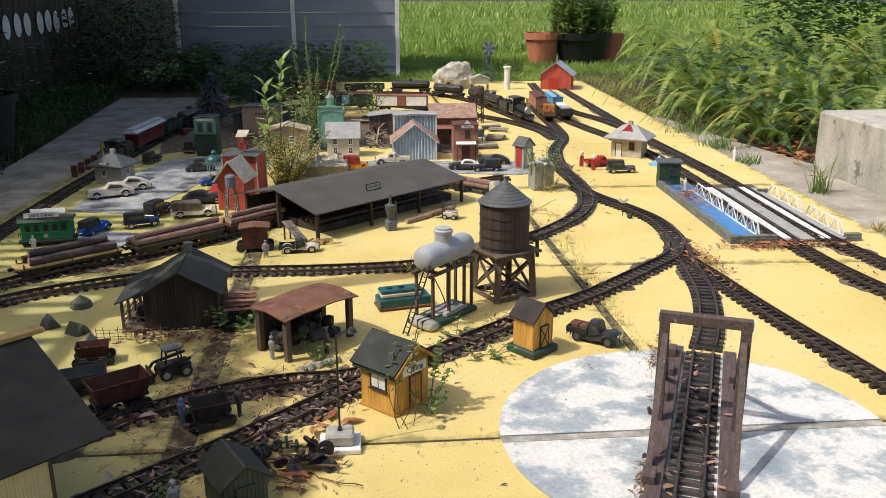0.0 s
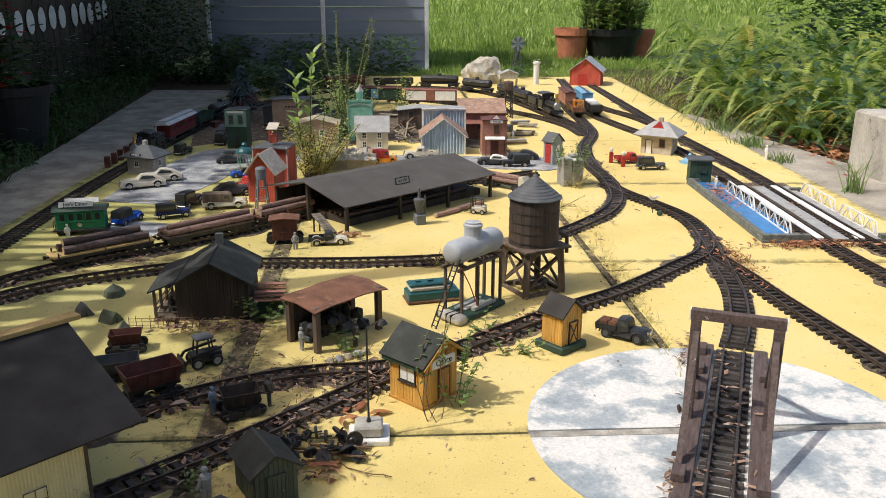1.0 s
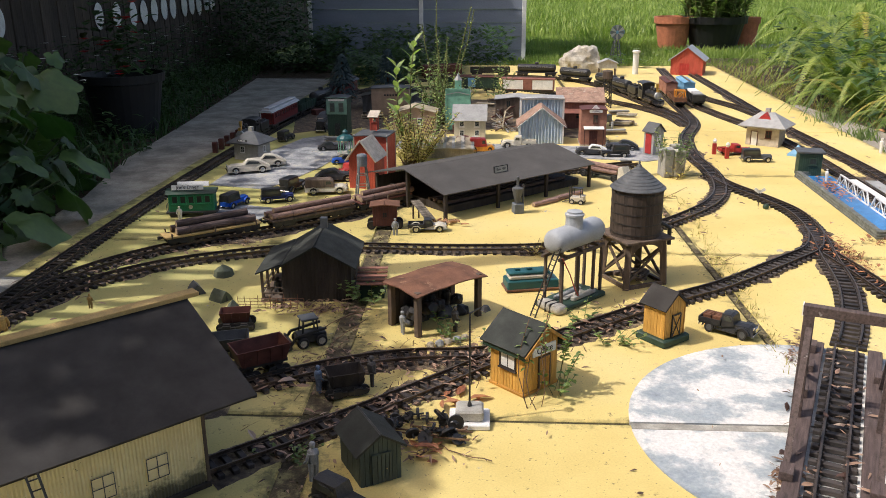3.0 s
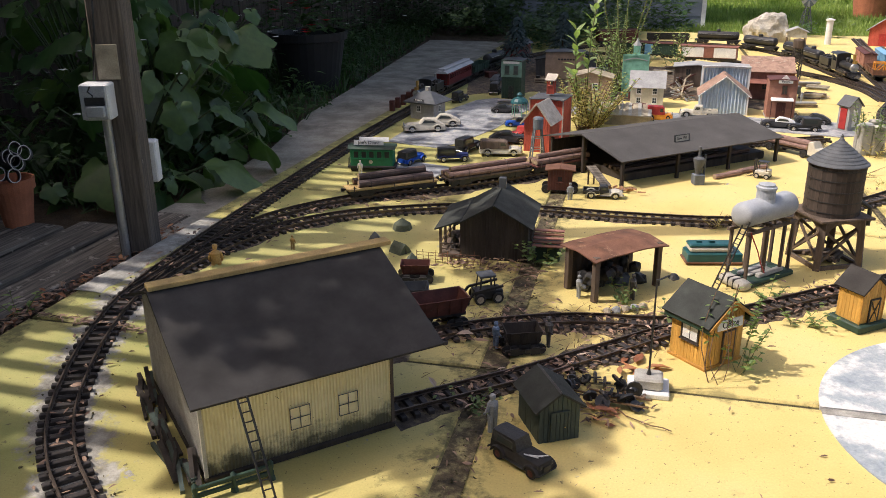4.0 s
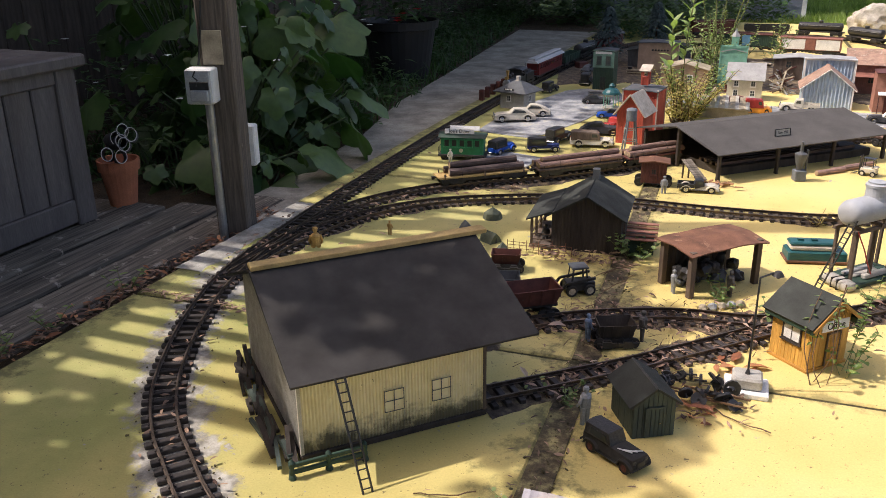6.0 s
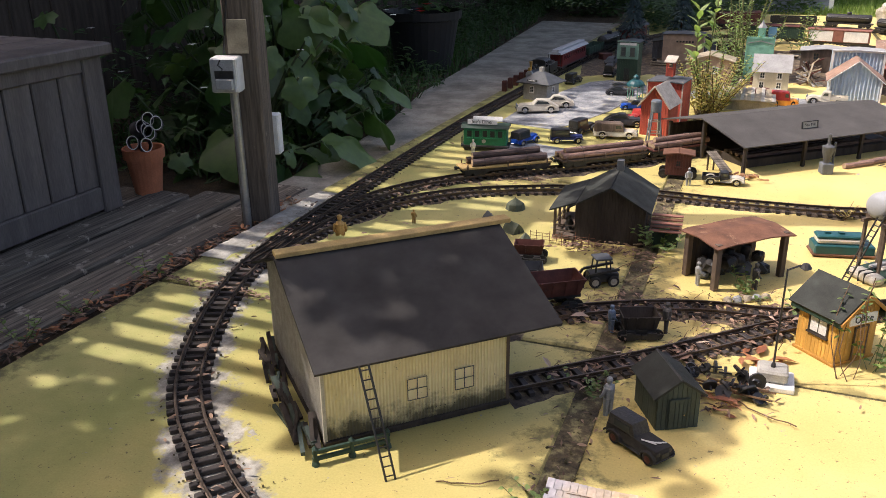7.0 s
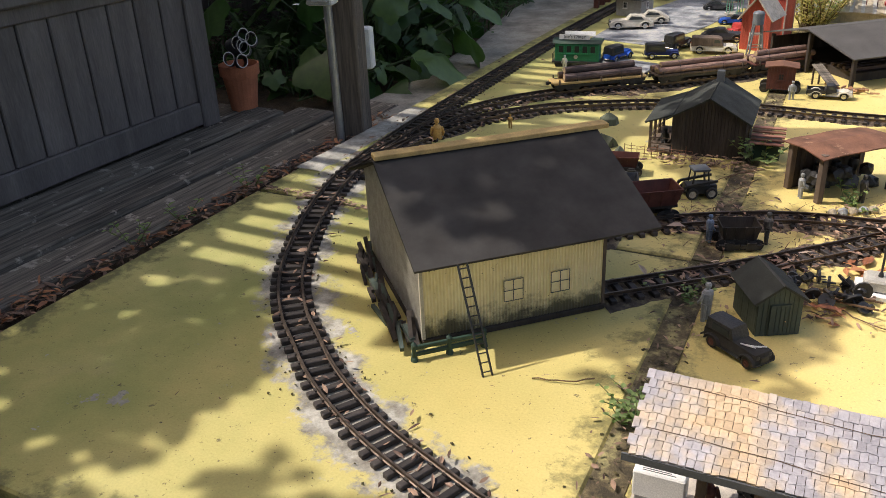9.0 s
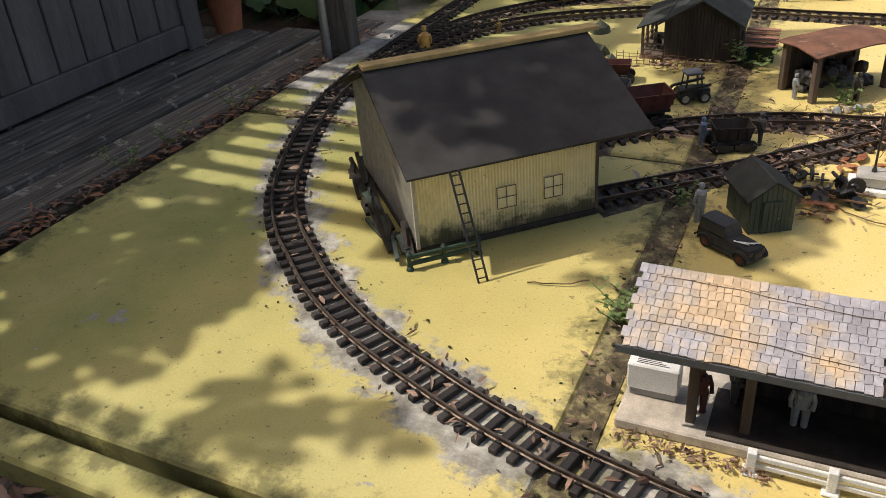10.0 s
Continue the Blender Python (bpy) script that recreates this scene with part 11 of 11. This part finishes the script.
# red stake edging along the slab's shaded edge
se = thing("stake_edging", "row of short red-brown stakes on the slab edge", "edging", at_xy(-1.60, 4.10, 0, 0))
for k in range(8):
    bm = B()
    bbox(bm, -0.012, 0.012, 0.09 * k - 0.012, 0.09 * k + 0.012, -0.02, 0.055, 0.002)
    part("stake", bm, M["rust_dark"], se)
# pale grey strip on the slab beside the left-hand junction
bm = B()
n = 40
rows = []
for k in range(n + 1):
    y = 1.62 + 0.62 * k / n
    rows.append([bm.verts.new((x, y, z)) for x, z in ((-1.588 + 0.006 * noise.noise((y * 30, 0, 0)), 0.0), (-1.582, 0.0022), (-1.512 + 0.014 * noise.noise((y * 22, 4, 0)), 0.0022), (-1.506 + 0.014 * noise.noise((y * 22, 4, 0)), 0.0))])
skin(bm, rows, close=False)
whole("pale_strip", bm, M["grey_patch"], "pale grey strip on the slab beside the junction", "concrete", kind="structure")

# tufts of long grass at the slab's sunny edge
def tuft(x, y, n, h0, h1, spread, seed, label, mat="weed"):
    o = blades("grass_tuft", label, n, lambda r_: (x + r_.gauss(0, spread), y + r_.gauss(0, spread), -0.015), h0, h1, 0.006, seed, mat, 1.3)
    return o


tuft(1.86, 3.62, 46, 0.07, 0.20, 0.022, 301, "tuft of long grass on the path beside the bridge")
tuft(1.80, 4.30, 70, 0.02, 0.08, 0.03, 302, "short grass growing at the slab's sunny edge")
tuft(1.80, 4.75, 120, 0.02, 0.10, 0.05, 303, "grass growing at the slab's far sunny edge")
tuft(1.84, 5.30, 160, 0.02, 0.09, 0.10, 304, "rough grass between slab and ferns")
tuft(1.79, 3.0, 40, 0.015, 0.05, 0.02, 305, "few grass blades at the slab's edge", "weed_dry")

litter("crack_litter", "bark and leaves packed in the shaded slab joint", 150, lambda r_: (r_.uniform(-1.58, -1.10), 1.46 + r_.gauss(0, 0.008), 0.0), 0.022, 79)
litter("joint_litter", "leaf crumbs along the long slab joint", 260, lambda r_: (lambda y: (XL[1](y) + r_.gauss(0, 0.03), y, 0.0))(r_.uniform(0.5, 2.5)), 0.016, 80)
weed("mossy weeds in the slab joint by the station", -0.43, 0.97, 0.03, 14, 31, 0.018, 0.009, "weed", 0.05, 0.9, 0.02)
weed("small green weeds in the long joint", -0.46, 1.34, 0.025, 9, 32, 0.016, 0.008, "weed", 0.04, 0.9, 0.02)

LEAFY3 = leaf_material("pale_leaf", (0.34, 0.20, 0.14), (0.58, 0.45, 0.36), 0.55, 0.12)
blades("track_twigs", "broken twigs and straw lying on the office track", 420, along(TS, 0.05, 0.004, 0.2), 0.003, 0.012, 0.0026, 181, "twig", 5.0)
blades("siding_twigs", "broken twigs and straw lying on the ore siding", 380, along(TS2, 0.06, 0.004), 0.003, 0.012, 0.0026, 182, "twig", 5.0)
litter("pale_leaves", "large pale pinkish fallen leaves on the tracks", 16, along(TS, 0.05, 0.010, 0.35), 0.040, 82, LEAFY3)
litter("siding_pale_leaves", "large pale leaves on the ore siding", 12, along(TS2, 0.06, 0.008), 0.040, 83, LEAFY3)
litter("bridge_pale_leaves", "pale leaves lying between the turntable rails", 18, along([(0.50, 1.18), (0.60, 1.52), (0.71, 1.88)], 0.010, 0.006), 0.036, 84, LEAFY3)
litter("bridge_side_leaves", "brown leaf crumbs heaped along the turntable bridge", 260, along([(0.405, 1.20), (0.46, 1.40)], 0.010, 0.003), 0.016, 85)
litter("bridge_side_leaves_far", "brown leaf crumbs at the turntable's far end", 120, along([(0.60, 1.84), (0.66, 2.0)], 0.016, 0.003), 0.016, 86)
litter("lamp_leaves", "crumpled orange leaves by the lamp", 11, lambda r_: (-0.175 + r_.gauss(0, 0.03), 1.56 + r_.gauss(0, 0.02), 0.002), 0.05, 87, LEAFY2)
litter("hut_leaves", "orange leaves heaped beside the green hut", 9, lambda r_: (-0.20 + r_.gauss(0, 0.02), 1.375 + r_.gauss(0, 0.025), 0.002), 0.045, 88, LEAFY2)
# thin bare weed stems standing before the office
bw = thing("bare_weed", "thin bare arching weed stems before the office", "weed", at_xy(-0.006, 1.570, 0), "weeds on the slab")
rr = random.Random(5)
lv = B()
for k in range(5):
    bm = B()
    a = 0.5 + 0.5 * k
    pts = [Vector((0.018 * math.sin(2.3 * k) + 0.05 * u * math.cos(a) + 0.012 * math.sin(5 * u + k), 0.01 * math.cos(k) + 0.10 * u * u * math.sin(a * 0.7), 0.20 * u * (1 - 0.18 * k * 0.5))) for u in (0, 0.2, 0.4, 0.6, 0.8, 1.0)]
    tube(bm, pts, 0.0010, 5)
    part("stem", bm, M["twig"], bw)
    for j in range(9):
        u = 3 + 2 * j / 9
        i = int(u)
        c = pts[i].lerp(pts[i + 1], u - i)
        b = 2.4 * j + k
        leaf_card(lv, c, (math.cos(b), math.sin(b), rr.uniform(-0.2, 0.5)), (0, 0, 1), 0.016, 0.0065)
tagged(part("foliage", lv, M["weed"], bw), kind="stuff")
